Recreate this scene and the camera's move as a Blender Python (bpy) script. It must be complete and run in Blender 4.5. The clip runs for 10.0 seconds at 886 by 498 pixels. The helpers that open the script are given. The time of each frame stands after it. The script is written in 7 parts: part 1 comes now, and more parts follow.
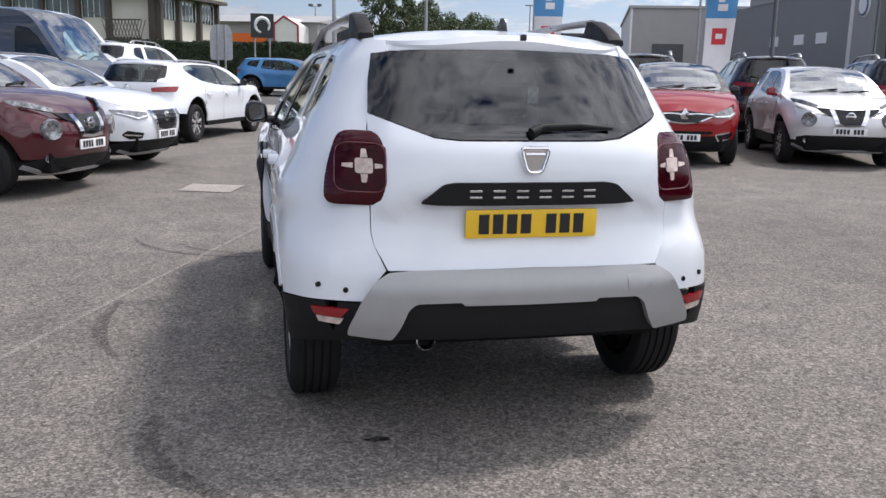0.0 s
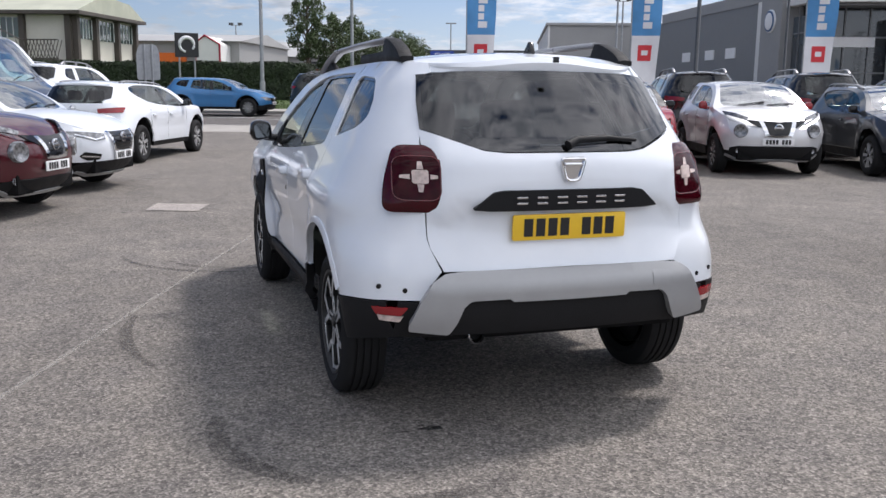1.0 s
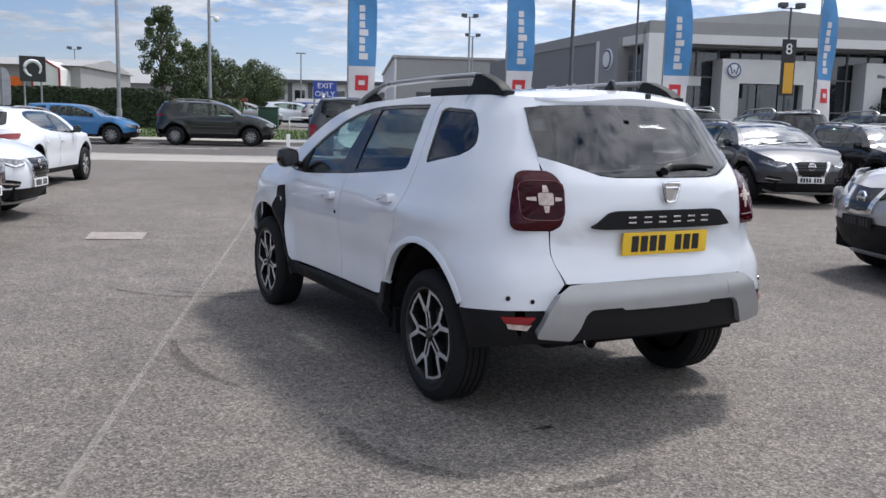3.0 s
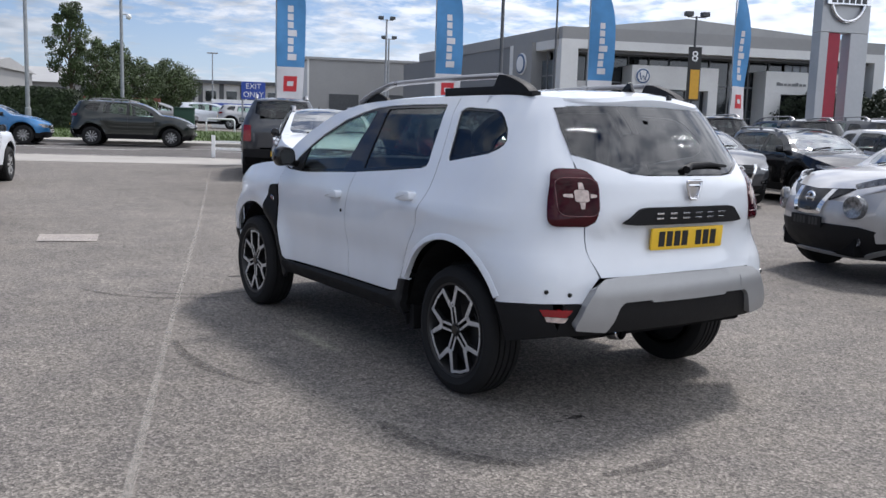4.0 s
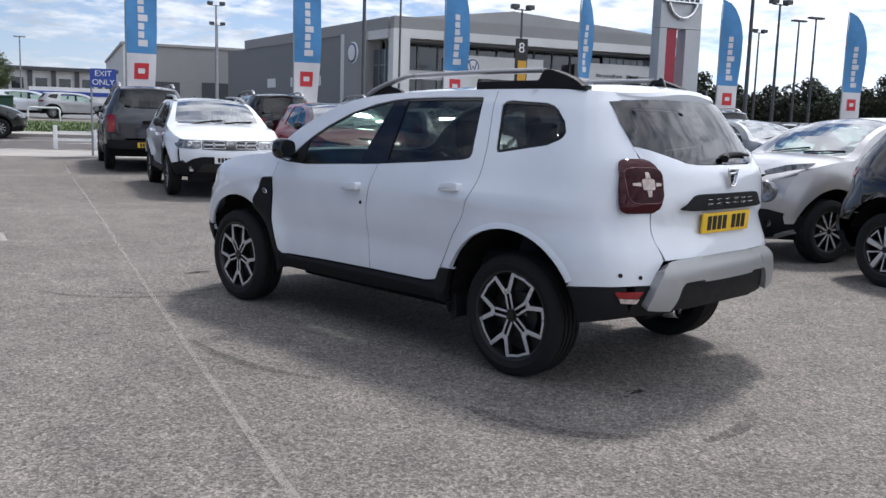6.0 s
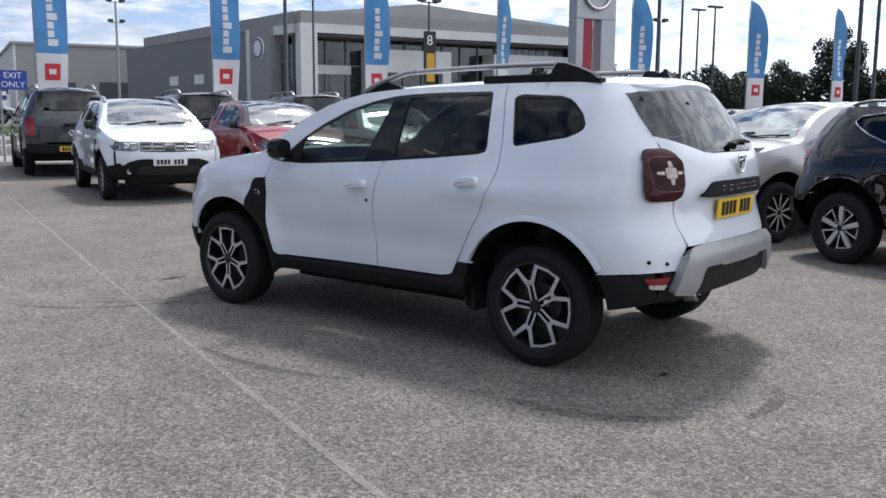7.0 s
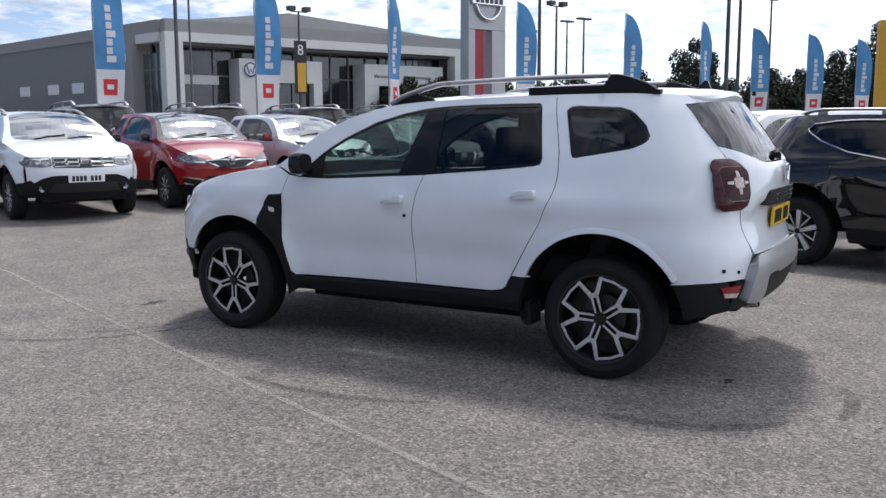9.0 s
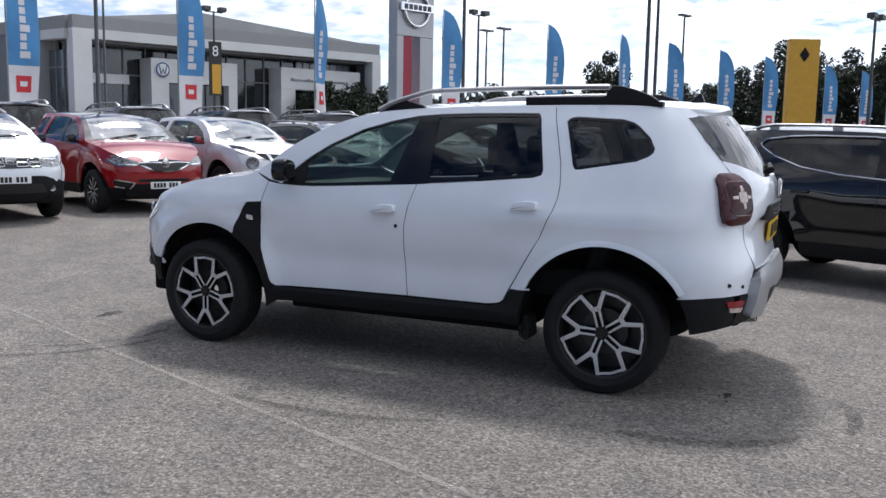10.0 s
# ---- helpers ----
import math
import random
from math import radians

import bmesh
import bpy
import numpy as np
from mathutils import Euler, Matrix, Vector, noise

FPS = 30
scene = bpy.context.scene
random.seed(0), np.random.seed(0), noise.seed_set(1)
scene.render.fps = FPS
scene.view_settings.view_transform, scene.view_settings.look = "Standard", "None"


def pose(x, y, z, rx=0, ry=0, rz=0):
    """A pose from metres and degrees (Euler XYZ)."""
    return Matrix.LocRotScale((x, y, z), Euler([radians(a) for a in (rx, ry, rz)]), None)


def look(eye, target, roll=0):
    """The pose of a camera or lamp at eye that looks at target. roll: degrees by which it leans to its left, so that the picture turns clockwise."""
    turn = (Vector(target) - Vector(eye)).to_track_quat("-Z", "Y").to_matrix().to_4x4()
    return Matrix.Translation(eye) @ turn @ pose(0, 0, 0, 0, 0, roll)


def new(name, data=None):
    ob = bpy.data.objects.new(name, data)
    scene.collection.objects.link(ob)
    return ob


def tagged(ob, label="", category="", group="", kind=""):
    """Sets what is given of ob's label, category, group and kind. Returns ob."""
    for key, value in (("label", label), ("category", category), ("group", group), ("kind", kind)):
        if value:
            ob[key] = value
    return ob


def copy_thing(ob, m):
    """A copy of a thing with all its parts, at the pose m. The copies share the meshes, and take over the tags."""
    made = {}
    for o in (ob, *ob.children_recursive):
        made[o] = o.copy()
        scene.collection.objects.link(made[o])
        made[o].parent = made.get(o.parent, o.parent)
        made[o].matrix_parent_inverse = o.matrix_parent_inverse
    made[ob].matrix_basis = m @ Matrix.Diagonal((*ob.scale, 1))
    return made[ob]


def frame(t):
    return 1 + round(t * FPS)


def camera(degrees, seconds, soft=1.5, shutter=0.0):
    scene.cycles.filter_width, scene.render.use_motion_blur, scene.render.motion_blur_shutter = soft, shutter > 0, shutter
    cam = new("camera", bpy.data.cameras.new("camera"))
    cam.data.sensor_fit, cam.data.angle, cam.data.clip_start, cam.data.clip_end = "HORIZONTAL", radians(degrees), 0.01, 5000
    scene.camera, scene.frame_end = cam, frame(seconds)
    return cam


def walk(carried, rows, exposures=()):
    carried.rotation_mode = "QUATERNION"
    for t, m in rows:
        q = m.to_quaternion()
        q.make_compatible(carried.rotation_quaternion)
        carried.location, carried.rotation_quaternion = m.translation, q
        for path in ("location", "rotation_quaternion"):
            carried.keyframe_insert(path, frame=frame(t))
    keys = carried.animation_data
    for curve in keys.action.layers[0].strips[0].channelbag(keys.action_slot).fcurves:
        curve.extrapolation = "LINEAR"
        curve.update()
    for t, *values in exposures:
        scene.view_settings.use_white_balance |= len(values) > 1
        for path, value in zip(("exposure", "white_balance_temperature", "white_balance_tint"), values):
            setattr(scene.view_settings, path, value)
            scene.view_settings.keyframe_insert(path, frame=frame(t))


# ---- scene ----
cam = camera(52.5, 10.0)
# time, eye, target, roll
ROWS = [
    (0.0, (-0.025, 0.06, 1.469), (0.42, 1.971, 1.078), 1.2),
    (0.5, (-0.322, -0.066, 1.477), (0.205, 1.827, 1.104), 0.8),
    (1.0, (-0.614, -0.141, 1.471), (-0.002, 1.731, 1.119), 0.6),
    (1.5, (-0.947, -0.096, 1.468), (-0.238, 1.746, 1.141), 1.0),
    (2.0, (-1.282, -0.091, 1.458), (-0.491, 1.722, 1.158), 1.1),
    (2.5, (-1.621, -0.073, 1.464), (-0.757, 1.707, 1.174), 1.3),
    (4.0, (-2.487, 0.229, 1.416), (-1.378, 1.871, 1.147), 1.8),
    (4.5, (-2.808, 0.345, 1.432), (-1.603, 1.919, 1.159), 2.5),
    (5.0, (-3.042, 0.545, 1.397), (-1.764, 2.059, 1.125), 2.9),
    (6.5, (-3.779, 1.135, 1.397), (-2.303, 2.453, 1.108), 0.9),
    (7.0, (-3.974, 1.381, 1.399), (-2.432, 2.621, 1.107), 0.3),
    (7.5, (-4.121, 1.623, 1.407), (-2.529, 2.801, 1.126), 0.2),
    (8.0, (-4.278, 1.869, 1.41), (-2.645, 2.99, 1.135), 0.2),
    (8.5, (-4.414, 2.124, 1.414), (-2.744, 3.189, 1.139), -0.1),
    (9.0, (-4.484, 2.364, 1.415), (-2.771, 3.359, 1.144), -0.2),
    (9.5, (-4.525, 2.601, 1.416), (-2.761, 3.507, 1.157), 0.4),
    (10.0, (-4.572, 2.871, 1.423), (-2.766, 3.693, 1.167), 1.0),
]
walk(cam, [(t, look(eye, target, roll)) for t, eye, target, roll in ROWS],
     exposures=[(0.0, -0.07, 6170, 14), (2.5, -0.14, 6090, 13), (5.0, -0.12, 6030, 12), (10.0, -0.13, 6000, 12)])

# ---- light ----
SUN_AZ, SUN_EL = 67.0, 57.0          # degrees from +y towards +x, and above the horizon
world = bpy.data.worlds.new("sky")
scene.world = world
world.use_nodes = True
wn, wl = world.node_tree.nodes, world.node_tree.links
wn.clear()
w_out = wn.new("ShaderNodeOutputWorld")
w_bg = wn.new("ShaderNodeBackground")
w_sky = wn.new("ShaderNodeTexSky")
w_sky.sky_type, w_sky.sun_disc = "NISHITA", False
w_sky.sun_elevation, w_sky.sun_rotation = radians(SUN_EL), radians(SUN_AZ)
w_sky.air_density, w_sky.dust_density, w_sky.ozone_density = 0.8, 0.25, 2.5
w_bg.inputs["Strength"].default_value = 0.094
# broken cloud, drawn on a flat layer overhead so that it thins to bands near the horizon
w_co = wn.new("ShaderNodeTexCoord")
w_sep = wn.new("ShaderNodeSeparateXYZ")
w_h = wn.new("ShaderNodeMath"); w_h.operation = "MAXIMUM"; w_h.inputs[1].default_value = 0.0
w_h2 = wn.new("ShaderNodeMath"); w_h2.operation = "ADD"; w_h2.inputs[1].default_value = 0.16
w_div = wn.new("ShaderNodeVectorMath"); w_div.operation = "DIVIDE"
w_n1 = wn.new("ShaderNodeTexNoise"); w_n1.inputs["Scale"].default_value = 2.1
w_n1.inputs["Detail"].default_value = 9.0; w_n1.inputs["Roughness"].default_value = 0.58
w_r1 = wn.new("ShaderNodeValToRGB")
w_r1.color_ramp.elements[0].position, w_r1.color_ramp.elements[0].color = 0.36, (0, 0, 0, 1)
w_r1.color_ramp.elements[1].position, w_r1.color_ramp.elements[1].color = 0.52, (1, 1, 1, 1)
w_n2 = wn.new("ShaderNodeTexNoise"); w_n2.inputs["Scale"].default_value = 6.5; w_n2.inputs["Detail"].default_value = 6.0
w_r2 = wn.new("ShaderNodeValToRGB")
w_r2.color_ramp.elements[0].position, w_r2.color_ramp.elements[0].color = 0.34, (7.2, 7.6, 8.2, 1)
w_r2.color_ramp.elements[1].position, w_r2.color_ramp.elements[1].color = 0.60, (15.6, 15.6, 15.8, 1)
w_mix = wn.new("ShaderNodeMix"); w_mix.data_type = "RGBA"
wl.new(w_co.outputs["Generated"], w_sep.inputs[0])
wl.new(w_sep.outputs["Z"], w_h.inputs[0])
wl.new(w_h.outputs[0], w_h2.inputs[0])
wl.new(w_co.outputs["Generated"], w_div.inputs[0])
wl.new(w_h2.outputs[0], w_div.inputs[1])
wl.new(w_div.outputs[0], w_n1.inputs["Vector"])
wl.new(w_div.outputs[0], w_n2.inputs["Vector"])
w_n3 = wn.new("ShaderNodeTexNoise"); w_n3.inputs["Scale"].default_value = 9.5   # small broken heaps within the cloud
w_n3.inputs["Detail"].default_value = 7.0; w_n3.inputs["Roughness"].default_value = 0.6
wl.new(w_div.outputs[0], w_n3.inputs["Vector"])
w_heap = wn.new("ShaderNodeMath"); w_heap.operation = "MULTIPLY_ADD"; w_heap.inputs[1].default_value = 0.55
w_base = wn.new("ShaderNodeMath"); w_base.operation = "ADD"; w_base.inputs[1].default_value = -0.275
wl.new(w_n1.outputs["Fac"], w_base.inputs[0])
wl.new(w_n3.outputs["Fac"], w_heap.inputs[0])
wl.new(w_base.outputs[0], w_heap.inputs[2])
w_clear = wn.new("ShaderNodeMath"); w_clear.operation = "MULTIPLY_ADD"; w_clear.inputs[1].default_value = 0.2   # clearer to the north-west
wl.new(w_heap.outputs[0], w_clear.inputs[2])
wl.new(w_clear.outputs[0], w_r1.inputs[0])
wl.new(w_n2.outputs["Fac"], w_r2.inputs[0])
w_thin = wn.new("ShaderNodeMapRange")     # cloud thins out low over the horizon
w_thin.inputs["From Min"].default_value, w_thin.inputs["From Max"].default_value = 0.0, 0.16
w_thin.inputs["To Min"].default_value, w_thin.inputs["To Max"].default_value = 0.6, 1.0
wl.new(w_sep.outputs["Z"], w_thin.inputs["Value"])
w_cov = wn.new("ShaderNodeMath"); w_cov.operation = "MULTIPLY"
wl.new(w_r1.outputs[0], w_cov.inputs[0])
wl.new(w_thin.outputs[0], w_cov.inputs[1])
wl.new(w_cov.outputs[0], w_mix.inputs["Factor"])
w_tint = wn.new("ShaderNodeMix"); w_tint.data_type, w_tint.blend_type = "RGBA", "MULTIPLY"
w_tint.inputs["Factor"].default_value = 1.0
w_tint.inputs["B"].default_value = (0.80, 0.95, 1.12, 1)
wl.new(w_sky.outputs[0], w_tint.inputs["A"])
wl.new(w_tint.outputs["Result"], w_mix.inputs["A"])
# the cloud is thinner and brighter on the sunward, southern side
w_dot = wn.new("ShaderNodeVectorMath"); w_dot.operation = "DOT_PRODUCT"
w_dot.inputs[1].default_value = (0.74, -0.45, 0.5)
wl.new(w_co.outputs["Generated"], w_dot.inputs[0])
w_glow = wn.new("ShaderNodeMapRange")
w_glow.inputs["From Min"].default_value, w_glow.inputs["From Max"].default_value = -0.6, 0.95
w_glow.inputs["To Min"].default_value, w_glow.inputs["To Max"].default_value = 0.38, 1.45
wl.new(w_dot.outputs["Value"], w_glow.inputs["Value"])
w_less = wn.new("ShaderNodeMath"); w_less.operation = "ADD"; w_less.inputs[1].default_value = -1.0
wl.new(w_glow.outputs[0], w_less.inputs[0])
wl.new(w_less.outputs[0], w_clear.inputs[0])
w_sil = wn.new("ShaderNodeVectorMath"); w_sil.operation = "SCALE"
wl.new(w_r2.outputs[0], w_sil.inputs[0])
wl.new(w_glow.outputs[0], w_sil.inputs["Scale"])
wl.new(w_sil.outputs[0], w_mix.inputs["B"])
# pale haze low over the horizon, brighter towards the sun
w_hz = wn.new("ShaderNodeMapRange"); w_hz.interpolation_type = "SMOOTHSTEP"
w_hz.inputs["From Min"].default_value, w_hz.inputs["From Max"].default_value = -0.02, 0.22
w_hz.inputs["To Min"].default_value, w_hz.inputs["To Max"].default_value = 0.72, 0.0
wl.new(w_sep.outputs["Z"], w_hz.inputs["Value"])
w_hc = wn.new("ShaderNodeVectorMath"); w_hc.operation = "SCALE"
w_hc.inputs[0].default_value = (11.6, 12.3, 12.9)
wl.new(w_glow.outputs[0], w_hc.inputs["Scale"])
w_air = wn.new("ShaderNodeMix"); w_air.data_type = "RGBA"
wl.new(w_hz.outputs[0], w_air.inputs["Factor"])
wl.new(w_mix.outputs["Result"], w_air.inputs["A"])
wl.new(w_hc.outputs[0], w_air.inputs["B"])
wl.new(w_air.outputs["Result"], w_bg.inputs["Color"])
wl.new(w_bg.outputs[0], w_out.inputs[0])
sun_data = bpy.data.lights.new("sun", "SUN")
sun_data.energy, sun_data.angle, sun_data.color = 3.45, radians(8.0), (1.0, 0.93, 0.85)
sun = new("sun", sun_data)
_az, _el = radians(SUN_AZ), radians(SUN_EL)
sun.matrix_world = look((math.sin(_az) * math.cos(_el) * 60, math.cos(_az) * math.cos(_el) * 60, math.sin(_el) * 60), (0, 0, 0))


# ---- materials ----
def shader(name):
    m = bpy.data.materials.new(name)
    m.use_nodes = True
    b = m.node_tree.nodes["Principled BSDF"]
    return m, m.node_tree.nodes, m.node_tree.links, b


def noise_node(n, l, scale, detail=4.0, rough=0.55, coord="Object", stretch=None):
    tc = n.new("ShaderNodeTexCoord")
    t = n.new("ShaderNodeTexNoise")
    t.inputs["Scale"].default_value, t.inputs["Detail"].default_value, t.inputs["Roughness"].default_value = scale, detail, rough
    if stretch:
        mp = n.new("ShaderNodeMapping")
        mp.inputs["Scale"].default_value = stretch
        l.new(tc.outputs[coord], mp.inputs[0])
        l.new(mp.outputs[0], t.inputs["Vector"])
    else:
        l.new(tc.outputs[coord], t.inputs["Vector"])
    return t


def ramp(n, l, src, stops):
    r = n.new("ShaderNodeValToRGB")
    while len(r.color_ramp.elements) < len(stops):
        r.color_ramp.elements.new(0.5)
    for e, (p, c) in zip(r.color_ramp.elements, stops):
        e.position = p
        e.color = (*c, 1) if len(c) == 3 else c
    l.new(src, r.inputs[0])
    return r


def mix_rgb(n, l, fac, a, b, blend="MIX"):
    m = n.new("ShaderNodeMix")
    m.data_type, m.blend_type = "RGBA", blend
    for sock, v in (("Factor", fac), ("A", a), ("B", b)):
        if hasattr(v, "links"):
            l.new(v, m.inputs[sock])
        else:
            m.inputs[sock].default_value = v if sock == "Factor" else (*v, 1)
    return m.outputs["Result"]


def bump(n, l, height, b, strength=0.3, dist=0.01):
    k = n.new("ShaderNodeBump")
    k.inputs["Strength"].default_value, k.inputs["Distance"].default_value = strength, dist
    l.new(height, k.inputs["Height"])
    l.new(k.outputs[0], b.inputs["Normal"])
    return k


def simple(name, col, rough=0.5, metal=0.0, var=0.12, scale=6.0, coat=0.0, fine=0.0, rough_var=0.1, spec=0.5):
    """A surface with soft two-scale variation in tone and gloss."""
    m, n, l, b = shader(name)
    t1 = noise_node(n, l, scale, 5)
    t2 = noise_node(n, l, scale * 14, 3)
    lo = tuple(c * (1 - var) for c in col)
    hi = tuple(min(1, c * (1 + var)) for c in col)
    r1 = ramp(n, l, t1.outputs["Fac"], [(0.3, lo), (0.7, hi)])
    r2 = ramp(n, l, t2.outputs["Fac"], [(0.3, (1 - var * 0.6,) * 3), (0.7, (1, 1, 1))])
    l.new(mix_rgb(n, l, 1.0, r1.outputs[0], r2.outputs[0], "MULTIPLY"), b.inputs["Base Color"])
    rr = ramp(n, l, t1.outputs["Fac"], [(0.25, (max(0, rough - rough_var),) * 3), (0.75, (min(1, rough + rough_var),) * 3)])
    l.new(rr.outputs[0], b.inputs["Roughness"])
    b.inputs["Metallic"].default_value = metal
    b.inputs["Specular IOR Level"].default_value = spec
    b.inputs["Coat Weight"].default_value = coat
    b.inputs["Coat Roughness"].default_value = 0.03
    if fine:
        bump(n, l, t2.outputs["Fac"], b, fine, 0.004)
    return m


def paint(name, col, flake=0.0, rough=0.35):
    """Car lacquer: colour coat under clear coat, a little road film, faint orange peel."""
    m, n, l, b = shader(name)
    t1 = noise_node(n, l, 1.7, 5)
    t2 = noise_node(n, l, 900.0, 1)
    dull = tuple(c * 0.93 for c in col)
    r1 = ramp(n, l, t1.outputs["Fac"], [(0.35, dull), (0.65, col)])
    src = r1.outputs[0]
    if flake:
        r2 = ramp(n, l, t2.outputs["Fac"], [(0.35, (1 - flake,) * 3), (0.7, (1 + flake,) * 3)])
        src = mix_rgb(n, l, 1.0, src, r2.outputs[0], "MULTIPLY")
    l.new(src, b.inputs["Base Color"])
    b.inputs["Roughness"].default_value = rough
    b.inputs["Specular IOR Level"].default_value = 0.1
    b.inputs["Metallic"].default_value = 0.3 if flake else 0.0
    b.inputs["Coat Weight"].default_value = 1.0
    b.inputs["Coat IOR"].default_value = 1.6
    b.inputs["Coat Roughness"].default_value = 0.02
    t3 = noise_node(n, l, 2.2, 2)
    k = n.new("ShaderNodeBump")
    k.inputs["Strength"].default_value, k.inputs["Distance"].default_value = 0.05, 0.01
    l.new(t3.outputs["Fac"], k.inputs["Height"])
    l.new(k.outputs[0], b.inputs["Coat Normal"])
    return m


def glass(name, tint, f0=0.05, gloss=0.02):
    """Thin toughened sheet: clear or tinted straight through, mirror-like at the surface, more so at a slant."""
    m = bpy.data.materials.new(name)
    m.use_nodes = True
    n, l = m.node_tree.nodes, m.node_tree.links
    n.clear()
    out, mx = n.new("ShaderNodeOutputMaterial"), n.new("ShaderNodeMixShader")
    tr, gl, lw = n.new("ShaderNodeBsdfTransparent"), n.new("ShaderNodeBsdfGlossy"), n.new("ShaderNodeLayerWeight")
    pw, sc = n.new("ShaderNodeMath"), n.new("ShaderNodeMath")
    tr.inputs[0].default_value = (*tint, 1)
    gl.inputs["Roughness"].default_value = gloss
    lw.inputs["Blend"].default_value = 0.5
    pw.operation, sc.operation = "POWER", "MULTIPLY_ADD"
    pw.inputs[1].default_value = 4.0
    sc.inputs[1].default_value, sc.inputs[2].default_value = 1 - f0, f0
    l.new(lw.outputs["Facing"], pw.inputs[0])
    l.new(pw.outputs[0], sc.inputs[0])
    l.new(sc.outputs[0], mx.inputs[0])
    l.new(tr.outputs[0], mx.inputs[1])
    l.new(gl.outputs[0], mx.inputs[2])
    l.new(mx.outputs[0], out.inputs[0])
    return m


WHITE = paint("white_lacquer", (0.80, 0.83, 0.87))
PEARL = paint("pearl_white_lacquer", (0.72, 0.72, 0.73), 0.05)
SILVERP = paint("silver_lacquer", (0.49, 0.485, 0.485), 0.15)
GREYP = paint("grey_lacquer", (0.055, 0.058, 0.065), 0.15)
BLACKP = paint("black_lacquer", (0.005, 0.005, 0.006))
REDP = paint("red_lacquer", (0.27, 0.004, 0.008))
MAROON = paint("maroon_lacquer", (0.075, 0.008, 0.014), 0.2)
BLUEP = paint("blue_lacquer", (0.045, 0.19, 0.42), 0.1)
DARKV = paint("slate_lacquer", (0.045, 0.055, 0.075), 0.1)
DKGREEN = paint("dark_green_lacquer", (0.012, 0.016, 0.013))
PLASTIC = simple("black_plastic", (0.014, 0.014, 0.015), 0.55, fine=0.25, scale=9, spec=0.16)
GLOSSBLK = simple("gloss_black", (0.007, 0.007, 0.008), 0.15, coat=0.25, spec=0.3)
MIRRORG = simple("mirror_glass", (0.16, 0.17, 0.18), 0.05, metal=1.0, var=0.02, rough_var=0.02)
RUBBER = simple("tyre_rubber", (0.016, 0.016, 0.0165), 0.8, var=0.25, scale=14, fine=0.3, spec=0.25)
LINER = simple("felt_arch_liner", (0.018, 0.018, 0.0185), 0.95, var=0.4, scale=9, fine=0.4, spec=0.1)
UNDER = simple("underbody", (0.01, 0.01, 0.0105), 0.9, var=0.3, spec=0.1)
CLOTH = simple("seat_cloth", (0.02, 0.02, 0.022), 0.9, var=0.2, scale=20, fine=0.4)
TRIM = simple("interior_trim", (0.028, 0.028, 0.03), 0.7, var=0.15)
SKID = simple("satin_silver_trim", (0.35, 0.35, 0.35), 0.38, metal=0.35, var=0.04, rough_var=0.05)
ALLOY = simple("machined_alloy", (0.6, 0.6, 0.6), 0.3, metal=0.5, var=0.05)
DALLOY = simple("dark_alloy", (0.012, 0.012, 0.013), 0.4)
CHROME = simple("chrome", (0.75, 0.75, 0.76), 0.08, metal=1.0, var=0.03, rough_var=0.03)
STEEL = simple("brake_steel", (0.06, 0.058, 0.056), 0.5, metal=0.6)
REDLENS = simple("red_lens", (0.045, 0.0012, 0.005), 0.04, var=0.12, scale=12, spec=0.3, coat=0.1)
RINGLENS = simple("ring_lens", (0.11, 0.022, 0.026), 0.12, var=0.25, scale=20, coat=0.2)
DARKLENS = simple("smoked_red_lens", (0.035, 0.002, 0.005), 0.06, var=0.4, scale=22, spec=0.18, coat=0.0)
REDBRIGHT = simple("red_reflector", (0.25, 0.006, 0.01), 0.2, coat=0.5)
CLEARLENS = simple("clear_lens", (0.62, 0.5, 0.45), 0.15, coat=0.4, var=0.3, scale=40)
LAMPBODY = simple("headlamp_reflector", (0.24, 0.245, 0.255), 0.12, metal=0.3, var=0.8, scale=22, coat=1.0)
YELLOW = simple("yellow_plate", (0.82, 0.52, 0.03), 0.35, var=0.04)
WPLATE = simple("white_plate", (0.8, 0.8, 0.8), 0.35, var=0.04)
INK = simple("black_ink", (0.012, 0.012, 0.013), 0.4)
GLASS = glass("green_tint_glass", (0.78, 0.93, 0.86), 0.06)
SCREEN = glass("windscreen_glass", (0.66, 0.8, 0.73), 0.48, 0.06)
PRIV = glass("privacy_glass", (0.19, 0.2, 0.2), 0.05)
RAIL = simple("satin_grey_rail", (0.3, 0.3, 0.31), 0.35, metal=0.5, var=0.05)
REARD = glass("black_rear_glass", (0.12, 0.12, 0.12), 0.06)
REARG = glass("dark_rear_glass", (0.08, 0.08, 0.08), 0.1, 0.008)


# ---- building blocks ----
def part(name, bm, material, parent=None, label="", smooth=None):
    """Links a bmesh as one mesh object under its thing. smooth: angle in degrees under which edges shade smooth."""
    me = bpy.data.meshes.new(name)
    bm.normal_update()
    if smooth is not None:
        lim = radians(smooth)
        for f in bm.faces:
            f.smooth = True
        for e in bm.edges:
            if len(e.link_faces) == 2 and e.smooth and e.link_faces[0].normal.angle(e.link_faces[1].normal, 0) > lim:
                e.smooth = False
    bm.to_mesh(me)
    bm.free()
    for mt in (material if isinstance(material, (list, tuple)) else [material]):
        me.materials.append(mt)
    ob = new(name, me)
    if parent is not None:
        ob.parent = parent
    if label:
        ob["label"] = label
    return ob


def lerp(tab, v):
    return float(np.interp(v, tab[0], tab[1]))


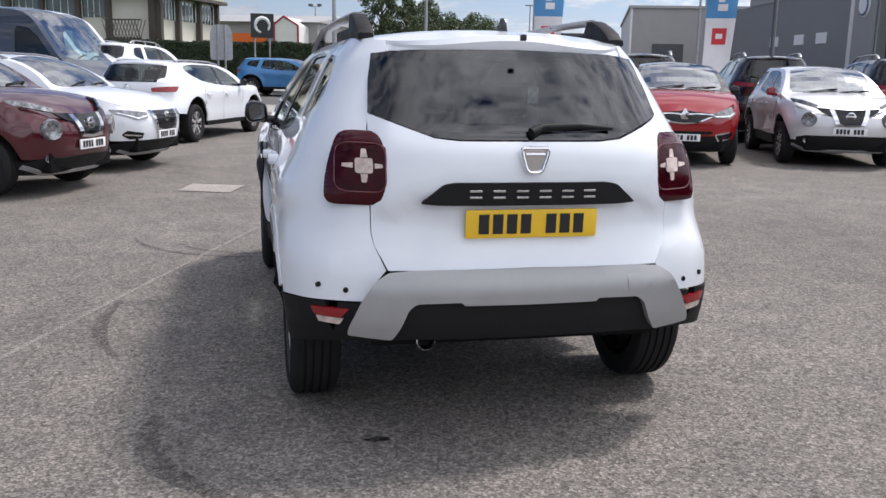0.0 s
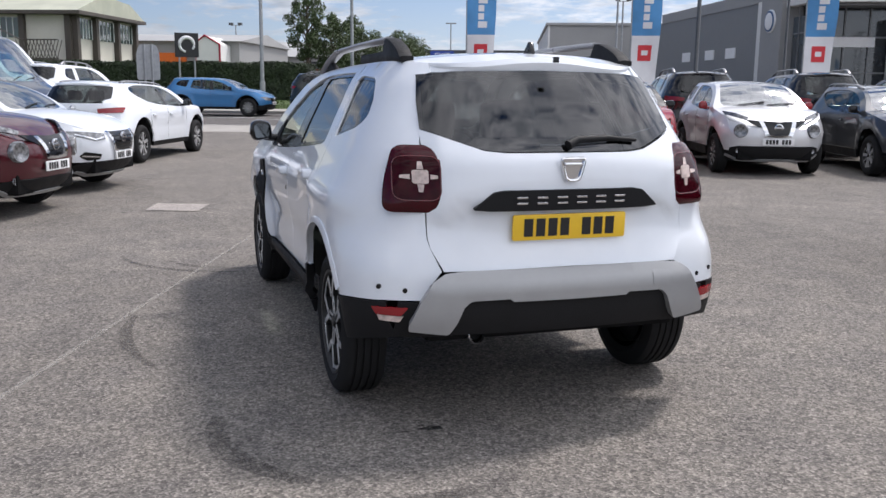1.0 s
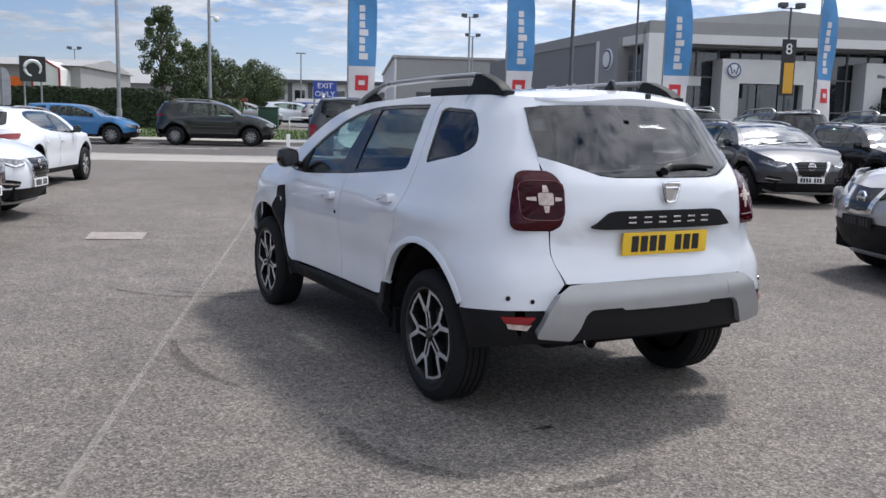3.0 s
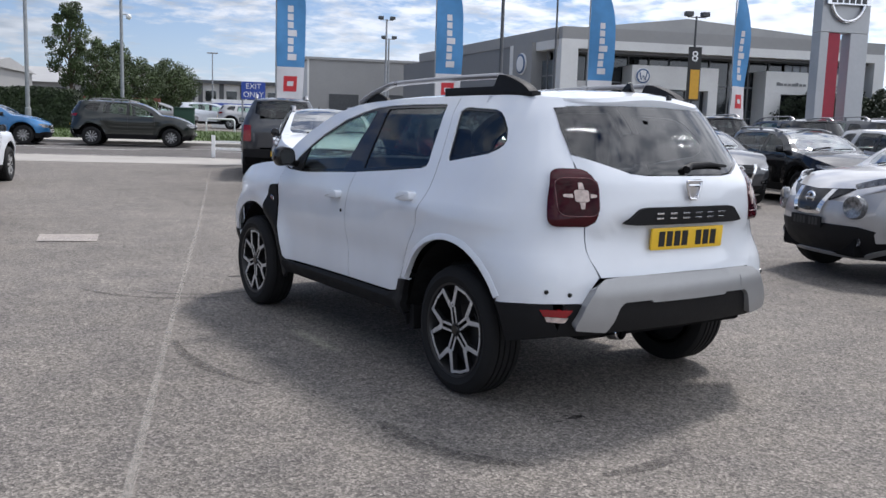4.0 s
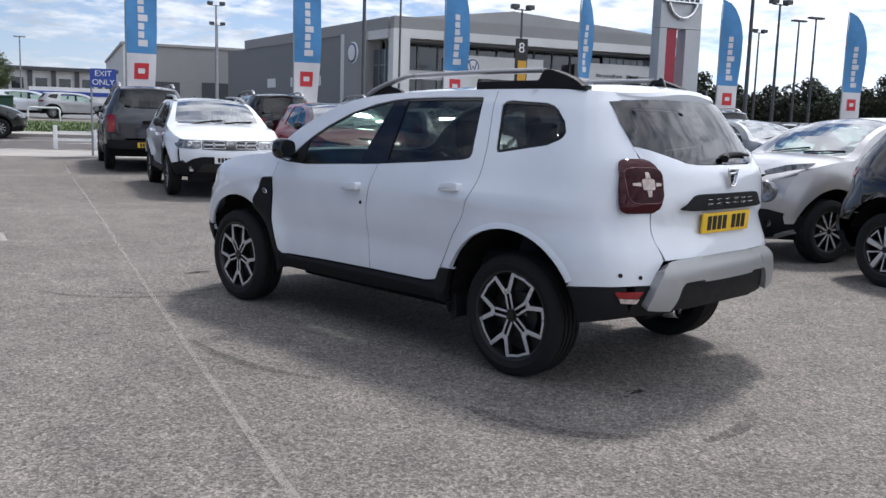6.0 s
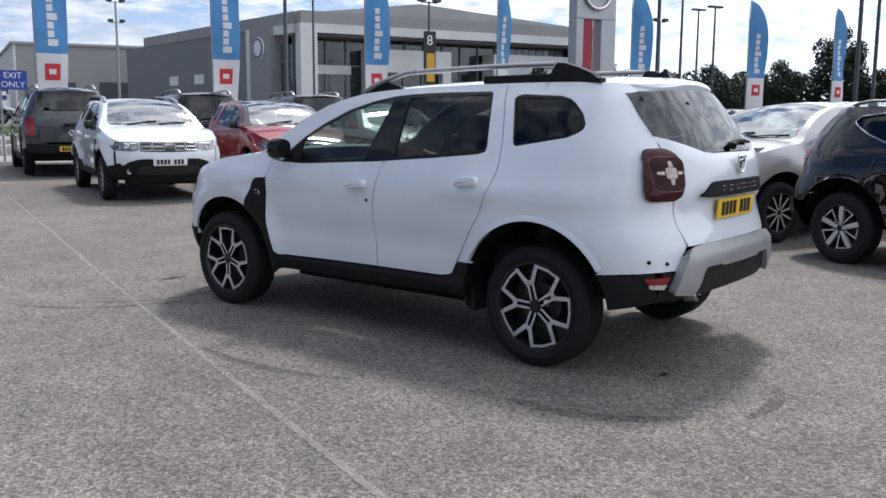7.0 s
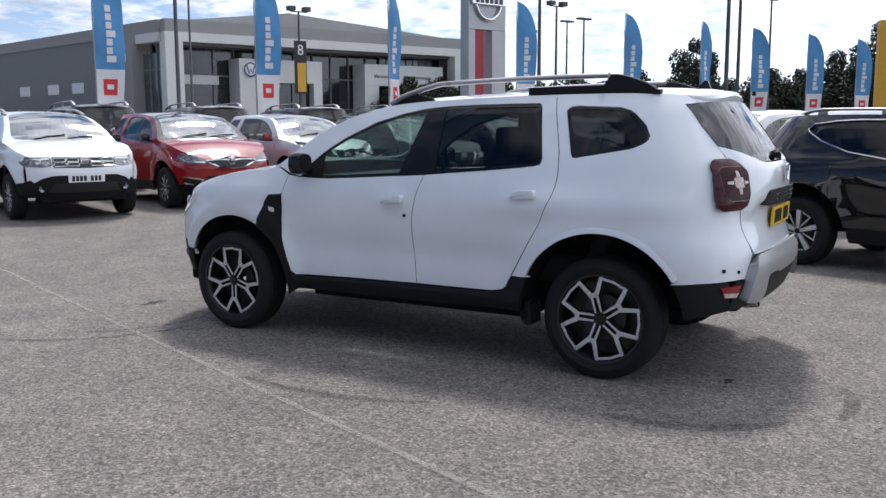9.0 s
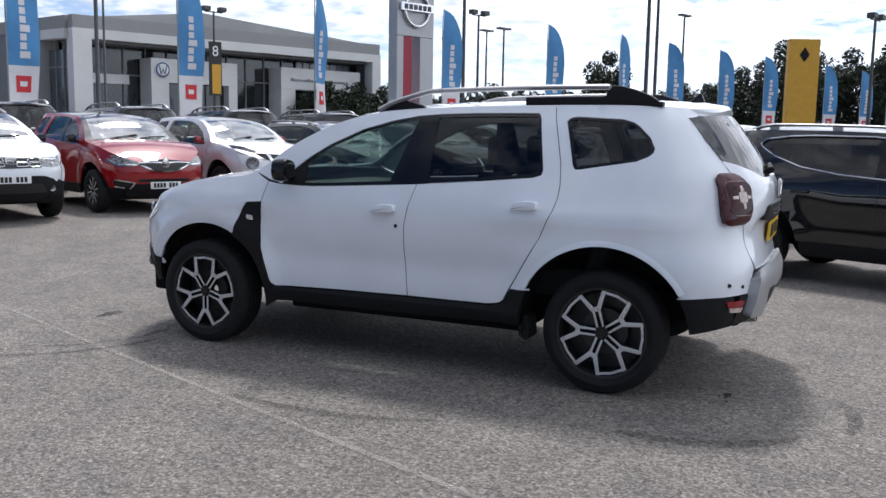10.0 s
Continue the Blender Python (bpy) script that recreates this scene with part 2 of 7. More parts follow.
def curve(pts):
    """A smooth curve through (u, v) knots, as a lookup table of 160 samples."""
    pts = sorted(pts)
    xs, ys = np.array([p[0] for p in pts], float), np.array([p[1] for p in pts], float)
    d = np.diff(ys) / np.diff(xs)
    m = np.zeros(len(xs))
    m[0], m[-1] = d[0], d[-1]
    for i in range(1, len(xs) - 1):
        m[i] = 0 if d[i - 1] * d[i] <= 0 else 2 * d[i - 1] * d[i] / (d[i - 1] + d[i])
    u = np.linspace(xs[0], xs[-1], 160)
    k = np.clip(np.searchsorted(xs, u) - 1, 0, len(xs) - 2)
    h = xs[k + 1] - xs[k]
    t = (u - xs[k]) / h
    v = (2 * t**3 - 3 * t**2 + 1) * ys[k] + (t**3 - 2 * t**2 + t) * h * m[k] + (-2 * t**3 + 3 * t**2) * ys[k + 1] + (t**3 - t**2) * h * m[k + 1]
    return u, v


def resample(poly, step):
    out = []
    for i, a in enumerate(poly):
        b = poly[(i + 1) % len(poly)]
        k = max(1, int(math.ceil(math.dist(a, b) / step)))
        out += [(a[0] + (b[0] - a[0]) * j / k, a[1] + (b[1] - a[1]) * j / k) for j in range(k)]
    return out


def rounded(poly, r, k=5):
    """The polygon with its corners rounded by arcs of about r (one r, or one for each corner)."""
    out, n = [], len(poly)
    for i, b in enumerate(poly):
        rr = r[i] if isinstance(r, (list, tuple)) else r
        a, c = Vector(poly[i - 1]), Vector(poly[(i + 1) % n])
        b = Vector(b)
        if rr <= 0:
            out.append(tuple(b))
            continue
        da, dc = a - b, c - b
        q = min(rr, da.length * 0.49, dc.length * 0.49)
        p, s = b + da.normalized() * q, b + dc.normalized() * q
        for j in range(k + 1):
            t = j / k
            out.append(tuple(p * (1 - t)**2 + b * 2 * t * (1 - t) + s * t * t))
    return out


def arc(cy, cz, r, a0, a1, k=14):
    return [(cy + r * math.cos(radians(a0 + (a1 - a0) * j / k)), cz + r * math.sin(radians(a0 + (a1 - a0) * j / k))) for j in range(k + 1)]


def inside(P, poly):
    x, y = P[:, 0], P[:, 1]
    c = np.zeros(len(P), bool)
    n = len(poly)
    for i in range(n):
        x0, y0 = poly[i]
        x1, y1 = poly[(i + 1) % n]
        if y0 == y1:
            continue
        c ^= ((y0 > y) != (y1 > y)) & (x < (x1 - x0) * (y - y0) / (y1 - y0) + x0)
    return c


def edge_dist(P, poly):
    d = np.full(len(P), 1e9)
    for i in range(len(poly)):
        a, b = np.array(poly[i]), np.array(poly[(i + 1) % len(poly)])
        ab = b - a
        t = np.clip(((P - a) @ ab) / max(1e-12, ab @ ab), 0, 1)
        d = np.minimum(d, np.hypot(*(P - a - t[:, None] * ab).T))
    return d


def sheet(outline, holes, place, out_dir, step=0.05, flange=0.02, bm=None, edge_step=None):
    """Fills a flat outline (less its holes) with triangles, lays it on a curved surface by place(u, v), and turns its rim inwards."""
    from mathutils.geometry import delaunay_2d_cdt
    es = edge_step or step * 0.8
    loops = [resample(p, es) for p in [outline] + list(holes)]
    arr = np.array(loops[0])
    lo, hi = arr.min(0), arr.max(0)
    gx, gy = np.meshgrid(np.arange(lo[0] + step / 2, hi[0], step), np.arange(lo[1] + step / 2, hi[1], step))
    G = np.stack([gx.ravel(), gy.ravel()], 1)
    if len(G):
        keep = inside(G, loops[0])
        for h in loops[1:]:
            keep &= ~inside(G, h)
        G = G[keep]
        for lp in loops:
            if len(G):
                G = G[edge_dist(G, lp) > step * 0.45]
    verts, edges = [], []
    for lp in loops:
        s = len(verts)
        verts += lp
        edges += [(s + i, s + (i + 1) % len(lp)) for i in range(len(lp))]
    verts += [tuple(g) for g in G]
    vo, _, fo, *_ = delaunay_2d_cdt([Vector(v) for v in verts], edges, [], 0, 1e-5)
    V = np.array([tuple(v) for v in vo])
    cen = np.array([V[list(f)].mean(0) for f in fo])
    keep = inside(cen, loops[0])
    for h in loops[1:]:
        keep &= ~inside(cen, h)
    b = bmesh.new()
    bv = [b.verts.new(place(float(v[0]), float(v[1]))) for v in V]
    for f, k in zip(fo, keep):
        if k:
            b.faces.new([bv[i] for i in f])
    for v in [v for v in b.verts if not v.link_faces]:
        b.verts.remove(v)
    b.normal_update()
    d = Vector(out_dir)
    if sum(f.normal.dot(d) * f.calc_area() for f in b.faces) < 0:
        bmesh.ops.reverse_faces(b, faces=b.faces)
        b.normal_update()
    if flange:
        rim(b, flange)
    return b


def rim(b, flange):
    b.normal_update()
    be = [e for e in b.edges if len(e.link_faces) == 1]
    nor = {v: v.normal.copy() for e in be for v in e.verts}
    ext = bmesh.ops.extrude_edge_only(b, edges=be)
    for e in be:
        e.smooth = False
    for v in [g for g in ext["geom"] if isinstance(g, bmesh.types.BMVert)]:
        old = next((e.other_vert(v) for e in v.link_edges if e.other_vert(v) in nor), None)
        if old is not None:
            v.co = old.co - nor[old] * flange


def box(b, x0, x1, y0, y1, z0, z1, bev=0.0, seg=2):
    r = bmesh.ops.create_cube(b, size=1.0, matrix=Matrix.LocRotScale(((x0 + x1) / 2, (y0 + y1) / 2, (z0 + z1) / 2), None, (abs(x1 - x0), abs(y1 - y0), abs(z1 - z0))))
    if bev:
        es = list({e for v in r["verts"] for e in v.link_edges})
        bmesh.ops.bevel(b, geom=es, offset=bev, segments=seg, profile=0.6, affect="EDGES")
    return b


def lathe(b, prof, axis="x", seg=40, close=False):
    """Turns a profile of (radius, along) about an axis through the origin."""
    rings = []
    for r, a in prof:
        ring = []
        for i in range(seg):
            t = 2 * math.pi * i / seg
            c, s = r * math.cos(t), r * math.sin(t)
            ring.append(b.verts.new({"x": (a, c, s), "y": (c, a, s), "z": (c, s, a)}[axis]))
        rings.append(ring)
    for p, q in zip(rings, rings[1:]):
        for i in range(seg):
            b.faces.new((p[i], p[(i + 1) % seg], q[(i + 1) % seg], q[i]))
    if close:
        b.faces.new(rings[0])
        b.faces.new(list(reversed(rings[-1])))
    bmesh.ops.recalc_face_normals(b, faces=b.faces)
    return b


def tube(b, path, rad, seg=8, flat=1.0, up=Vector((0, 0, 1))):
    """A round (or flattened) bar along a path of points; rad: one radius or one for each point."""
    path = [Vector(p) for p in path]
    rings = []
    for i, p in enumerate(path):
        d = (path[min(i + 1, len(path) - 1)] - path[max(i - 1, 0)]).normalized()
        s = d.cross(up)
        s = s.normalized() if s.length > 1e-4 else Vector((1, 0, 0))
        u = s.cross(d).normalized()
        r = rad[i] if isinstance(rad, (list, tuple)) else rad
        rings.append([b.verts.new(p + s * (r * flat * math.cos(2 * math.pi * k / seg)) + u * (r * math.sin(2 * math.pi * k / seg))) for k in range(seg)])
    for p, q in zip(rings, rings[1:]):
        for i in range(seg):
            b.faces.new((p[i], p[(i + 1) % seg], q[(i + 1) % seg], q[i]))
    b.faces.new(list(reversed(rings[0])))
    b.faces.new(rings[-1])
    bmesh.ops.recalc_face_normals(b, faces=b.faces)
    return b


def prism(b, poly, a0, a1, axis="x", bev=0.0):
    """A flat outline given depth along an axis: (y, z) for x, (x, z) for y, (x, y) for z."""
    def at(p, a):
        return {"x": (a, p[0], p[1]), "y": (p[0], a, p[1]), "z": (p[0], p[1], a)}[axis]
    lo, hi = [b.verts.new(at(p, a0)) for p in poly], [b.verts.new(at(p, a1)) for p in poly]
    n = len(poly)
    fs = [b.faces.new(lo), b.faces.new(list(reversed(hi)))]
    fs += [b.faces.new((lo[i], hi[i], hi[(i + 1) % n], lo[(i + 1) % n])) for i in range(n)]
    bmesh.ops.recalc_face_normals(b, faces=fs)
    if bev:
        es = [e for e in {e for f in fs[:2] for e in f.edges}]
        bmesh.ops.bevel(b, geom=es, offset=bev, segments=2, profile=0.6, affect="EDGES")
    return b


# ---- cars ----
def shell(P):
    """The skin of a car as functions: forward is +y, left is -x, the ground z = 0, the middle of the wheelbase y = 0."""
    hw, re, fr = curve(P["hw"]), curve(P["rear"]), curve(P["front"])
    top, crown = curve(P["top"]), curve(P["crown"])
    Df, nn = P["round_front"], 2.8
    drc = curve(P["round_rear"])
    wb, fl = P["wb"], P.get("flare", 0.022)
    front_crest = P.get("front_crest", False)

    def width(z):
        return lerp(hw, z)

    def Dr(z):
        return lerp(drc, z)

    def squash(d):
        d = min(1.0, max(0.0, d))
        return (1 - (1 - d) ** nn) ** (1 / nn)

    def X(y, z):
        w = width(z)
        for cy, ar in ((wb, P["arch_f"]), (-wb, P["arch_r"])):
            r = math.hypot(y - cy, z - P["wheel_r"])
            if front_crest and cy > 0:
                bulge = 1.25 * math.exp(-((r - ar - 0.06) / (0.08 if r < ar + 0.06 else 0.07)) ** 2)
            else:
                bulge = math.exp(-((r - ar - 0.02) / 0.1) ** 2)
            w += fl * bulge * min(1, max(0, (1.0 - z) / 0.15)) * min(1, max(0, (0.62 - abs(y - cy)) / 0.15))
        # shoulders over the wheels
        w += P.get("haunch", 0.0) * math.exp(-((z - 0.97) / 0.075) ** 2) * min(1, max(0, (-0.5 - y) / 0.5, (y - 0.75) / 0.4)) * min(1, max(0, (y + 1.9) / 0.35))
        # the flank is drawn in between sill and waist
        if abs(y) < wb:
            w -= P.get("scallop", 0.02) * math.exp(-((z - 0.64) / 0.11) ** 2) * min(1, (wb - abs(y)) / 0.6)
        return w * squash((y - lerp(re, z)) / Dr(z)) * squash((lerp(fr, z) - y) / Df)

    def Yr(x, z):
        return lerp(re, z) + Dr(z) * (1 - max(0.0, 1 - min(1.0, abs(x) / width(z)) ** nn) ** (1 / nn))

    def Yf(x, z):
        return lerp(fr, z) - Df * (1 - max(0.0, 1 - min(1.0, abs(x) / width(z)) ** nn) ** (1 / nn))

    def E(y):
        return lerp(top, y)

    def xe(y):
        return max(0.02, X(y, E(y)))

    def H(x, y):
        return E(y) + lerp(crown, y) * (1 - min(1.0, abs(x) / xe(y)) ** 2.2)

    return X, Yr, Yf, E, xe, H, lambda z: lerp(re, z), lambda z: lerp(fr, z), width, lambda z: Dr(z) * (1 - (1 - 0.85 ** nn) ** (1 / nn))


def mirror(poly):
    return [(-a, b) for a, b in poly]


def both(poly):
    """A symmetric outline from its half with x > 0, given from top middle round to bottom middle."""
    return list(poly) + [(-a, b) for a, b in reversed(poly) if a > 1e-6]


WHEELS = {}


def bar(b, p, q, w, x0, x1, w2=None, core=None):
    if core is not None:
        bar(core, p, q, w * 1.06, x0 + 0.004, x1, None if w2 is None else w2 * 1.06)
        x1 = x0 + 0.0035
    p, q = Vector(p), Vector(q)
    d = (q - p).normalized()
    s = Vector((-d.y, d.x))
    w2 = w if w2 is None else w2
    prism(b, [tuple(p + s * w / 2), tuple(q + s * w2 / 2), tuple(q - s * w2 / 2), tuple(p - s * w / 2)], x0, x1, "x", 0.002)


def polar(r, a):
    return (r * math.cos(radians(a)), r * math.sin(radians(a)))


def wheel_meshes(style, R):
    """Tyre, rim, spokes and brake disc, face to -x, centred on the hub; kept for sharing."""
    key = (style, R)
    if key in WHEELS:
        return WHEELS[key]
    hi = style in ("y_spoke", "bold")
    seg = 64 if hi else 32
    rr = R * (0.72 if style == "y_spoke" else 0.65)
    made = []
    # tyre with shoulder, sidewall ring and tread grooves
    b = bmesh.new()
    h = 0.108
    prof = [(rr - 0.005, -h + 0.022), (rr + 0.012, -h + 0.006), (rr + 0.03, -h), (R - 0.055, -h - 0.004), (R - 0.05, -h + 0.0), (R - 0.028, -h + 0.004), (R - 0.01, -h + 0.017), (R - 0.002, -h + 0.035)]
    for g in (-0.052, -0.018, 0.018, 0.052):
        prof += [(R, g - 0.006), (R - 0.009, g - 0.005), (R - 0.009, g + 0.005), (R, g + 0.006)]
    prof += [(R - 0.002, h - 0.035), (R - 0.01, h - 0.017), (R - 0.05, h - 0.002), (rr + 0.03, h), (rr - 0.005, h - 0.022)]
    lathe(b, prof, "x", seg)
    made.append(("tyre", b, RUBBER, 35))
    b = bmesh.new()
    lathe(b, [(rr - 0.002, -h + 0.018), (rr + 0.006, -h + 0.006), (rr - 0.006, -h + 0.008), (rr - 0.016, -h + 0.03), (rr - 0.03, -0.02), (rr - 0.03, h - 0.02)], "x", seg)
    lathe(b, [(rr - 0.03, 0.03), (0.02, 0.035)], "x", seg)
    made.append(("rim", b, DALLOY, 40))
    b = bmesh.new()
    xf, xb = -h + 0.016, -h + 0.05
    core = bmesh.new()
    if style == "y_spoke":
        for i in range(5):
            a = 72 * i
            da, db = polar(1, a), polar(1, a + 90)
            for s in (-1, 1):
                def at(r, o):
                    return (da[0] * r + db[0] * o, da[1] * r + db[1] * o)
                bar(b, at(0.035, s * 0.0165), at(0.135, s * 0.0165), 0.012, xf + 0.006, xb + 0.01, 0.016, core)
                tip = polar(rr - 0.004, a + s * 17.5)
                bar(b, at(0.128, s * 0.012), tip, 0.027, xf, xb, 0.022, core)
                nxt = polar((rr - 0.019) * 0.99, a + s * 36.5)
                bar(b, polar(rr - 0.019, a + s * 17.5), nxt, 0.015, xf, xb, None, core)
            bar(b, at(0.122, 0), at(0.150, 0), 0.034, xf + 0.003, xb + 0.01, None, core)
        lathe(core, [(0.0, xf + 0.004), (0.036, xf + 0.006), (0.042, xf + 0.03)], "x", 24)
    elif style == "bold":
        for i in range(5):
            a = 90 + 72 * i
            prism(b, [polar(0.03, a + 40), polar(rr - 0.004, a + 7), polar(rr - 0.004, a - 7), polar(0.04, a - 25)], xf, xb, "x", 0.003)
            bar(b, polar(0.06, a + 32), polar(rr - 0.03, a + 40), 0.012, xf + 0.004, xb, 0.016, core)
            bar(b, polar(rr - 0.024, a + 42), polar(rr - 0.024, a + 12), 0.012, xf + 0.002, xb, None, core)
    elif style == "multi":
        for i in range(10):
            a = 36 * i
            bar(b, polar(0.03, a), polar(rr - 0.004, a + 5), 0.02, xf + 0.004, xb, 0.026, core)
    else:
        for i in range(7):
            a = 360 / 7 * i
            bar(b, polar(0.03, a), polar(rr - 0.004, a), 0.05, xf + 0.004, xb, 0.04)
        lathe(b, [(0.0, xf), (0.06, xf), (0.07, xb)], "x", 20)
    made.append(("spokes", b, ALLOY, 30))
    if core.verts:
        made.append(("spoke_back", core, DALLOY, 30))
    else:
        core.free()
    b = bmesh.new()
    lathe(b, [(0.0, xf - 0.003), (0.026, xf - 0.003), (0.03, xf + 0.006)], "x", 20)
    made.append(("hub_cap", b, GLOSSBLK, 30))
    b = bmesh.new()
    lathe(b, [(0.06, -0.022), (0.13, -0.022), (0.13, -0.008), (0.06, -0.008)], "x", 32)
    made.append(("brake_disc", b, STEEL, 30))
    out = []
    for nm, bb, mt, sm in made:
        ob = part(nm, bb, mt, None, "", sm)
        out.append((nm, ob.data))
        bpy.data.objects.remove(ob)
    WHEELS[key] = out
    return out


def add_wheels(root, P, style):
    for sx in (-1, 1):
        for cy in (P["wb"], -P["wb"]):
            dw = P.get("wheel_shift", 0.0)
            m = pose(sx * (P["track"] + (dw if cy > 0 or sx > 0 else 0)), cy + (dw if cy > 0 else 0), P["wheel_r"], -18 if cy > 0 else 2, 0, 0 if sx < 0 else 180)
            meshes = wheel_meshes(style, P["wheel_r"])
            w = new("wheel", meshes[0][1])
            w.parent, w.matrix_basis = root, m
            for nm, me in meshes[1:]:
                c = new(nm, me)
                c.parent = w
            b = bmesh.new()
            ar = (P["arch_f"] if cy > 0 else P["arch_r"]) + 0.004
            pts = arc(cy, P["wheel_r"], ar, 18, 184, 24) if cy > 0 else arc(cy, P["wheel_r"], ar, -4, 160, 24)
            x0, x1 = sx * 0.5, sx * (P["track"] + 0.07)
            lo, hi_ = [b.verts.new((x0, *p)) for p in pts], [b.verts.new((x1, *p)) for p in pts]
            for i in range(len(pts) - 1):
                b.faces.new((lo[i], lo[i + 1], hi_[i + 1], hi_[i]))
            b.faces.new(lo)
            part("arch_liner", b, LINER, root)


def add_cabin(root, P, E, hero=False):
    """Floor pan, seats, dashboard and steering wheel, seen through the panes."""
    wb, wd = P["wb"], P["half"] - 0.1
    b = bmesh.new()
    box(b, -0.58, 0.58, P["rear_y"] + 0.62, P["front_y"] - 0.2, 0.34, 0.55, 0.03)
    tube(b, [(-0.66, -wb, P["wheel_r"]), (0.66, -wb, P["wheel_r"])], 0.045, 8)
    box(b, -wd + 0.12, wd - 0.12, -wb + 0.52, wb - 0.52, 0.26, 0.5, 0.02)
    box(b, -0.6, 0.6, P["rear_y"] + 0.14, P["rear_y"] + 0.62, 0.40, 0.56, 0.03)
    box(b, -0.62, 0.62, P["front_y"] - 0.45, P["front_y"] - 0.12, 0.26, 0.5, 0.03)
    box(b, -0.7, 0.7, wb - 0.6, P["front_y"] - 0.3, 0.42, 0.8, 0.03)
    part("floor_pan", b, UNDER, root)
    belt = P["belt"]
    b = bmesh.new()
    dy = P["dash_y"]
    box(b, -wd + 0.02, wd - 0.02, dy, dy + 0.42, belt - 0.4, belt - 0.03, 0.06, 3)
    part("dashboard", b, TRIM, root, "", 40)
    b = bmesh.new()
    box(b, -wd + 0.03, wd - 0.03, P["rear_y"] + 0.45, P["rear_y"] + 0.95, belt - 0.22, belt - 0.06, 0.03)
    part("parcel_shelf", b, TRIM, root)
    b = bmesh.new()
    ring = [(0.36 * 0.5 * math.cos(2 * math.pi * i / 24), 0.36 * 0.5 * math.sin(2 * math.pi * i / 24)) for i in range(25)]
    tube(b, [(0.36 + c, dy - 0.12 - s * 0.35, belt - 0.08 + s * 0.94) for c, s in ring], 0.016, 8)
    box(b, 0.29, 0.43, dy - 0.13, dy - 0.09, belt - 0.13, belt - 0.03, 0.02)
    part("steering_wheel", b, TRIM, root, "", 50)
    seat_y = dy - 0.72
    for yy, xs in ((seat_y, (-0.36, 0.36)), (seat_y - 0.85, (-0.4, 0.0, 0.4))):
        for sx in xs:
            b = bmesh.new()
            box(b, sx - 0.23, sx + 0.23, yy - 0.22, yy + 0.28, belt - 0.62, belt - 0.45, 0.05, 3)
            box(b, -0.22, 0.22, -0.06, 0.06, 0.0, 0.62, 0.05, 3)
            vs = [v for v in b.verts if v.co.z < 0.7 and abs(v.co.x) <= 0.23 and abs(v.co.y) < 0.07 and v.co.z > -0.01]
            m = Matrix.Translation((sx, yy - 0.24, belt - 0.52)) @ Matrix.Rotation(radians(16), 4, "X")
            for v in vs:
                v.co = m @ v.co
            part("seat", b, CLOTH, root, "", 45)
            b = bmesh.new()
            box(b, sx - 0.13, sx + 0.13, yy - 0.47, yy - 0.38, belt + 0.13, belt + 0.31, 0.043, 4)
            part("headrest", b, CLOTH, root, "", 45)


def plate_part(root, name, m, material, width=0.52):
    """A number plate with its characters as plain bars."""
    b = bmesh.new()
    prism(b, rounded([(-width / 2, -0.055), (width / 2, -0.055), (width / 2, 0.055), (-width / 2, 0.055)], 0.012), -0.006, 0.006, "y", 0.002)
    pl = part(name, b, material, root, "", 30)
    pl.matrix_basis = m
    k = width / 0.52
    key = ("character_bar", width)
    if key not in WHEELS:
        b = bmesh.new()
        box(b, -0.02 * k, 0.02 * k, -0.0085, -0.006, -0.038, 0.038)
        o = part("character_bar", b, INK)
        WHEELS[key] = o.data
        bpy.data.objects.remove(o)
    for x in (-0.19, -0.135, -0.08, -0.025, 0.075, 0.13, 0.185):
        c = new("character_bar", WHEELS[key])
        c.parent, c.location = pl, (x * k, 0, 0)
    return pl


def scaled(P, sy=1.0, sz=1.0, sx=1.0):
    """Another car's proportions from these."""
    Q = dict(P)
    for k in ("hw", "round_rear"):
        Q[k] = [(z * sz, w * sx) for z, w in P[k]]
    for k in ("rear", "front"):
        Q[k] = [(z * sz, y * sy) for z, y in P[k]]
    Q["top"] = [(y * sy, z * sz) for y, z in P["top"]]
    Q["crown"] = [(y * sy, c) for y, c in P["crown"]]
    for k in ("win", "qwin", "rear_glass"):
        if P.get(k):
            a = sy if k != "rear_glass" else sx
            Q[k] = [(y * a, z * sz) for y, z in P[k]]
    Q["screen"] = [(x * sx, y * sy) for x, y in P["screen"]]
    for k in ("wb", "rear_y", "front_y", "dash_y", "y_a"):
        Q[k] = P[k] * sy
    for k in ("half", "track"):
        Q[k] = P[k] * sx
    Q["belt"] = P["belt"] * sz
    Q["nose_z"] = P["nose_z"] * sz
    return Q


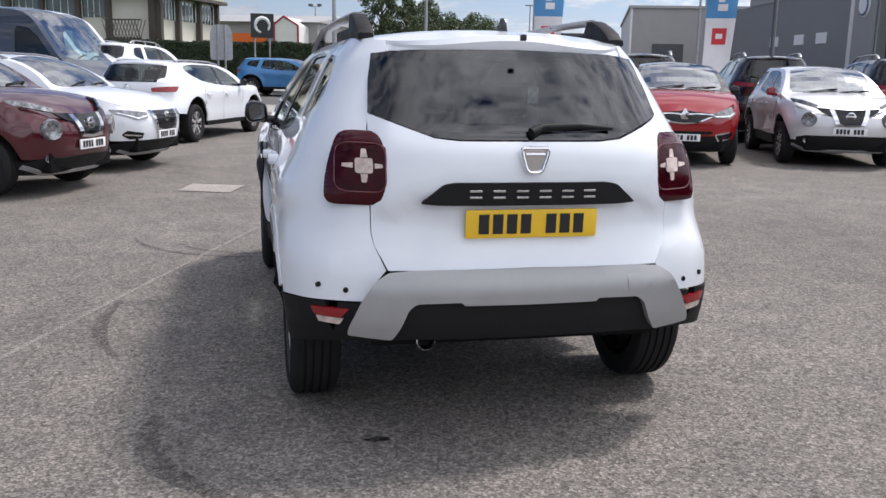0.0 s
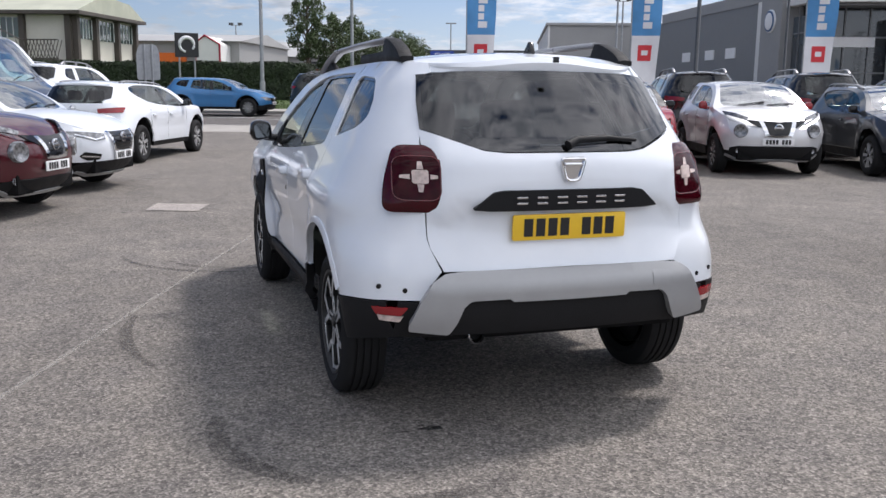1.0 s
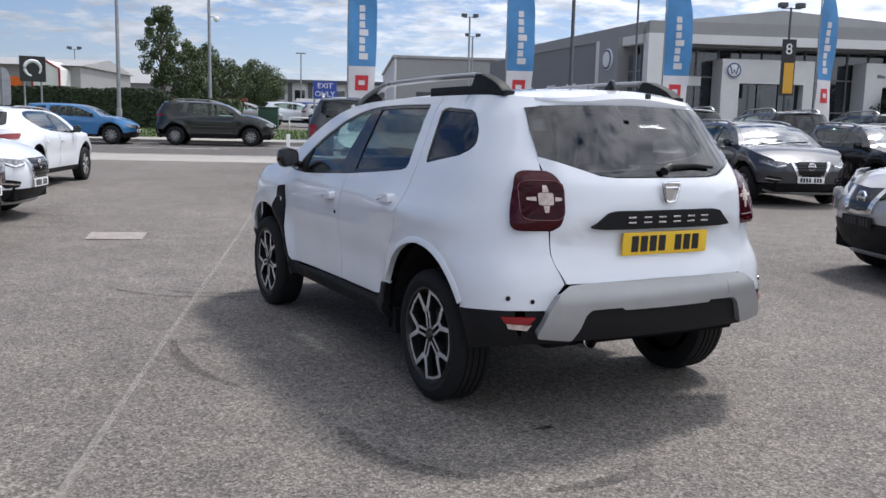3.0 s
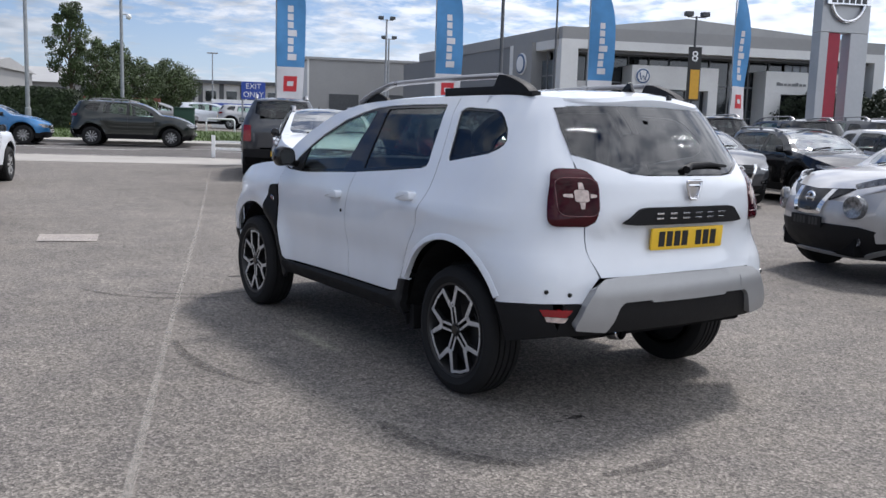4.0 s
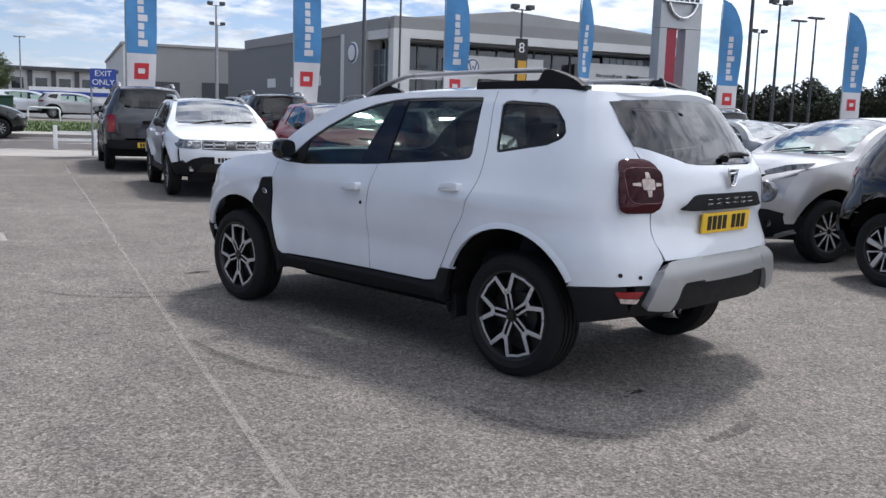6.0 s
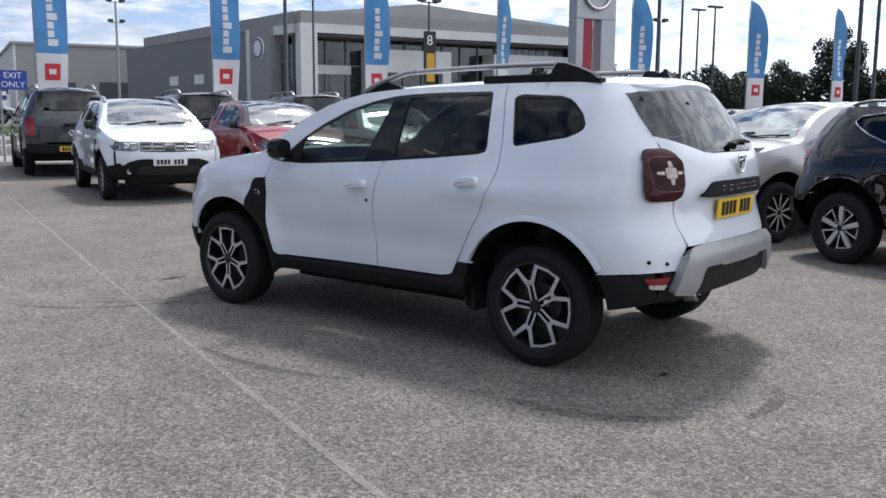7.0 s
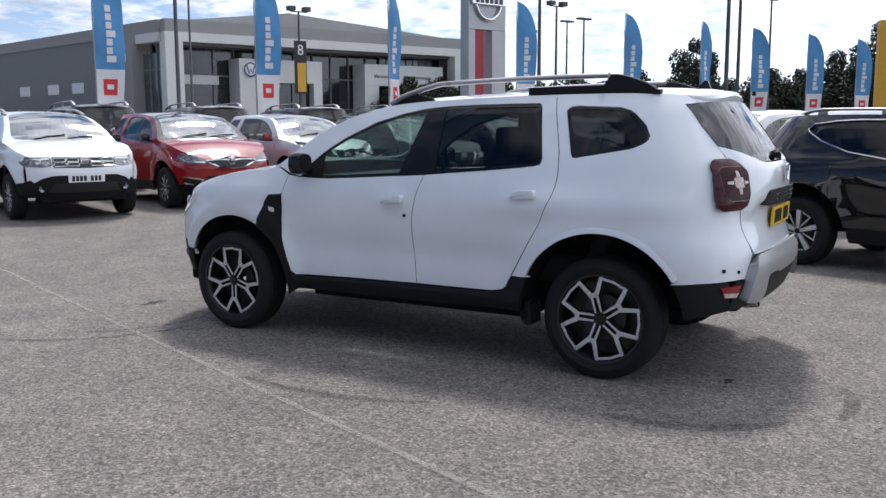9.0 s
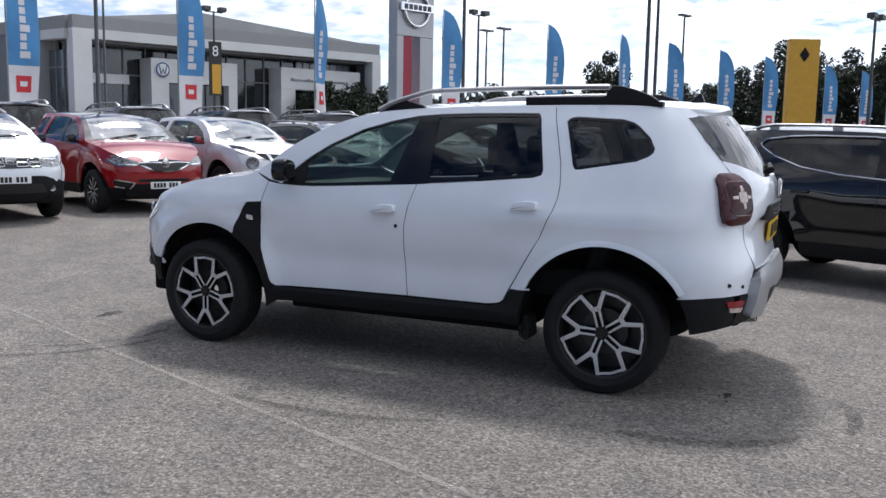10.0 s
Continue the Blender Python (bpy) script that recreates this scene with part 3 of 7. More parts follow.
COMPACT = dict(
    wb=1.337, track=0.775, wheel_r=0.345, arch_f=0.465, arch_r=0.49, half=0.902, rear_y=-2.165, front_y=2.175, dash_y=0.62, y_a=0.97, belt=1.1, nose_z=0.93,
    hw=[(0.2, 0.80), (0.35, 0.855), (0.45, 0.872), (0.6, 0.89), (0.8, 0.902), (0.95, 0.900), (1.05, 0.882), (1.12, 0.858), (1.25, 0.80), (1.4, 0.724), (1.5, 0.672), (1.56, 0.625), (1.62, 0.57)],
    rear=[(0.25, -1.98), (0.4, -2.08), (0.55, -2.12), (0.72, -2.12), (0.9, -2.10), (1.05, -2.11), (1.15, -2.105), (1.22, -2.075), (1.3, -2.02), (1.55, -1.845), (1.65, -1.78)],
    front=[(0.2, 1.96), (0.35, 2.1), (0.5, 2.165), (0.7, 2.185), (0.78, 2.17), (0.86, 2.12), (0.95, 2.05), (1.05, 1.99), (1.7, 1.99)],
    round_rear=[(0.2, 0.3), (0.6, 0.33), (0.72, 0.38), (0.93, 0.62), (1.1, 0.7), (1.25, 0.66), (1.6, 0.5)], round_front=0.75, flare=0.034, haunch=0.036, front_crest=True, wheel_shift=0.03,
    top=[(-1.9, 1.555), (-1.8, 1.57), (-1.5, 1.592), (-1.2, 1.596), (-0.83, 1.593), (-0.48, 1.585), (-0.15, 1.573), (0.123, 1.553), (0.365, 1.503), (0.574, 1.425), (0.79, 1.3), (0.97, 1.158), (1.03, 1.132), (1.25, 1.11), (1.48, 1.075), (1.73, 1.005), (1.88, 0.945), (2.0, 0.885), (2.1, 0.815)],
    crown=[(-1.9, 0.045), (-1.2, 0.05), (-0.15, 0.05), (0.4, 0.06), (0.9, 0.05), (1.1, 0.05), (1.6, 0.05), (1.9, 0.03), (2.1, 0.02)],
    win=[(0.765, 1.088), (0.546, 1.082), (0.38, 1.09), (-0.016, 1.113), (-0.168, 1.122), (-0.569, 1.154), (-0.90, 1.186), (-0.945, 1.2), (-0.952, 1.225), (-0.915, 1.39), (-0.886, 1.512), (-0.875, 1.535), (-0.85, 1.545), (-0.502, 1.543), (-0.245, 1.535), (-0.093, 1.522), (0.062, 1.493), (0.26, 1.437), (0.465, 1.342), (0.592, 1.262), (0.699, 1.172)],
    qwin=[(-1.041, 1.505), (-1.063, 1.525), (-1.1, 1.53), (-1.36, 1.518), (-1.42, 1.502), (-1.461, 1.477), (-1.525, 1.417), (-1.556, 1.36), (-1.552, 1.335), (-1.529, 1.315), (-1.469, 1.288), (-1.156, 1.235), (-1.135, 1.237), (-1.12, 1.255)],
    screen=[(0.0, 1.06), (0.4, 1.04), (0.66, 0.97), (0.70, 0.9), (0.56, 0.2), (0.3, 0.17), (0.0, 0.16)],
    rear_glass=[(0.0, 1.553), (0.42, 1.545), (0.558, 1.53), (0.584, 1.42), (0.598, 1.305), (0.5, 1.268), (0.37, 1.222), (0.28, 1.213), (0.0, 1.213)],
)


def side_place(X, s, off=0.0):
    return lambda y, z: (s * (X(y, z) + (off(y, z) if callable(off) else off)), y, z)


def car(name, P, body, style, label, m, group="", wheels="multi", glassy=GLASS, rear_glass=PRIV, plates=(WPLATE, YELLOW), extras=None, rails=True, hero=False, step=0.09):
    root = new(name)
    tagged(root, label, "car" if style != "van" else "van", group)
    X, Yr, Yf, E, xe, H, re, fr, width, kr = shell(P)
    wb, R, wr = P["wb"], P["arch_f"], P["wheel_r"]
    Rr = P["arch_r"]
    win = P["win"]
    st = 0.05 if hero else step
    ya = P["y_a"]
    kf = P["round_front"] * (1 - (1 - 0.85 ** 2.8) ** (1 / 2.8))
    z_low = P.get("z_low", 0.6)          # lower edge of the painted tail
    z_sill = P.get("z_sill", 0.44)
    y_end = -1.0
    for yy in np.arange(P["rear_y"], P["rear_y"] + 1.2, 0.01):
        if yy >= re(E(float(yy))) + kr(E(float(yy))):
            y_end = float(yy)
            break
    z_end = E(y_end)
    zs = [z_low + (z_end - z_low) * i / 34 for i in range(35)]
    split = [(re(z) + kr(z), z) for z in zs]
    tops = [(y, E(y)) for y in np.linspace(y_end, ya, 46)]
    a_r0 = math.degrees(math.asin(min(1, (z_low - 0.015 - wr) / Rr)))
    # quarter panel line behind the rear door
    if hero:
        door_line = [(-0.955, 1.578), (-1.004, 1.42), (-1.05, 1.265), (-1.066, 1.15), (-1.064, 1.08), (-1.049, 1.01), (-0.974, 0.851), (-0.8, 0.55)]
    else:
        door_line = []
    for s in (-1, 1):
        out = (s, 0, 0)
        if hero:
            g = 0.0025
            wt = [p for p in win if p[1] > 1.16 and p[0] > -0.86]
            strip = [(0.86, E(0.97) - 0.045)] + [(0.765, 1.092)] + list(reversed([(y, z + 0.004) for y, z in wt])) + [(-0.88, 1.56)]
            ol = strip + [(y - g, z) for y, z in door_line] + [(-0.925, 0.552)] + arc(-wb, wr, Rr, 26, 150, 22) + [(-1.74, z_low - 0.02), (-1.9, z_low - 0.006)] + split + tops[1:]
            b = sheet(ol, [P["qwin"]], side_place(X, s), out, st, 0)
            # the corner round to the tailgate
            we = 0.600
            oc = [(0.85 * width(z), z) for z in zs] + [(we - 0.1, z_end), (we - 0.1, 1.54), (we - 0.045, 1.525), (we - 0.035, 1.45), (we - 0.01, 1.305), (we + 0.008, 1.25), (we + 0.008, 0.98), (we + 0.004, 0.855), (we - 0.008, 0.81), (0.552, 0.72), (0.60, 0.66), (0.64, z_low)]
            b2 = sheet([(s * x, z) for x, z in oc], [], lambda x, z: (x, Yr(x, z), z), (0, -1, 0), st, 0)
            me = bpy.data.meshes.new("tmp")
            b2.to_mesh(me)
            b2.free()
            b.from_mesh(me)
            bpy.data.meshes.remove(me)
            bmesh.ops.remove_doubles(b, verts=b.verts, dist=0.004)
            bmesh.ops.recalc_face_normals(b, faces=b.faces)
            b.normal_update()
            if sum(f.normal.x * s for f in b.faces) < 0:
                bmesh.ops.reverse_faces(b, faces=b.faces)
            rim(b, 0.022)
            part("quarter_panel", b, body, root, "", 38)
            # doors
            fd = [(0.862, 1.098), (0.892, 0.967), (0.903, 0.81), (0.891, 0.667), (0.832, 0.455), (0.80, 0.432), (0.33, 0.444), (-0.142 + g, 0.449), (-0.124 + g, 0.702), (-0.125 + g, 0.872), (-0.153 + g, 1.009), (-0.19 + g, 1.118)] + [(-0.168, 1.118), (-0.016, 1.109), (0.38, 1.086), (0.546, 1.078), (0.765, 1.084)]
            fdoor = part("front_door", sheet(fd, [], side_place(X, s), out, st, 0.02), body, root, "", 38)
            rd = [(-0.19 - g, 1.12), (-0.153 - g, 1.009), (-0.125 - g, 0.872), (-0.124 - g, 0.702), (-0.142 - g, 0.449), (-0.44, 0.449), (-0.66, 0.45), (-0.73, 0.462), (-0.758, 0.482), (-0.793, 0.55)] + [(y + g, z) for y, z in reversed(door_line[:-1])] + [(-0.89, 1.562), (-0.855, 1.549), (-0.872, 1.54), (-0.886, 1.515), (-0.915, 1.39), (-0.955, 1.225), (-0.948, 1.196), (-0.90, 1.182), (-0.569, 1.15)]
            rdoor = part("rear_door", sheet(rd, [], side_place(X, s), out, st, 0.02), body, root, "", 38)
            for dr, y0, z0 in ((fdoor, 0.016, 0.968), (rdoor, -0.876, 1.027)):
                b = bmesh.new()
                hx = X(y0, z0)
                # pull handle over its scoop
                pr = rounded([(-0.085, -0.02), (0.075, -0.028), (0.05, 0.02), (-0.03, 0.03), (-0.085, 0.027)], 0.018)
                prism(b, [(y0 + a, z0 + c) for a, c in pr], s * (hx - 0.01), s * (hx + 0.042), "x", 0.01)
                part("door_handle", b, body, dr, "", 40)
                b = bmesh.new()
                prism(b, arc(y0 - 0.005, z0 - 0.028, 0.07, 180, 360, 10), s * (hx - 0.006), s * (hx + 0.0022), "x")
                part("handle_scoop", b, body, dr)
            if s < 0:
                b = bmesh.new()
                hx = X(-0.072, 0.869)
                lathe(b, [(0.0, -0.004), (0.011, -0.004), (0.012, 0.006)], "x", 14)
                k = part("key_lock", b, GLOSSBLK, fdoor)
                k.location = (s * hx, -0.072, 0.869)
            # front wing and black trim behind the arch
            fw = [(0.866, 1.1), (0.896, 0.972), (1.0, 0.964), (1.035, 0.917), (1.1, 0.758)] + arc(wb, wr, R, 120, 25, 16) + [(1.74, 0.5), (1.84, 0.52)]
            zf = [0.52 + (0.9 - 0.52) * i / 14 for i in range(15)]
            fw += [(min(1.9, fr(z) - kf), z) for z in zf] + [(y, E(y)) for y in np.linspace(1.86, 0.975, 30)]
            part("front_wing", sheet(fw, [], side_place(X, s), out, st, 0.02), body, root, "", 38)
            bt = [(0.897, 0.962), (0.906, 0.81), (0.894, 0.667), (0.836, 0.455), (0.81, 0.43), (0.80, 0.33), (0.9, 0.28)] + arc(wb, wr, R - 0.012, 182, 118, 14) + [(1.094, 0.765), (1.03, 0.917), (0.995, 0.957)]
            b = sheet(bt, [], side_place(X, s, 0.012), out, st, 0.03)
            tr = part("wing_trim", b, PLASTIC, root, "black plastic wing trim", 38)
            b = bmesh.new()
            prism(b, rounded([(0.945, 0.845), (1.0, 0.855), (1.0, 0.885), (0.95, 0.88)], 0.01), s * (X(0.97, 0.87) + 0.008), s * (X(0.97, 0.87) + 0.02), "x", 0.003)
            part("side_badge", b, CHROME, tr)
            nl = [(1.755, 0.54)] + arc(wb, wr, R - 0.012, 23, 5, 4) + [(1.86, 0.365), (1.95, 0.355), (2.0, 0.365), (2.02, 0.44), (2.03, 0.55), (1.99, 0.60), (1.9, 0.57)]
            part("bumper_side", sheet(nl, [], side_place(X, s, 0.01), out, 0.04, 0.03), PLASTIC, root, "black plastic bumper side", 38)
            # raised lip round the rear arch
            for cy, ar, a0, a1 in ((-wb, Rr, 27, 149),):
                b = sheet(arc(cy, wr, ar - 0.002, a0, a1, 22) + arc(cy, wr, ar + 0.03, a1, a0, 22), [], side_place(X, s, lambda y, z, cy=cy, ar=ar: 0.003 + 0.011 * min(1, max(0, (ar + 0.026 - math.hypot(y - cy, z - wr)) / 0.02))), out, 0.016, 0.012)
                part("arch_lip", b, body, root, "", 50)
            # sill and the black fillet ahead of the rear arch
            sl = [(0.81, 0.425), (0.33, 0.437), (-0.142, 0.442), (-0.44, 0.442), (-0.665, 0.443), (-0.735, 0.455), (-0.765, 0.477), (-0.80, 0.542), (-0.905, 0.548)] + arc(-wb, wr, Rr - 0.012, 26, -8, 6) + [(-0.88, 0.345), (0.0, 0.335), (0.80, 0.335)]
            part("sill_trim", sheet(sl, [], side_place(X, s, lambda y, z: 0.012 + 0.02 * math.exp(-((z - 0.4) / 0.03) ** 2)), out, 0.03, 0.04), PLASTIC, root, "black plastic sill trim", 30)
            b = bmesh.new()
            prism(b, rounded([(-0.905, 0.4), (-0.875, 0.4), (-0.865, 0.27), (-0.9, 0.255), (-0.915, 0.27)], 0.008), s * 0.71, s * 0.86, "x", 0.004)
            part("mud_flap", b, PLASTIC, root)
            # black strips added in the shut lines, standing in for the shade of the gaps
            for nm, ln in (("door_seal", [(-0.19, 1.115), (-0.153, 1.009), (-0.125, 0.872), (-0.124, 0.702), (-0.142, 0.449)]), ("door_seal", door_line), ("wing_seal", [(0.864, 1.1), (0.894, 0.967)])):
                b = bmesh.new()
                tube(b, [(s * (X(y, z) - 0.006), y, z) for y, z in resample(ln + ln[::-1], 0.04)[:len(resample(ln + ln[::-1], 0.04)) // 2 + 1]], 0.0055, 5)
                part(nm, b, INK, root)
            # panes
            bp = [(0.0, 1.1145), (-0.255, 1.128), (-0.235, 1.532), (-0.11, 1.522)]
            part("pillar_cover", sheet(bp, [], side_place(X, s, -0.008), out, st, 0.015), GLOSSBLK, root)
            mp = [(0.765, 1.088), (0.60, 1.082), (0.605, 1.252), (0.699, 1.172)]
            part("mirror_sail", sheet(mp, [], side_place(X, s, -0.006), out, st, 0.012), PLASTIC, root)
            part("front_window", sheet(P["win"][1:4] + [(0.0, 1.1145), (-0.11, 1.522)] + P["win"][15:19] + [(0.605, 1.252), (0.60, 1.082)], [], side_place(X, s, -0.014), out, 0.08, 0), glassy, root)
            part("rear_window", sheet([(-0.255, 1.128)] + P["win"][5:14] + [(-0.235, 1.535)], [], side_place(X, s, -0.014), out, 0.08, 0), rear_glass, root)
            part("quarter_window", sheet(P["qwin"], [], side_place(X, s, -0.012), out, 0.08, 0), rear_glass, root)
            # dark rubber rim round the panes
            for poly in (win, P["qwin"]):
                c = np.mean(np.array(poly), 0)
                inner = []
                nP = len(poly)
                for i in range(nP):
                    a, q, d = Vector(poly[i - 1]), Vector(poly[i]), Vector(poly[(i + 1) % nP])
                    t = (d - a).normalized()
                    nrm = Vector((-t.y, t.x))
                    if nrm.dot(Vector(c) - q) < 0:
                        nrm = -nrm
                    inner.append(tuple(q + nrm * 0.018))
                part("window_seal", sheet(poly, [inner], side_place(X, s, -0.009), out, 0.05, 0), GLOSSBLK, root)
        else:
            # whole flank in one pressing with both arches
            zf = [0.42 + (P["nose_z"] - 0.42) * i / 14 for i in range(15)]
            ol = [(wb - R - 0.01, z_sill)] + [(-wb + Rr + 0.01, z_sill)] + arc(-wb, wr, Rr, math.degrees(math.asin((z_sill - wr) / Rr)), 180 - a_r0, 18) + split
            ol += [(y, E(y)) for y in np.linspace(y_end, fr(P["nose_z"]) - kf, 70)][1:]
            ol += [(fr(z) - kf, z) for z in reversed(zf)]
            ol += arc(wb, wr, R, 10, 180 - math.degrees(math.asin((z_sill - wr) / R)), 18)
            holes = [win] + ([P["qwin"]] if P.get("qwin") else [])
            part("body_side", sheet(ol, holes, side_place(X, s), out, st, 0.02), body, root, "", 38)
            part("sill_trim", sheet([(wb - R - 0.02, z_sill - 0.004), (-wb + Rr + 0.02, z_sill - 0.004), (-wb + Rr + 0.04, 0.27), (wb - R - 0.04, 0.27)], [], side_place(X, s, 0.008), out, 0.1, 0.03), PLASTIC, root, "", 30)
            part("side_window", sheet(win, [], side_place(X, s, -0.012), out, 0.1, 0), glassy, root)
            yb = P.get("pillar_y", -0.1)
            part("pillar_cover", sheet([(yb + 0.06, P["belt"] + 0.02), (yb - 0.07, P["belt"] + 0.02), (yb - 0.07, E(yb) - 0.07), (yb + 0.03, E(yb) - 0.07)], [], side_place(X, s, -0.006), out, 0.1, 0.01), GLOSSBLK, root)
            if P.get("qwin"):
                part("quarter_window", sheet(P["qwin"], [], side_place(X, s, -0.012), out, 0.1, 0), rear_glass, root)
            for yh in (P.get("pillar_y", -0.1) + 0.12, P.get("pillar_y", -0.1) - 0.75):
                b = bmesh.new()
                hx = X(yh, P["belt"] - 0.13)
                box(b, s * (hx - 0.01), s * (hx + 0.03), yh - 0.09, yh + 0.09, P["belt"] - 0.15, P["belt"] - 0.115, 0.01)
                part("door_handle", b, body, root, "", 40)
            for yl in (P.get("pillar_y", -0.1) - 0.02, P.get("pillar_y", -0.1) + 0.95, P.get("pillar_y", -0.1) - 0.93):
                b = bmesh.new()
                pts = [(s * (X(yl, z) - 0.002), yl, z) for z in np.linspace(z_sill + (0.28 if abs(abs(yl) - wb) < R else 0), P["belt"] - 0.02, 14)]
                tube(b, pts, 0.004, 5)
                part("shut_line", b, INK, root)
            # painted corner round to the tailgate
            oc = [(0.85 * width(z), z) for z in zs] + [(0.5, z_end), (0.5, z_low)]
            part("rear_corner", sheet([(s * x, z) for x, z in oc], [], lambda x, z: (x, Yr(x, z), z), (0, -1, 0), st, 0.01), body, root, "", 38)
        # door mirror
        my, mz = P["y_a"] - 0.30, P["belt"] + 0.075
        mx = X(my, mz)
        b = bmesh.new()
        hs = rounded([(mx + 0.045, mz - 0.05), (mx + 0.17, mz - 0.07), (mx + 0.2, mz - 0.02), (mx + 0.19, mz + 0.055), (mx + 0.145, mz + 0.078), (mx + 0.055, mz + 0.06)], 0.04)
        prism(b, [(s * px, pz) for px, pz in hs], my - 0.03, my + 0.07, "y", 0.028)
        tube(b, [(s * (mx - 0.02), my + 0.03, mz - 0.05), (s * (mx + 0.1), my + 0.03, mz - 0.04)], 0.025, 8)
        mir = part("door_mirror", b, P.get("mirror_mat", GLOSSBLK), root, "", 45)
        b = bmesh.new()
        prism(b, rounded([(s * (mx + 0.07), mz - 0.036), (s * (mx + 0.16), mz - 0.05), (s * (mx + 0.175), mz + 0.035), (s * (mx + 0.14), mz + 0.054), (s * (mx + 0.072), mz + 0.044)], 0.02), my - 0.034, my - 0.026, "y")
        part("mirror_glass", b, MIRRORG, mir)
    # bonnet, windscreen, roof
    nose = fr(P["nose_z"])
    yn = ya + 0.5
    for yy in np.arange(ya + 0.4, nose + 0.1, 0.005):
        yn = float(yy)
        if X(yn, E(yn)) < 0.12 or fr(E(yn)) - yn < 0.004:
            break
    ys = list(np.linspace(ya + 0.035, yn, 40))
    hood = [(-xe(y), y) for y in ys] + [(xe(y), y) for y in reversed(ys)]
    cowl = [(x, ya + 0.035 + 0.09 * (1 - (x / 0.8) ** 2)) for x in np.linspace(xe(ya + 0.035) - 0.02, -xe(ya + 0.035) + 0.02, 12)]
    bonnet = part("bonnet", sheet(hood + cowl, [], lambda x, y: (x, y, H(x, y)), (0, 0, 1), st * 1.3, 0.015), body, root, "", 35)
    sc = both(P["screen"])
    rb = [(x, Yr(x, z_end) + 0.0) for x in np.linspace(-0.84 * width(z_end), 0.84 * width(z_end), 24)]
    rl = [(xe(y), y) for y in np.linspace(y_end, ya + 0.03, 44)]
    roof_ol = rb + rl + [(x, ya + 0.03 + 0.09 * (1 - (x / 0.8) ** 2)) for x in np.linspace(xe(ya + 0.03) - 0.02, -xe(ya + 0.03) + 0.02, 12)] + [(-x, y) for x, y in reversed(rl)]
    part("roof", sheet(roof_ol, [sc], lambda x, y: (x, y, H(x, y)), (0, 0, 1), st * 1.3, 0.012), P.get("roof_mat", body), root, "", 35)
    part("windscreen", sheet(sc, [], lambda x, y: (x, y, H(x, y) - 0.004), (0, 0, 1), 0.1, 0), SCREEN, root)
    b = bmesh.new()
    for x0 in (-0.1, 0.42):
        tube(b, [(x0, ya + 0.06, H(x0, ya + 0.06) + 0.012), (x0 - 0.25, ya - 0.0, H(x0 - 0.25, ya) + 0.014), (x0 - 0.5, ya - 0.04, H(x0 - 0.5, ya - 0.04) + 0.012)], 0.009, 6)
    part("windscreen_wiper", b, PLASTIC, root)
    # rear pane, spoiler lip
    rg = both(P["rear_glass"])
    part("rear_window_glass", sheet(rg, [], (lambda x, z: (x, min(Yr(x, z) - 0.003, re(z) + (Yr(0.58, z) - re(z)) * (x / 0.58) ** 2 - 0.004) - 0.015 * max(0, 1 - ((z - 1.383) / 0.172) ** 2) * max(0, 1 - (x / 0.6) ** 4), z)) if hero else (lambda x, z: (x, Yr(x, z) - 0.004, z)), (0, -1, 0), 0.025 if hero else 0.06, 0.012), P.get("rear_mat", REARG if hero else REARD), root, "", 40)
    b = bmesh.new()
    zt = max(z for x, z in P["rear_glass"])
    n = 16
    sect = []
    for i in range(n + 1):
        x = (-0.555 + 1.11 * i / n) if hero else (-0.60 + 1.2 * i / n)
        fe = 1 - abs(2 * i / n - 1) ** 5
        x = x * width(zt) / 0.66
        q = 0.93 + 0.07 * abs(2 * i / n - 1) ** 3
        y0 = Yr(x * q, z_end)
        zr = H(x * q, y0 + 0.02)
        sect.append([b.verts.new(p) for p in ((x, y0 + 0.12, H(x * q, y0 + 0.12) + 0.009 * fe - 0.005), (x, y0 - 0.004 * fe, zr - 0.004 - 0.004 * (1 - fe)), (x * 0.995, y0 - 0.02 * fe, zr - 0.02 * fe - 0.008), (x * 0.99, y0 - 0.016 * fe, zr - 0.034 * fe - 0.010), (x * 0.97, Yr(x * 0.95, zt) + 0.01, zt - 0.012))])
    for p, q in zip(sect, sect[1:]):
        for i in range(4):
            b.faces.new((p[i], q[i], q[i + 1], p[i + 1]))
    bmesh.ops.recalc_face_normals(b, faces=b.faces)
    part("roof_spoiler", b, body, root, "", 40)
    add_wheels(root, P, wheels)
    add_cabin(root, P, E, hero)
    if rails:
        for s in (-1, 1):
            add_rail(root, P, s, X, E, H, hero)
    tools = dict(root=root, X=X, Yr=Yr, Yf=Yf, E=E, H=H, re=re, fr=fr, width=width, P=P, body=body, st=st, rear_glass=rg, plates=plates, hero=hero)
    FRONTS[style](tools)
    REARS[P.get("tail", style)](tools)
    root.matrix_world = m
    return root


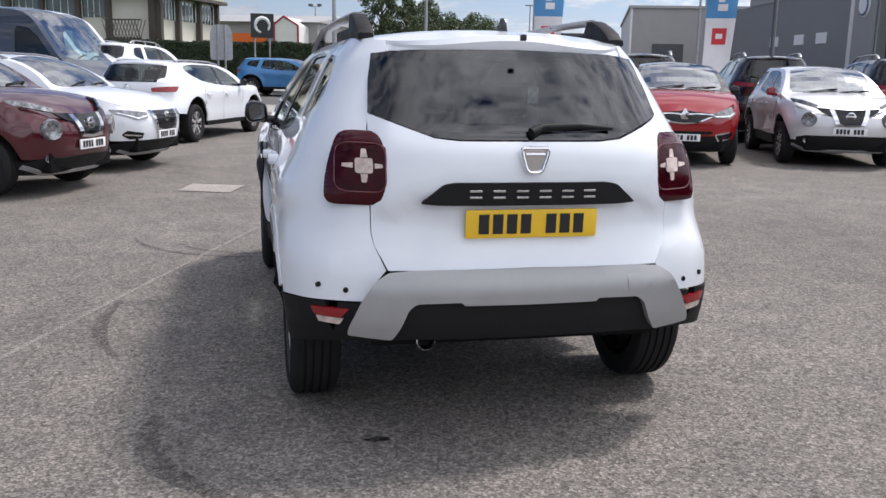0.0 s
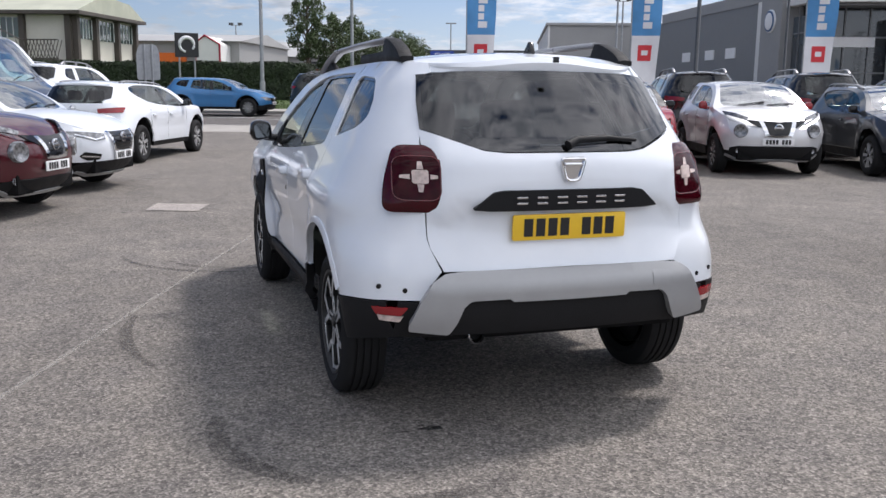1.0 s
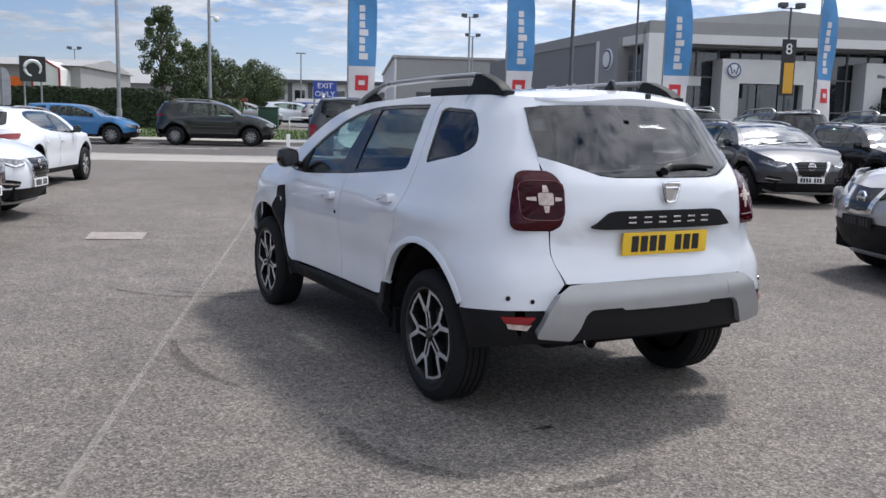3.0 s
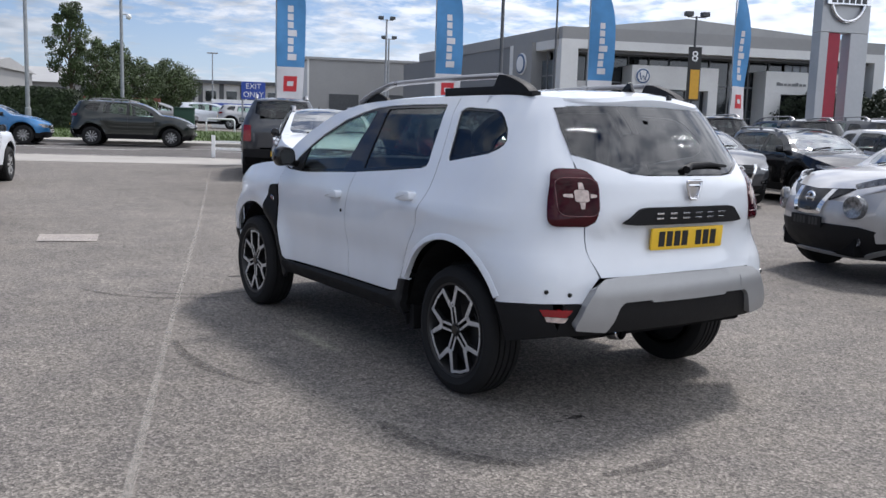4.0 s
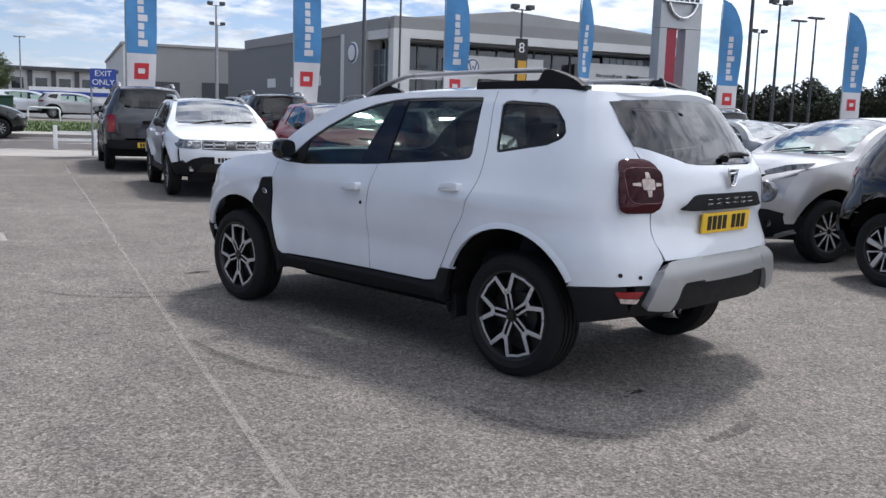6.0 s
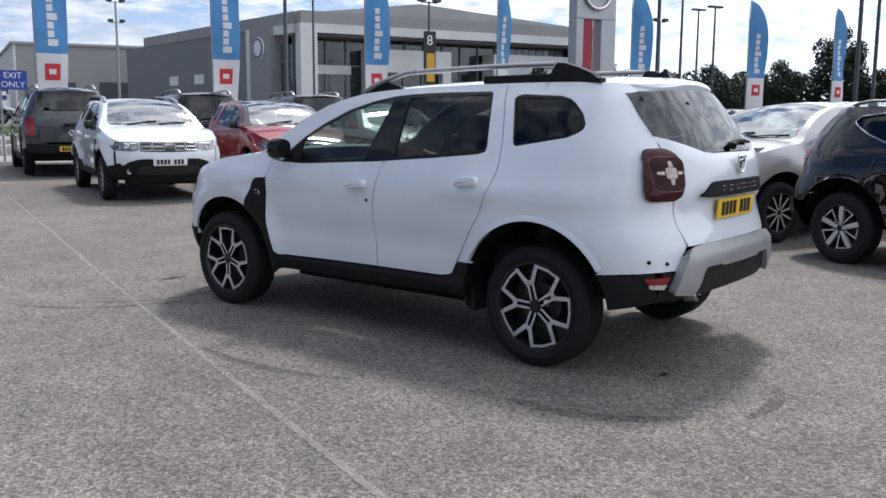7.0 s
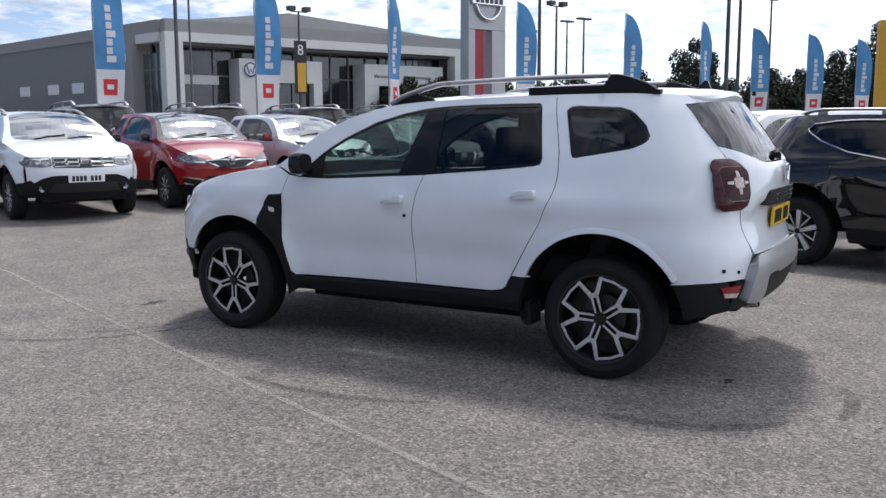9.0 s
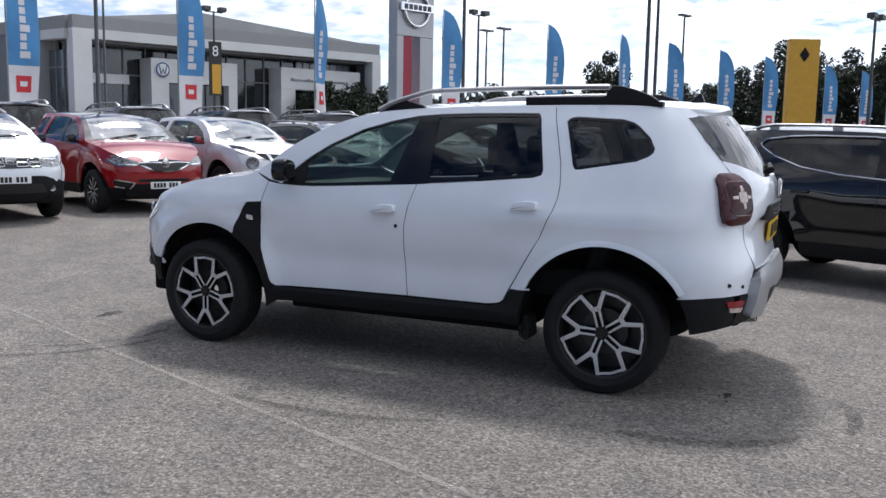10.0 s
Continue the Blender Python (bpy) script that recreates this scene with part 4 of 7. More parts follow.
def add_rail(root, P, s, X, E, H, hero):
    ends = P.get("rail", (0.2, -1.53))
    y0, y1 = ends
    xr = lambda y: s * (X(y, E(y)) - 0.035)
    b = bmesh.new()
    ys = np.linspace(y0, y1, 26)
    hgt = lambda t: P.get("rail_h", 0.085) * min(1, (t / 0.2) ** 0.7, ((1 - t) / 0.12) ** 0.6)
    pts = [(xr(y), y, H(xr(y), y) + 0.012 + hgt((y0 - y) / (y0 - y1))) for y in ys]
    tube(b, [p for p in pts if not hero or p[1] > y1 + 0.22], 0.016, 10, 2.1)
    rail = part("roof_rail", b, P.get("rail_mat", RAIL), root, "", 50)
    b = bmesh.new()
    if hero:
        yb = [y for y in np.linspace(-0.76, y1 - 0.03, 40)]
        lo, hi = [], []
        for y in yb:
            t = (y0 - y) / (y0 - y1)
            hh = max(0.0, hgt(min(1, t))) + 0.018
            if y > y1 + 0.3:
                hh = 0.042
            elif y > y1 + 0.26:
                hh = 0.042 + (hh - 0.042) * (y1 + 0.3 - y) / 0.04
            lo.append((y, H(xr(y), y) - 0.01))
            hi.append((y, H(xr(y), y) + hh))
        prism(b, lo + hi[::-1], xr(-1.1) - 0.034, xr(-1.1) + 0.034, "x", 0.012)
        part("rail_foot", b, PLASTIC, rail, "black plastic rail foot", 40)
        b = bmesh.new()
        lo = [(y, H(xr(y), y) - 0.01) for y in np.linspace(0.22, -0.2, 10)]
        hi = [(y, H(xr(y), y) + 0.012 + max(0, hgt((y0 - y) / (y0 - y1)))) for y in np.linspace(0.2, 0.02, 10)]
        prism(b, [(0.24, lo[0][1])] + [(y, z - 0.016) for y, z in hi[1:]] + [(-0.1, H(xr(-0.1), -0.1) + 0.012), (-0.12, H(xr(-0.12), -0.12) - 0.01)], xr(0) - 0.016, xr(0) + 0.016, "x", 0.005)
        part("rail_foot", b, PLASTIC, rail, "black plastic rail foot", 40)
        b = bmesh.new()
    b.free()
    for y in (() if hero else (y0 - 0.25, (y0 + y1) / 2, y1 + 0.2)):
        b = bmesh.new()
        z = H(xr(y), y)
        box(b, xr(y) - 0.012, xr(y) + 0.012, y - 0.05, y + 0.05, z - 0.01, z + P.get("rail_h", 0.085) * 0.9, 0.006)
        part("rail_post", b, SKID, rail)


FRONTS, REARS = {}, {}


def patch(T, name, poly, mat, off, end="front", sides=False, step=0.06, flange=0.02, parent=None, label="", smooth=38):
    """A piece laid on the nose or tail: an outline in (x, z), proud of the skin by off."""
    root, Y, sg = T["root"], T["Yf"] if end == "front" else T["Yr"], 1 if end == "front" else -1
    made = []
    for s in ((1, -1) if sides else (1,)):
        pl = [(s * x, z) for x, z in poly]
        b = sheet(pl, [], lambda x, z: (x, Y(x, z) + sg * (off(x, z) if callable(off) else off), z), (0, sg, 0), step, flange)
        made.append(part(name, b, mat, parent or root, label, smooth))
    return made


def fascia(T, z0=0.42, cut=0.95):
    """The painted nose between the wings."""
    P, E, X = T["P"], T["E"], T["X"]
    kf = P["round_front"] * (1 - (1 - 0.85 ** 2.8) ** (1 / 2.8))
    nz = P["nose_z"]
    up = []
    for y in np.linspace(T["fr"](nz) - kf, T["fr"](nz) + 0.1, 80):
        x = X(float(y), E(float(y)))
        if x < 0.1 or T["fr"](E(float(y))) - y < 0.003:
            break
        up.append((x, E(float(y))))
    side = [(0.86 * T["width"](z), z) for z in np.linspace(up[0][1] if up else nz, z0, 12)]
    half = [(0.0, up[-1][1])] + list(reversed(up)) + side + [(0.0, z0)]
    patch(T, "front_bumper", both(half), T["body"], 0.0, step=T["st"] * 1.3, flange=0.015)


def lower_front(T, z0=0.24, z1=0.55, w=0.84, off=0.012):
    wd = T["width"]
    patch(T, "lower_grille", both([(0, z1), (w * 0.75, z1), (w, z1 - 0.06), (0.97 * wd(0.4), 0.4), (0.92 * wd(z0), z0), (0, z0)]), PLASTIC, off, flange=0.05)


def badge(T, y_end, z, r=0.055, shape="round", x=0.0):
    b = bmesh.new()
    Y = (T["Yf"] if y_end == "front" else T["Yr"])(x, z)
    sg = 1 if y_end == "front" else -1
    if shape == "round":
        lathe(b, [(r, 0), (r, 0.02), (r * 0.8, 0.024), (r * 0.78, 0.008), (0, 0.008)], "y", 28)
        if sg < 0:
            for v in b.verts:
                v.co.y = -v.co.y
        box(b, -r * 1.15, r * 1.15, sg * 0.01, sg * 0.028, -r * 0.16, r * 0.16, 0.003)
    elif shape == "diamond":
        prism(b, [(0, r * 1.25), (r * 0.85, 0), (0, -r * 1.25), (-r * 0.85, 0)], 0, sg * 0.02, "y", 0.006)
    else:
        ring = [(-1.05, 0.85), (1.05, 0.85), (0.95, 0.3), (0.62, -0.75), (0.35, -0.95), (-0.35, -0.95), (-0.62, -0.75), (-0.95, 0.3)]
        path = rounded([(a * r, c * r) for a, c in ring], r * 0.2)
        tube(b, [(px, sg * 0.012, pz) for px, pz in path + path[:1]], r * 0.13, 8)
        prism(b, [(a * r * 0.9, c * r * 0.9) for a, c in ring], sg * 0.001, sg * 0.008, "y")
        box(b, -0.75 * r, 0.75 * r, sg * 0.004, sg * 0.018, 0.22 * r, 0.5 * r, 0.002)
    ob = part("badge", b, CHROME, T["root"], "chrome badge", 35)
    ob.location = (x, Y + sg * 0.004, z)
    return ob


def front_plate(T, z, w=0.52):
    y = T["Yf"](0, z) + 0.022
    plate_part(T["root"], "front_plate", pose(0, y, z, 0, 0, 180), T["plates"][0], w)


def fog(T, x, z, r=0.045):
    for s in (-1, 1):
        b = bmesh.new()
        lathe(b, [(0, 0.012), (r * 0.8, 0.012), (r, 0.018), (r, 0)], "y", 18)
        o = part("fog_lamp", b, LAMPBODY, T["root"], "", 40)
        o.location = (s * x, T["Yf"](x, z) + (0.004 if r < 0.05 else -0.022), z)


def front_compact(T):
    fascia(T)
    patch(T, "lower_grille", both([(0, 0.665), (0.46, 0.66), (0.6, 0.62), (0.72, 0.54), (0.74, 0.5), (0.74, 0.43), (0.7, 0.385), (0.62, 0.35), (0.5, 0.31), (0, 0.29)]), PLASTIC, 0.014, flange=0.05, step=0.05)
    patch(T, "grille_mesh", both([(0, 0.55), (0.44, 0.545), (0.52, 0.42), (0, 0.41)]), INK, 0.02, flange=0.006)
    lamp = rounded([(0.45, 0.93), (0.45, 0.81), (0.56, 0.79), (0.80, 0.80), (0.835, 0.86), (0.80, 0.93)], 0.03)
    patch(T, "headlamp", lamp, LAMPBODY, 0.012, sides=True)
    patch(T, "lamp_strip", [(0.48, 0.915), (0.48, 0.9), (0.7, 0.895), (0.7, 0.91)], CHROME, 0.016, sides=True)
    patch(T, "grille", both([(0, 0.925), (0.44, 0.93), (0.44, 0.785), (0, 0.77)]), INK, 0.01)
    for z in (0.797, 0.862):
        for x0 in (0.085, 0.265):
            for sg in (-1, 1):
                cell = rounded([(x0, z), (x0 + 0.16, z), (x0 + 0.165, z + 0.05), (x0, z + 0.05)], 0.012)
                b = bmesh.new()
                tube(b, [(sg * x, T["Yf"](x, q) + 0.018, q) for x, q in cell + cell[:1]], 0.006, 6)
                part("grille_cell", b, CHROME, T["root"], "", 60)
    for sg in (-1, 1):
        b = bmesh.new()
        lathe(b, [(0, 0.014), (0.034, 0.016), (0.042, 0.01), (0.044, 0)], "y", 20)
        o = part("lamp_lens", b, CHROME, T["root"], "", 40)
        o.location, o.rotation_euler = (sg * 0.62, T["Yf"](0.62, 0.86) + 0.014, 0.86), (0, 0, -sg * radians(18))
    badge(T, "front", 0.86, 0.06, "shield")
    front_plate(T, 0.615)
    fog(T, 0.60, 0.475, 0.045)


def front_crossover_nose(T):
    P = T["P"]
    fascia(T)
    lower_front(T, 0.22, 0.42)
    lamp = rounded([(0.44, 0.80), (0.46, 0.72), (0.62, 0.70), (0.83, 0.78), (0.84, 0.84), (0.7, 0.83)], 0.015)
    patch(T, "headlamp", lamp, LAMPBODY, 0.012, sides=True)
    patch(T, "lamp_strip", [(0.47, 0.745), (0.62, 0.715), (0.80, 0.79), (0.80, 0.805), (0.62, 0.735), (0.47, 0.765)], CHROME, 0.017, sides=True)
    patch(T, "grille", both([(0, 0.82), (0.37, 0.82), (0.24, 0.56), (0, 0.55)]), GLOSSBLK, 0.012)
    for z in (0.6, 0.65, 0.7, 0.75):
        w = 0.24 + (z - 0.56) * 0.45
        patch(T, "grille_bar", both([(0, z + 0.012), (w, z + 0.012), (w, z), (0, z)]), PLASTIC, 0.02, flange=0.008)
    patch(T, "grille_surround", [(0.33, 0.83), (0.40, 0.83), (0.27, 0.545), (0.18, 0.545), (0.18, 0.575), (0.24, 0.575)], CHROME, 0.02, sides=True)
    badge(T, "front", 0.735, 0.07)
    front_plate(T, 0.49)
    patch(T, "fog_recess", rounded([(0.52, 0.52), (0.74, 0.56), (0.78, 0.5), (0.7, 0.44), (0.54, 0.45)], 0.02), GLOSSBLK, 0.008, sides=True)
    patch(T, "fog_blade", [(0.54, 0.475), (0.76, 0.495), (0.76, 0.515), (0.54, 0.49)], CHROME, 0.016, sides=True)
    patch(T, "bumper_lip", both([(0, 0.25), (0.6, 0.25), (0.74, 0.3), (0.74, 0.27), (0.6, 0.215), (0, 0.215)]), SKID, 0.03)


def front_round_lamp(T):
    d = T["P"].get("lift", 0.0)
    fascia(T)
    lower_front(T, 0.24, T["P"].get("low_black", 0.43))
    for s in (-1, 1):
        b = bmesh.new()
        lathe(b, [(0, 0.02), (0.085, 0.03), (0.105, 0.035), (0.118, 0.02), (0.12, -0.03)], "y", 30)
        o = part("headlamp", b, LAMPBODY, T["root"], "", 40)
        o.location, o.rotation_euler = (s * 0.60, T["Yf"](0.6, 0.64), 0.64 + d), (0, 0, -s * radians(20))
    patch(T, "upper_lamp", rounded([(x, z + d) for x, z in ((0.46, 0.86), (0.5, 0.82), (0.8, 0.9), (0.82, 0.96), (0.66, 0.93))], 0.015), LAMPBODY, 0.012, sides=True)
    patch(T, "grille", both([(x, z + d) for x, z in ((0, 0.79), (0.5, 0.82), (0.42, 0.76), (0.25, 0.68), (0.18, 0.56), (0, 0.55))]), GLOSSBLK, 0.012)
    patch(T, "grille_surround", [(x, z + d) for x, z in ((0.24, 0.8), (0.31, 0.8), (0.22, 0.545), (0.0, 0.53), (0.0, 0.56), (0.16, 0.575))], CHROME, 0.022, sides=True)
    badge(T, "front", 0.69 + d, 0.07)
    front_plate(T, 0.47 + d * 0.9)
    patch(T, "bumper_lip", both([(0, 0.27), (0.6, 0.27), (0.78, 0.36), (0.78, 0.32), (0.6, 0.235), (0, 0.235)]), SKID, 0.03)
    fog(T, 0.62, 0.42, 0.04)


def front_small_suv(T):
    fascia(T)
    lower_front(T, 0.22, 0.47)
    up = 0.07
    lamp = [(x, z + up) for x, z in rounded([(0.40, 0.74), (0.46, 0.69), (0.72, 0.69), (0.85, 0.77), (0.85, 0.88), (0.66, 0.84)], 0.02)]
    patch(T, "headlamp", lamp, LAMPBODY, 0.012, sides=True)
    patch(T, "lamp_strip", [(0.47, 0.705 + up), (0.72, 0.71 + up), (0.80, 0.775 + up), (0.80, 0.79 + up), (0.71, 0.728 + up), (0.47, 0.72 + up)], CHROME, 0.017, sides=True)
    patch(T, "grille", both([(x, z + up) for x, z in ((0, 0.80), (0.2, 0.78), (0.44, 0.755), (0.4, 0.70), (0.2, 0.615), (0, 0.60))]), GLOSSBLK, 0.012)
    patch(T, "grille_surround", [(x, z + up) for x, z in ((0.05, 0.735), (0.2, 0.745), (0.44, 0.735), (0.44, 0.748), (0.2, 0.762), (0.05, 0.752))], CHROME, 0.02, sides=True)
    patch(T, "grille_lip", both([(x, z + up) for x, z in ((0, 0.612), (0.19, 0.627), (0.4, 0.71), (0.42, 0.7), (0.2, 0.605), (0, 0.59))]), CHROME, 0.02)
    badge(T, "front", 0.72 + up, 0.095, "diamond")
    front_plate(T, 0.45)
    patch(T, "fog_surround", rounded([(0.48, 0.50), (0.78, 0.55), (0.78, 0.43), (0.54, 0.385)], 0.03), CHROME, 0.018, sides=True)
    patch(T, "fog_recess", rounded([(0.51, 0.485), (0.76, 0.53), (0.76, 0.445), (0.56, 0.405)], 0.025), GLOSSBLK, 0.024, sides=True)
    patch(T, "lower_slot", both([(0, 0.55), (0.42, 0.55), (0.46, 0.52), (0.4, 0.505), (0, 0.505)]), GLOSSBLK, 0.012)


def front_plain(T):
    nz = T["P"]["nose_z"]
    fascia(T)
    lower_front(T, 0.24, 0.46)
    patch(T, "headlamp", rounded([(0.4, nz - 0.14), (0.42, nz - 0.23), (0.7, nz - 0.22), (0.82, nz - 0.1), (0.7, nz - 0.08)], 0.02), LAMPBODY, 0.012, sides=True)
    patch(T, "grille", both([(0, nz - 0.13), (0.38, nz - 0.14), (0.34, nz - 0.27), (0, nz - 0.28)]), GLOSSBLK, 0.012)
    badge(T, "front", nz - 0.19, 0.06)
    front_plate(T, 0.5)


FRONTS.update(compact=front_compact, crossover_nose=front_crossover_nose, round_lamp=front_round_lamp, small_suv=front_small_suv, plain=front_plain)


def rear_hero(T):
    """Tailgate with its scooped plate recess, cross-pattern lamps, satin bumper guard."""
    root, Yr, P, body = T["root"], T["Yr"], T["P"], T["body"]

    def scoop(x, z):
        ax = abs(x)
        edge = 0.93 if ax > 0.54 else (0.93 + (0.54 - ax) / 0.1 * 0.06 if ax > 0.44 else 0.99)
        up = min(1, max(0, (z - edge + 0.012) / 0.03))
        up = up * up * (3 - 2 * up)
        low = min(1, max(0, (0.80 - z) / 0.08))
        e = min(1, max(0, (0.612 - ax) / 0.07))
        e = e * e * (3 - 2 * e)
        return 0.002 + 0.02 * up * e + 0.006 * low
    lower = [(0.0, 1.209), (0.28, 1.209), (0.37, 1.218), (0.5, 1.264), (0.6, 1.301), (0.603, 1.25), (0.603, 0.98), (0.601, 0.855), (0.592, 0.812), (0.545, 0.722), (0.0, 0.728)]
    gate = patch(T, "tailgate", both(lower), body, scoop, "rear", step=0.03, flange=0.025)[0]
    strip = rounded([(0.43, 0.978), (0.345, 1.05), (0.30, 1.058), (-0.30, 1.058), (-0.345, 1.05), (-0.43, 0.978), (-0.36, 0.972), (0.36, 0.972)], 0.01)
    st = patch(T, "badge_strip", strip, PLASTIC, 0.038, "rear", parent=gate, flange=0.03)[0]
    # model lettering as plain chrome bars
    for i in range(6):
        x = -0.225 + i * 0.09
        b = bmesh.new()
        y = Yr(x, 1.015) - 0.041
        box(b, x - 0.024, x + 0.024, y - 0.004, y + 0.002, 1.000, 1.008, 0.001)
        box(b, x - 0.024, x + 0.024, y - 0.004, y + 0.002, 1.024, 1.032, 0.001)
        part("badge_bar", b, CHROME, st)
    o = badge(T, "rear", 1.145, 0.051, "shield")
    o.location.y -= 0.028
    y = Yr(0, 0.9) - 0.022
    plate_part(root, "rear_plate", pose(0.005, y, 0.9, 3, 0, 0), T["plates"][1], 0.525)
    # lamps wrap the corner
    lens = rounded([(0.512, 1.238), (0.514, 0.964), (0.742, 0.962), (0.738, 1.05), (0.712, 1.17), (0.688, 1.238)], [0.085, 0.085, 0.09, 0.09, 0.09, 0.09])
    cx, cz = 0.622, 1.112
    for s in (-1, 1):
        def dome(x, z):
            d = edge_dist(np.array([[abs(x), z]]), lens)[0]
            return 0.004 + 0.017 * (1 - math.exp(-d / 0.014))

        def proud(x):
            return 0.032 * min(1, max(0, (abs(x) - 0.57) / 0.155)) ** 1.5
        b = sheet([(s * x, z) for x, z in lens], [], lambda x, z: (x + s * proud(x), Yr(x, z) - dome(x, z) - 0.25 * proud(x), z), (0, -1, 0), 0.016, 0.05)
        lamp = part("tail_lamp", b, REDLENS, root, "dark red tail lamp with a pale cross", 50)
        ring = rounded([(-0.072, -0.098), (0.088, -0.098), (0.080, 0.082), (-0.072, 0.082)], 0.045)

        def piece(nm, poly, mt, off, fl=0.004):
            bb = sheet([(s * (cx + a), cz + q) for a, q in poly], [], lambda x, z: (x + s * proud(x), Yr(x, z) - dome(x, z) - off - 0.25 * proud(x), z), (0, -1, 0), 0.016, fl)
            return part(nm, bb, mt, lamp, "", 40)
        piece("inner_panel", ring, DARKLENS, 0.0012, 0.002)
        bb = bmesh.new()
        tube(bb, [(s * (cx + a + proud(cx + a)), Yr(cx + a, cz + q) - dome(cx + a, cz + q) - 0.25 * proud(cx + a), cz + q) for a, q in ring + ring[:1]], 0.0035, 6)
        part("light_ring", bb, RINGLENS, lamp, "pale light ring", 60)
        piece("lamp_square", rounded([(-0.027, -0.028), (0.027, -0.028), (0.027, 0.028), (-0.027, 0.028)], 0.01), CLEARLENS, 0.004)
        for poly in ([(-0.011, 0.03), (0.011, 0.03), (0.007, 0.062), (-0.007, 0.062)], [(-0.007, -0.062), (0.007, -0.062), (0.011, -0.03), (-0.011, -0.03)], [(-0.06, -0.006), (-0.033, -0.01), (-0.033, 0.01), (-0.06, 0.006)], [(0.033, -0.01), (0.064, -0.006), (0.064, 0.006), (0.033, 0.01)]):
            piece("lamp_bar", poly, CLEARLENS, 0.004)
    # bumper: black corners, satin guard, black insert
    X = T["X"]
    patch(T, "bumper_corner", [(0.6, 0.594), (0.73, 0.592), (0.745, 0.435), (0.5, 0.44), (0.5, 0.594)], PLASTIC, 0.006, "rear", True, flange=0.03, label="black plastic bumper corner")
    for s in (-1, 1):
        yk = T["re"](0.5) + 0.12
        ol = [(yk - 0.02, 0.594), (-1.9, 0.588), (-1.742, 0.575)] + arc(-P["wb"], P["wheel_r"], P["arch_r"] - 0.012, 152, 174, 6) + [(-1.84, 0.40), (yk - 0.02, 0.435)]
        part("bumper_side", sheet(ol, [], side_place(X, s, 0.006), (s, 0, 0), 0.04, 0.03), PLASTIC, root, "black plastic bumper side", 38)
    refl = rounded([(0.69, 0.572), (0.832, 0.572), (0.815, 0.54), (0.72, 0.535)], 0.006)
    patch(T, "reflector", refl, REDBRIGHT, 0.016, "rear", True, step=0.03)
    patch(T, "reverse_lens", [(0.71, 0.533), (0.81, 0.538), (0.80, 0.514), (0.725, 0.508)], CLEARLENS, 0.014, "rear", True, step=0.03)

    def guard(x, z):
        return 0.034 + 0.026 * min(1, max(0, (0.72 - z) / 0.05))
    half = [(0.0, 0.731), (0.46, 0.729), (0.548, 0.719), (0.602, 0.686), (0.656, 0.6), (0.698, 0.505), (0.70, 0.478), (0.535, 0.46), (0.505, 0.51), (0.475, 0.582), (0.445, 0.606), (0.275, 0.609), (0.265, 0.596), (0.0, 0.594)]
    patch(T, "bumper_guard", rounded(both(half), 0.012), SKID, guard, "rear", step=0.03, flange=0.08, label="satin silver bumper guard")
    patch(T, "bumper_insert", both([(0, 0.60), (0.46, 0.61), (0.535, 0.465), (0.50, 0.45), (0, 0.448)]), PLASTIC, lambda x, z: 0.035 - 0.12 * max(0, 0.56 - z), "rear", flange=0.06, label="black plastic bumper insert")
    patch(T, "tow_cover", rounded([(0.40, 0.70), (0.50, 0.69), (0.515, 0.62), (0.40, 0.63)], 0.015), SKID, lambda x, z: guard(x, z) + 0.0015, "rear", flange=0.003, step=0.03)
    for x, z in ((-0.80, 0.655), (-0.70, 0.642), (0.80, 0.655), (0.70, 0.642)):
        b = bmesh.new()
        lathe(b, [(0, -0.004), (0.010, -0.004), (0.0115, 0.004)], "y", 14)
        o = part("parking_sensor", b, GLOSSBLK, root)
        sl = (Yr(x + 0.01, z) - Yr(x - 0.01, z)) / 0.02
        o.location, o.rotation_euler = (x, Yr(x, z), z), (0, 0, math.atan(sl))
    # exhaust, wiper, aerial
    b = bmesh.new()
    lathe(b, [(0.028, 0.05), (0.036, 0.04), (0.038, -0.03), (0.034, -0.035), (0.031, -0.02), (0.028, 0.05)], "y", 28)
    o = part("exhaust_tip", b, CHROME, root, "", 40)
    o.location, o.rotation_euler = (-0.395, -2.06, 0.435), (radians(-10), 0, 0)
    b = bmesh.new()
    tube(b, [(-0.395, -2.06, 0.44), (-0.395, -1.8, 0.42), (-0.3, -1.4, 0.34)], 0.028, 12)
    part("exhaust_pipe", b, UNDER, root, "", 50)
    b = bmesh.new()
    pts = [(0.0, 1.24), (0.05, 1.262), (0.2, 1.268), (0.34, 1.258)]
    tube(b, [(x, Yr(x, z) - 0.03, z) for x, z in pts], [0.022, 0.017, 0.013, 0.008], 8)
    part("rear_wiper", b, PLASTIC, gate, "", 50)
    b = bmesh.new()
    prism(b, [(-1.60, T["H"](0, -1.6) - 0.005), (-1.66, T["H"](0, -1.66) + 0.055), (-1.675, T["H"](0, -1.66) + 0.05), (-1.70, T["H"](0, -1.7) - 0.005)], -0.012, 0.012, "x", 0.006)
    part("aerial", b, GLOSSBLK, root, "", 50)
    b = bmesh.new()
    box(b, -0.012, 0.012, -1.955, -1.935, 1.585, 1.61, 0.004)
    part("washer_jet", b, GLOSSBLK, root)
    # dark lining behind the tail
    b = bmesh.new()
    box(b, -0.6, 0.6, -2.02, -1.9, 0.46, 0.72)
    part("bumper_beam", b, UNDER, root)


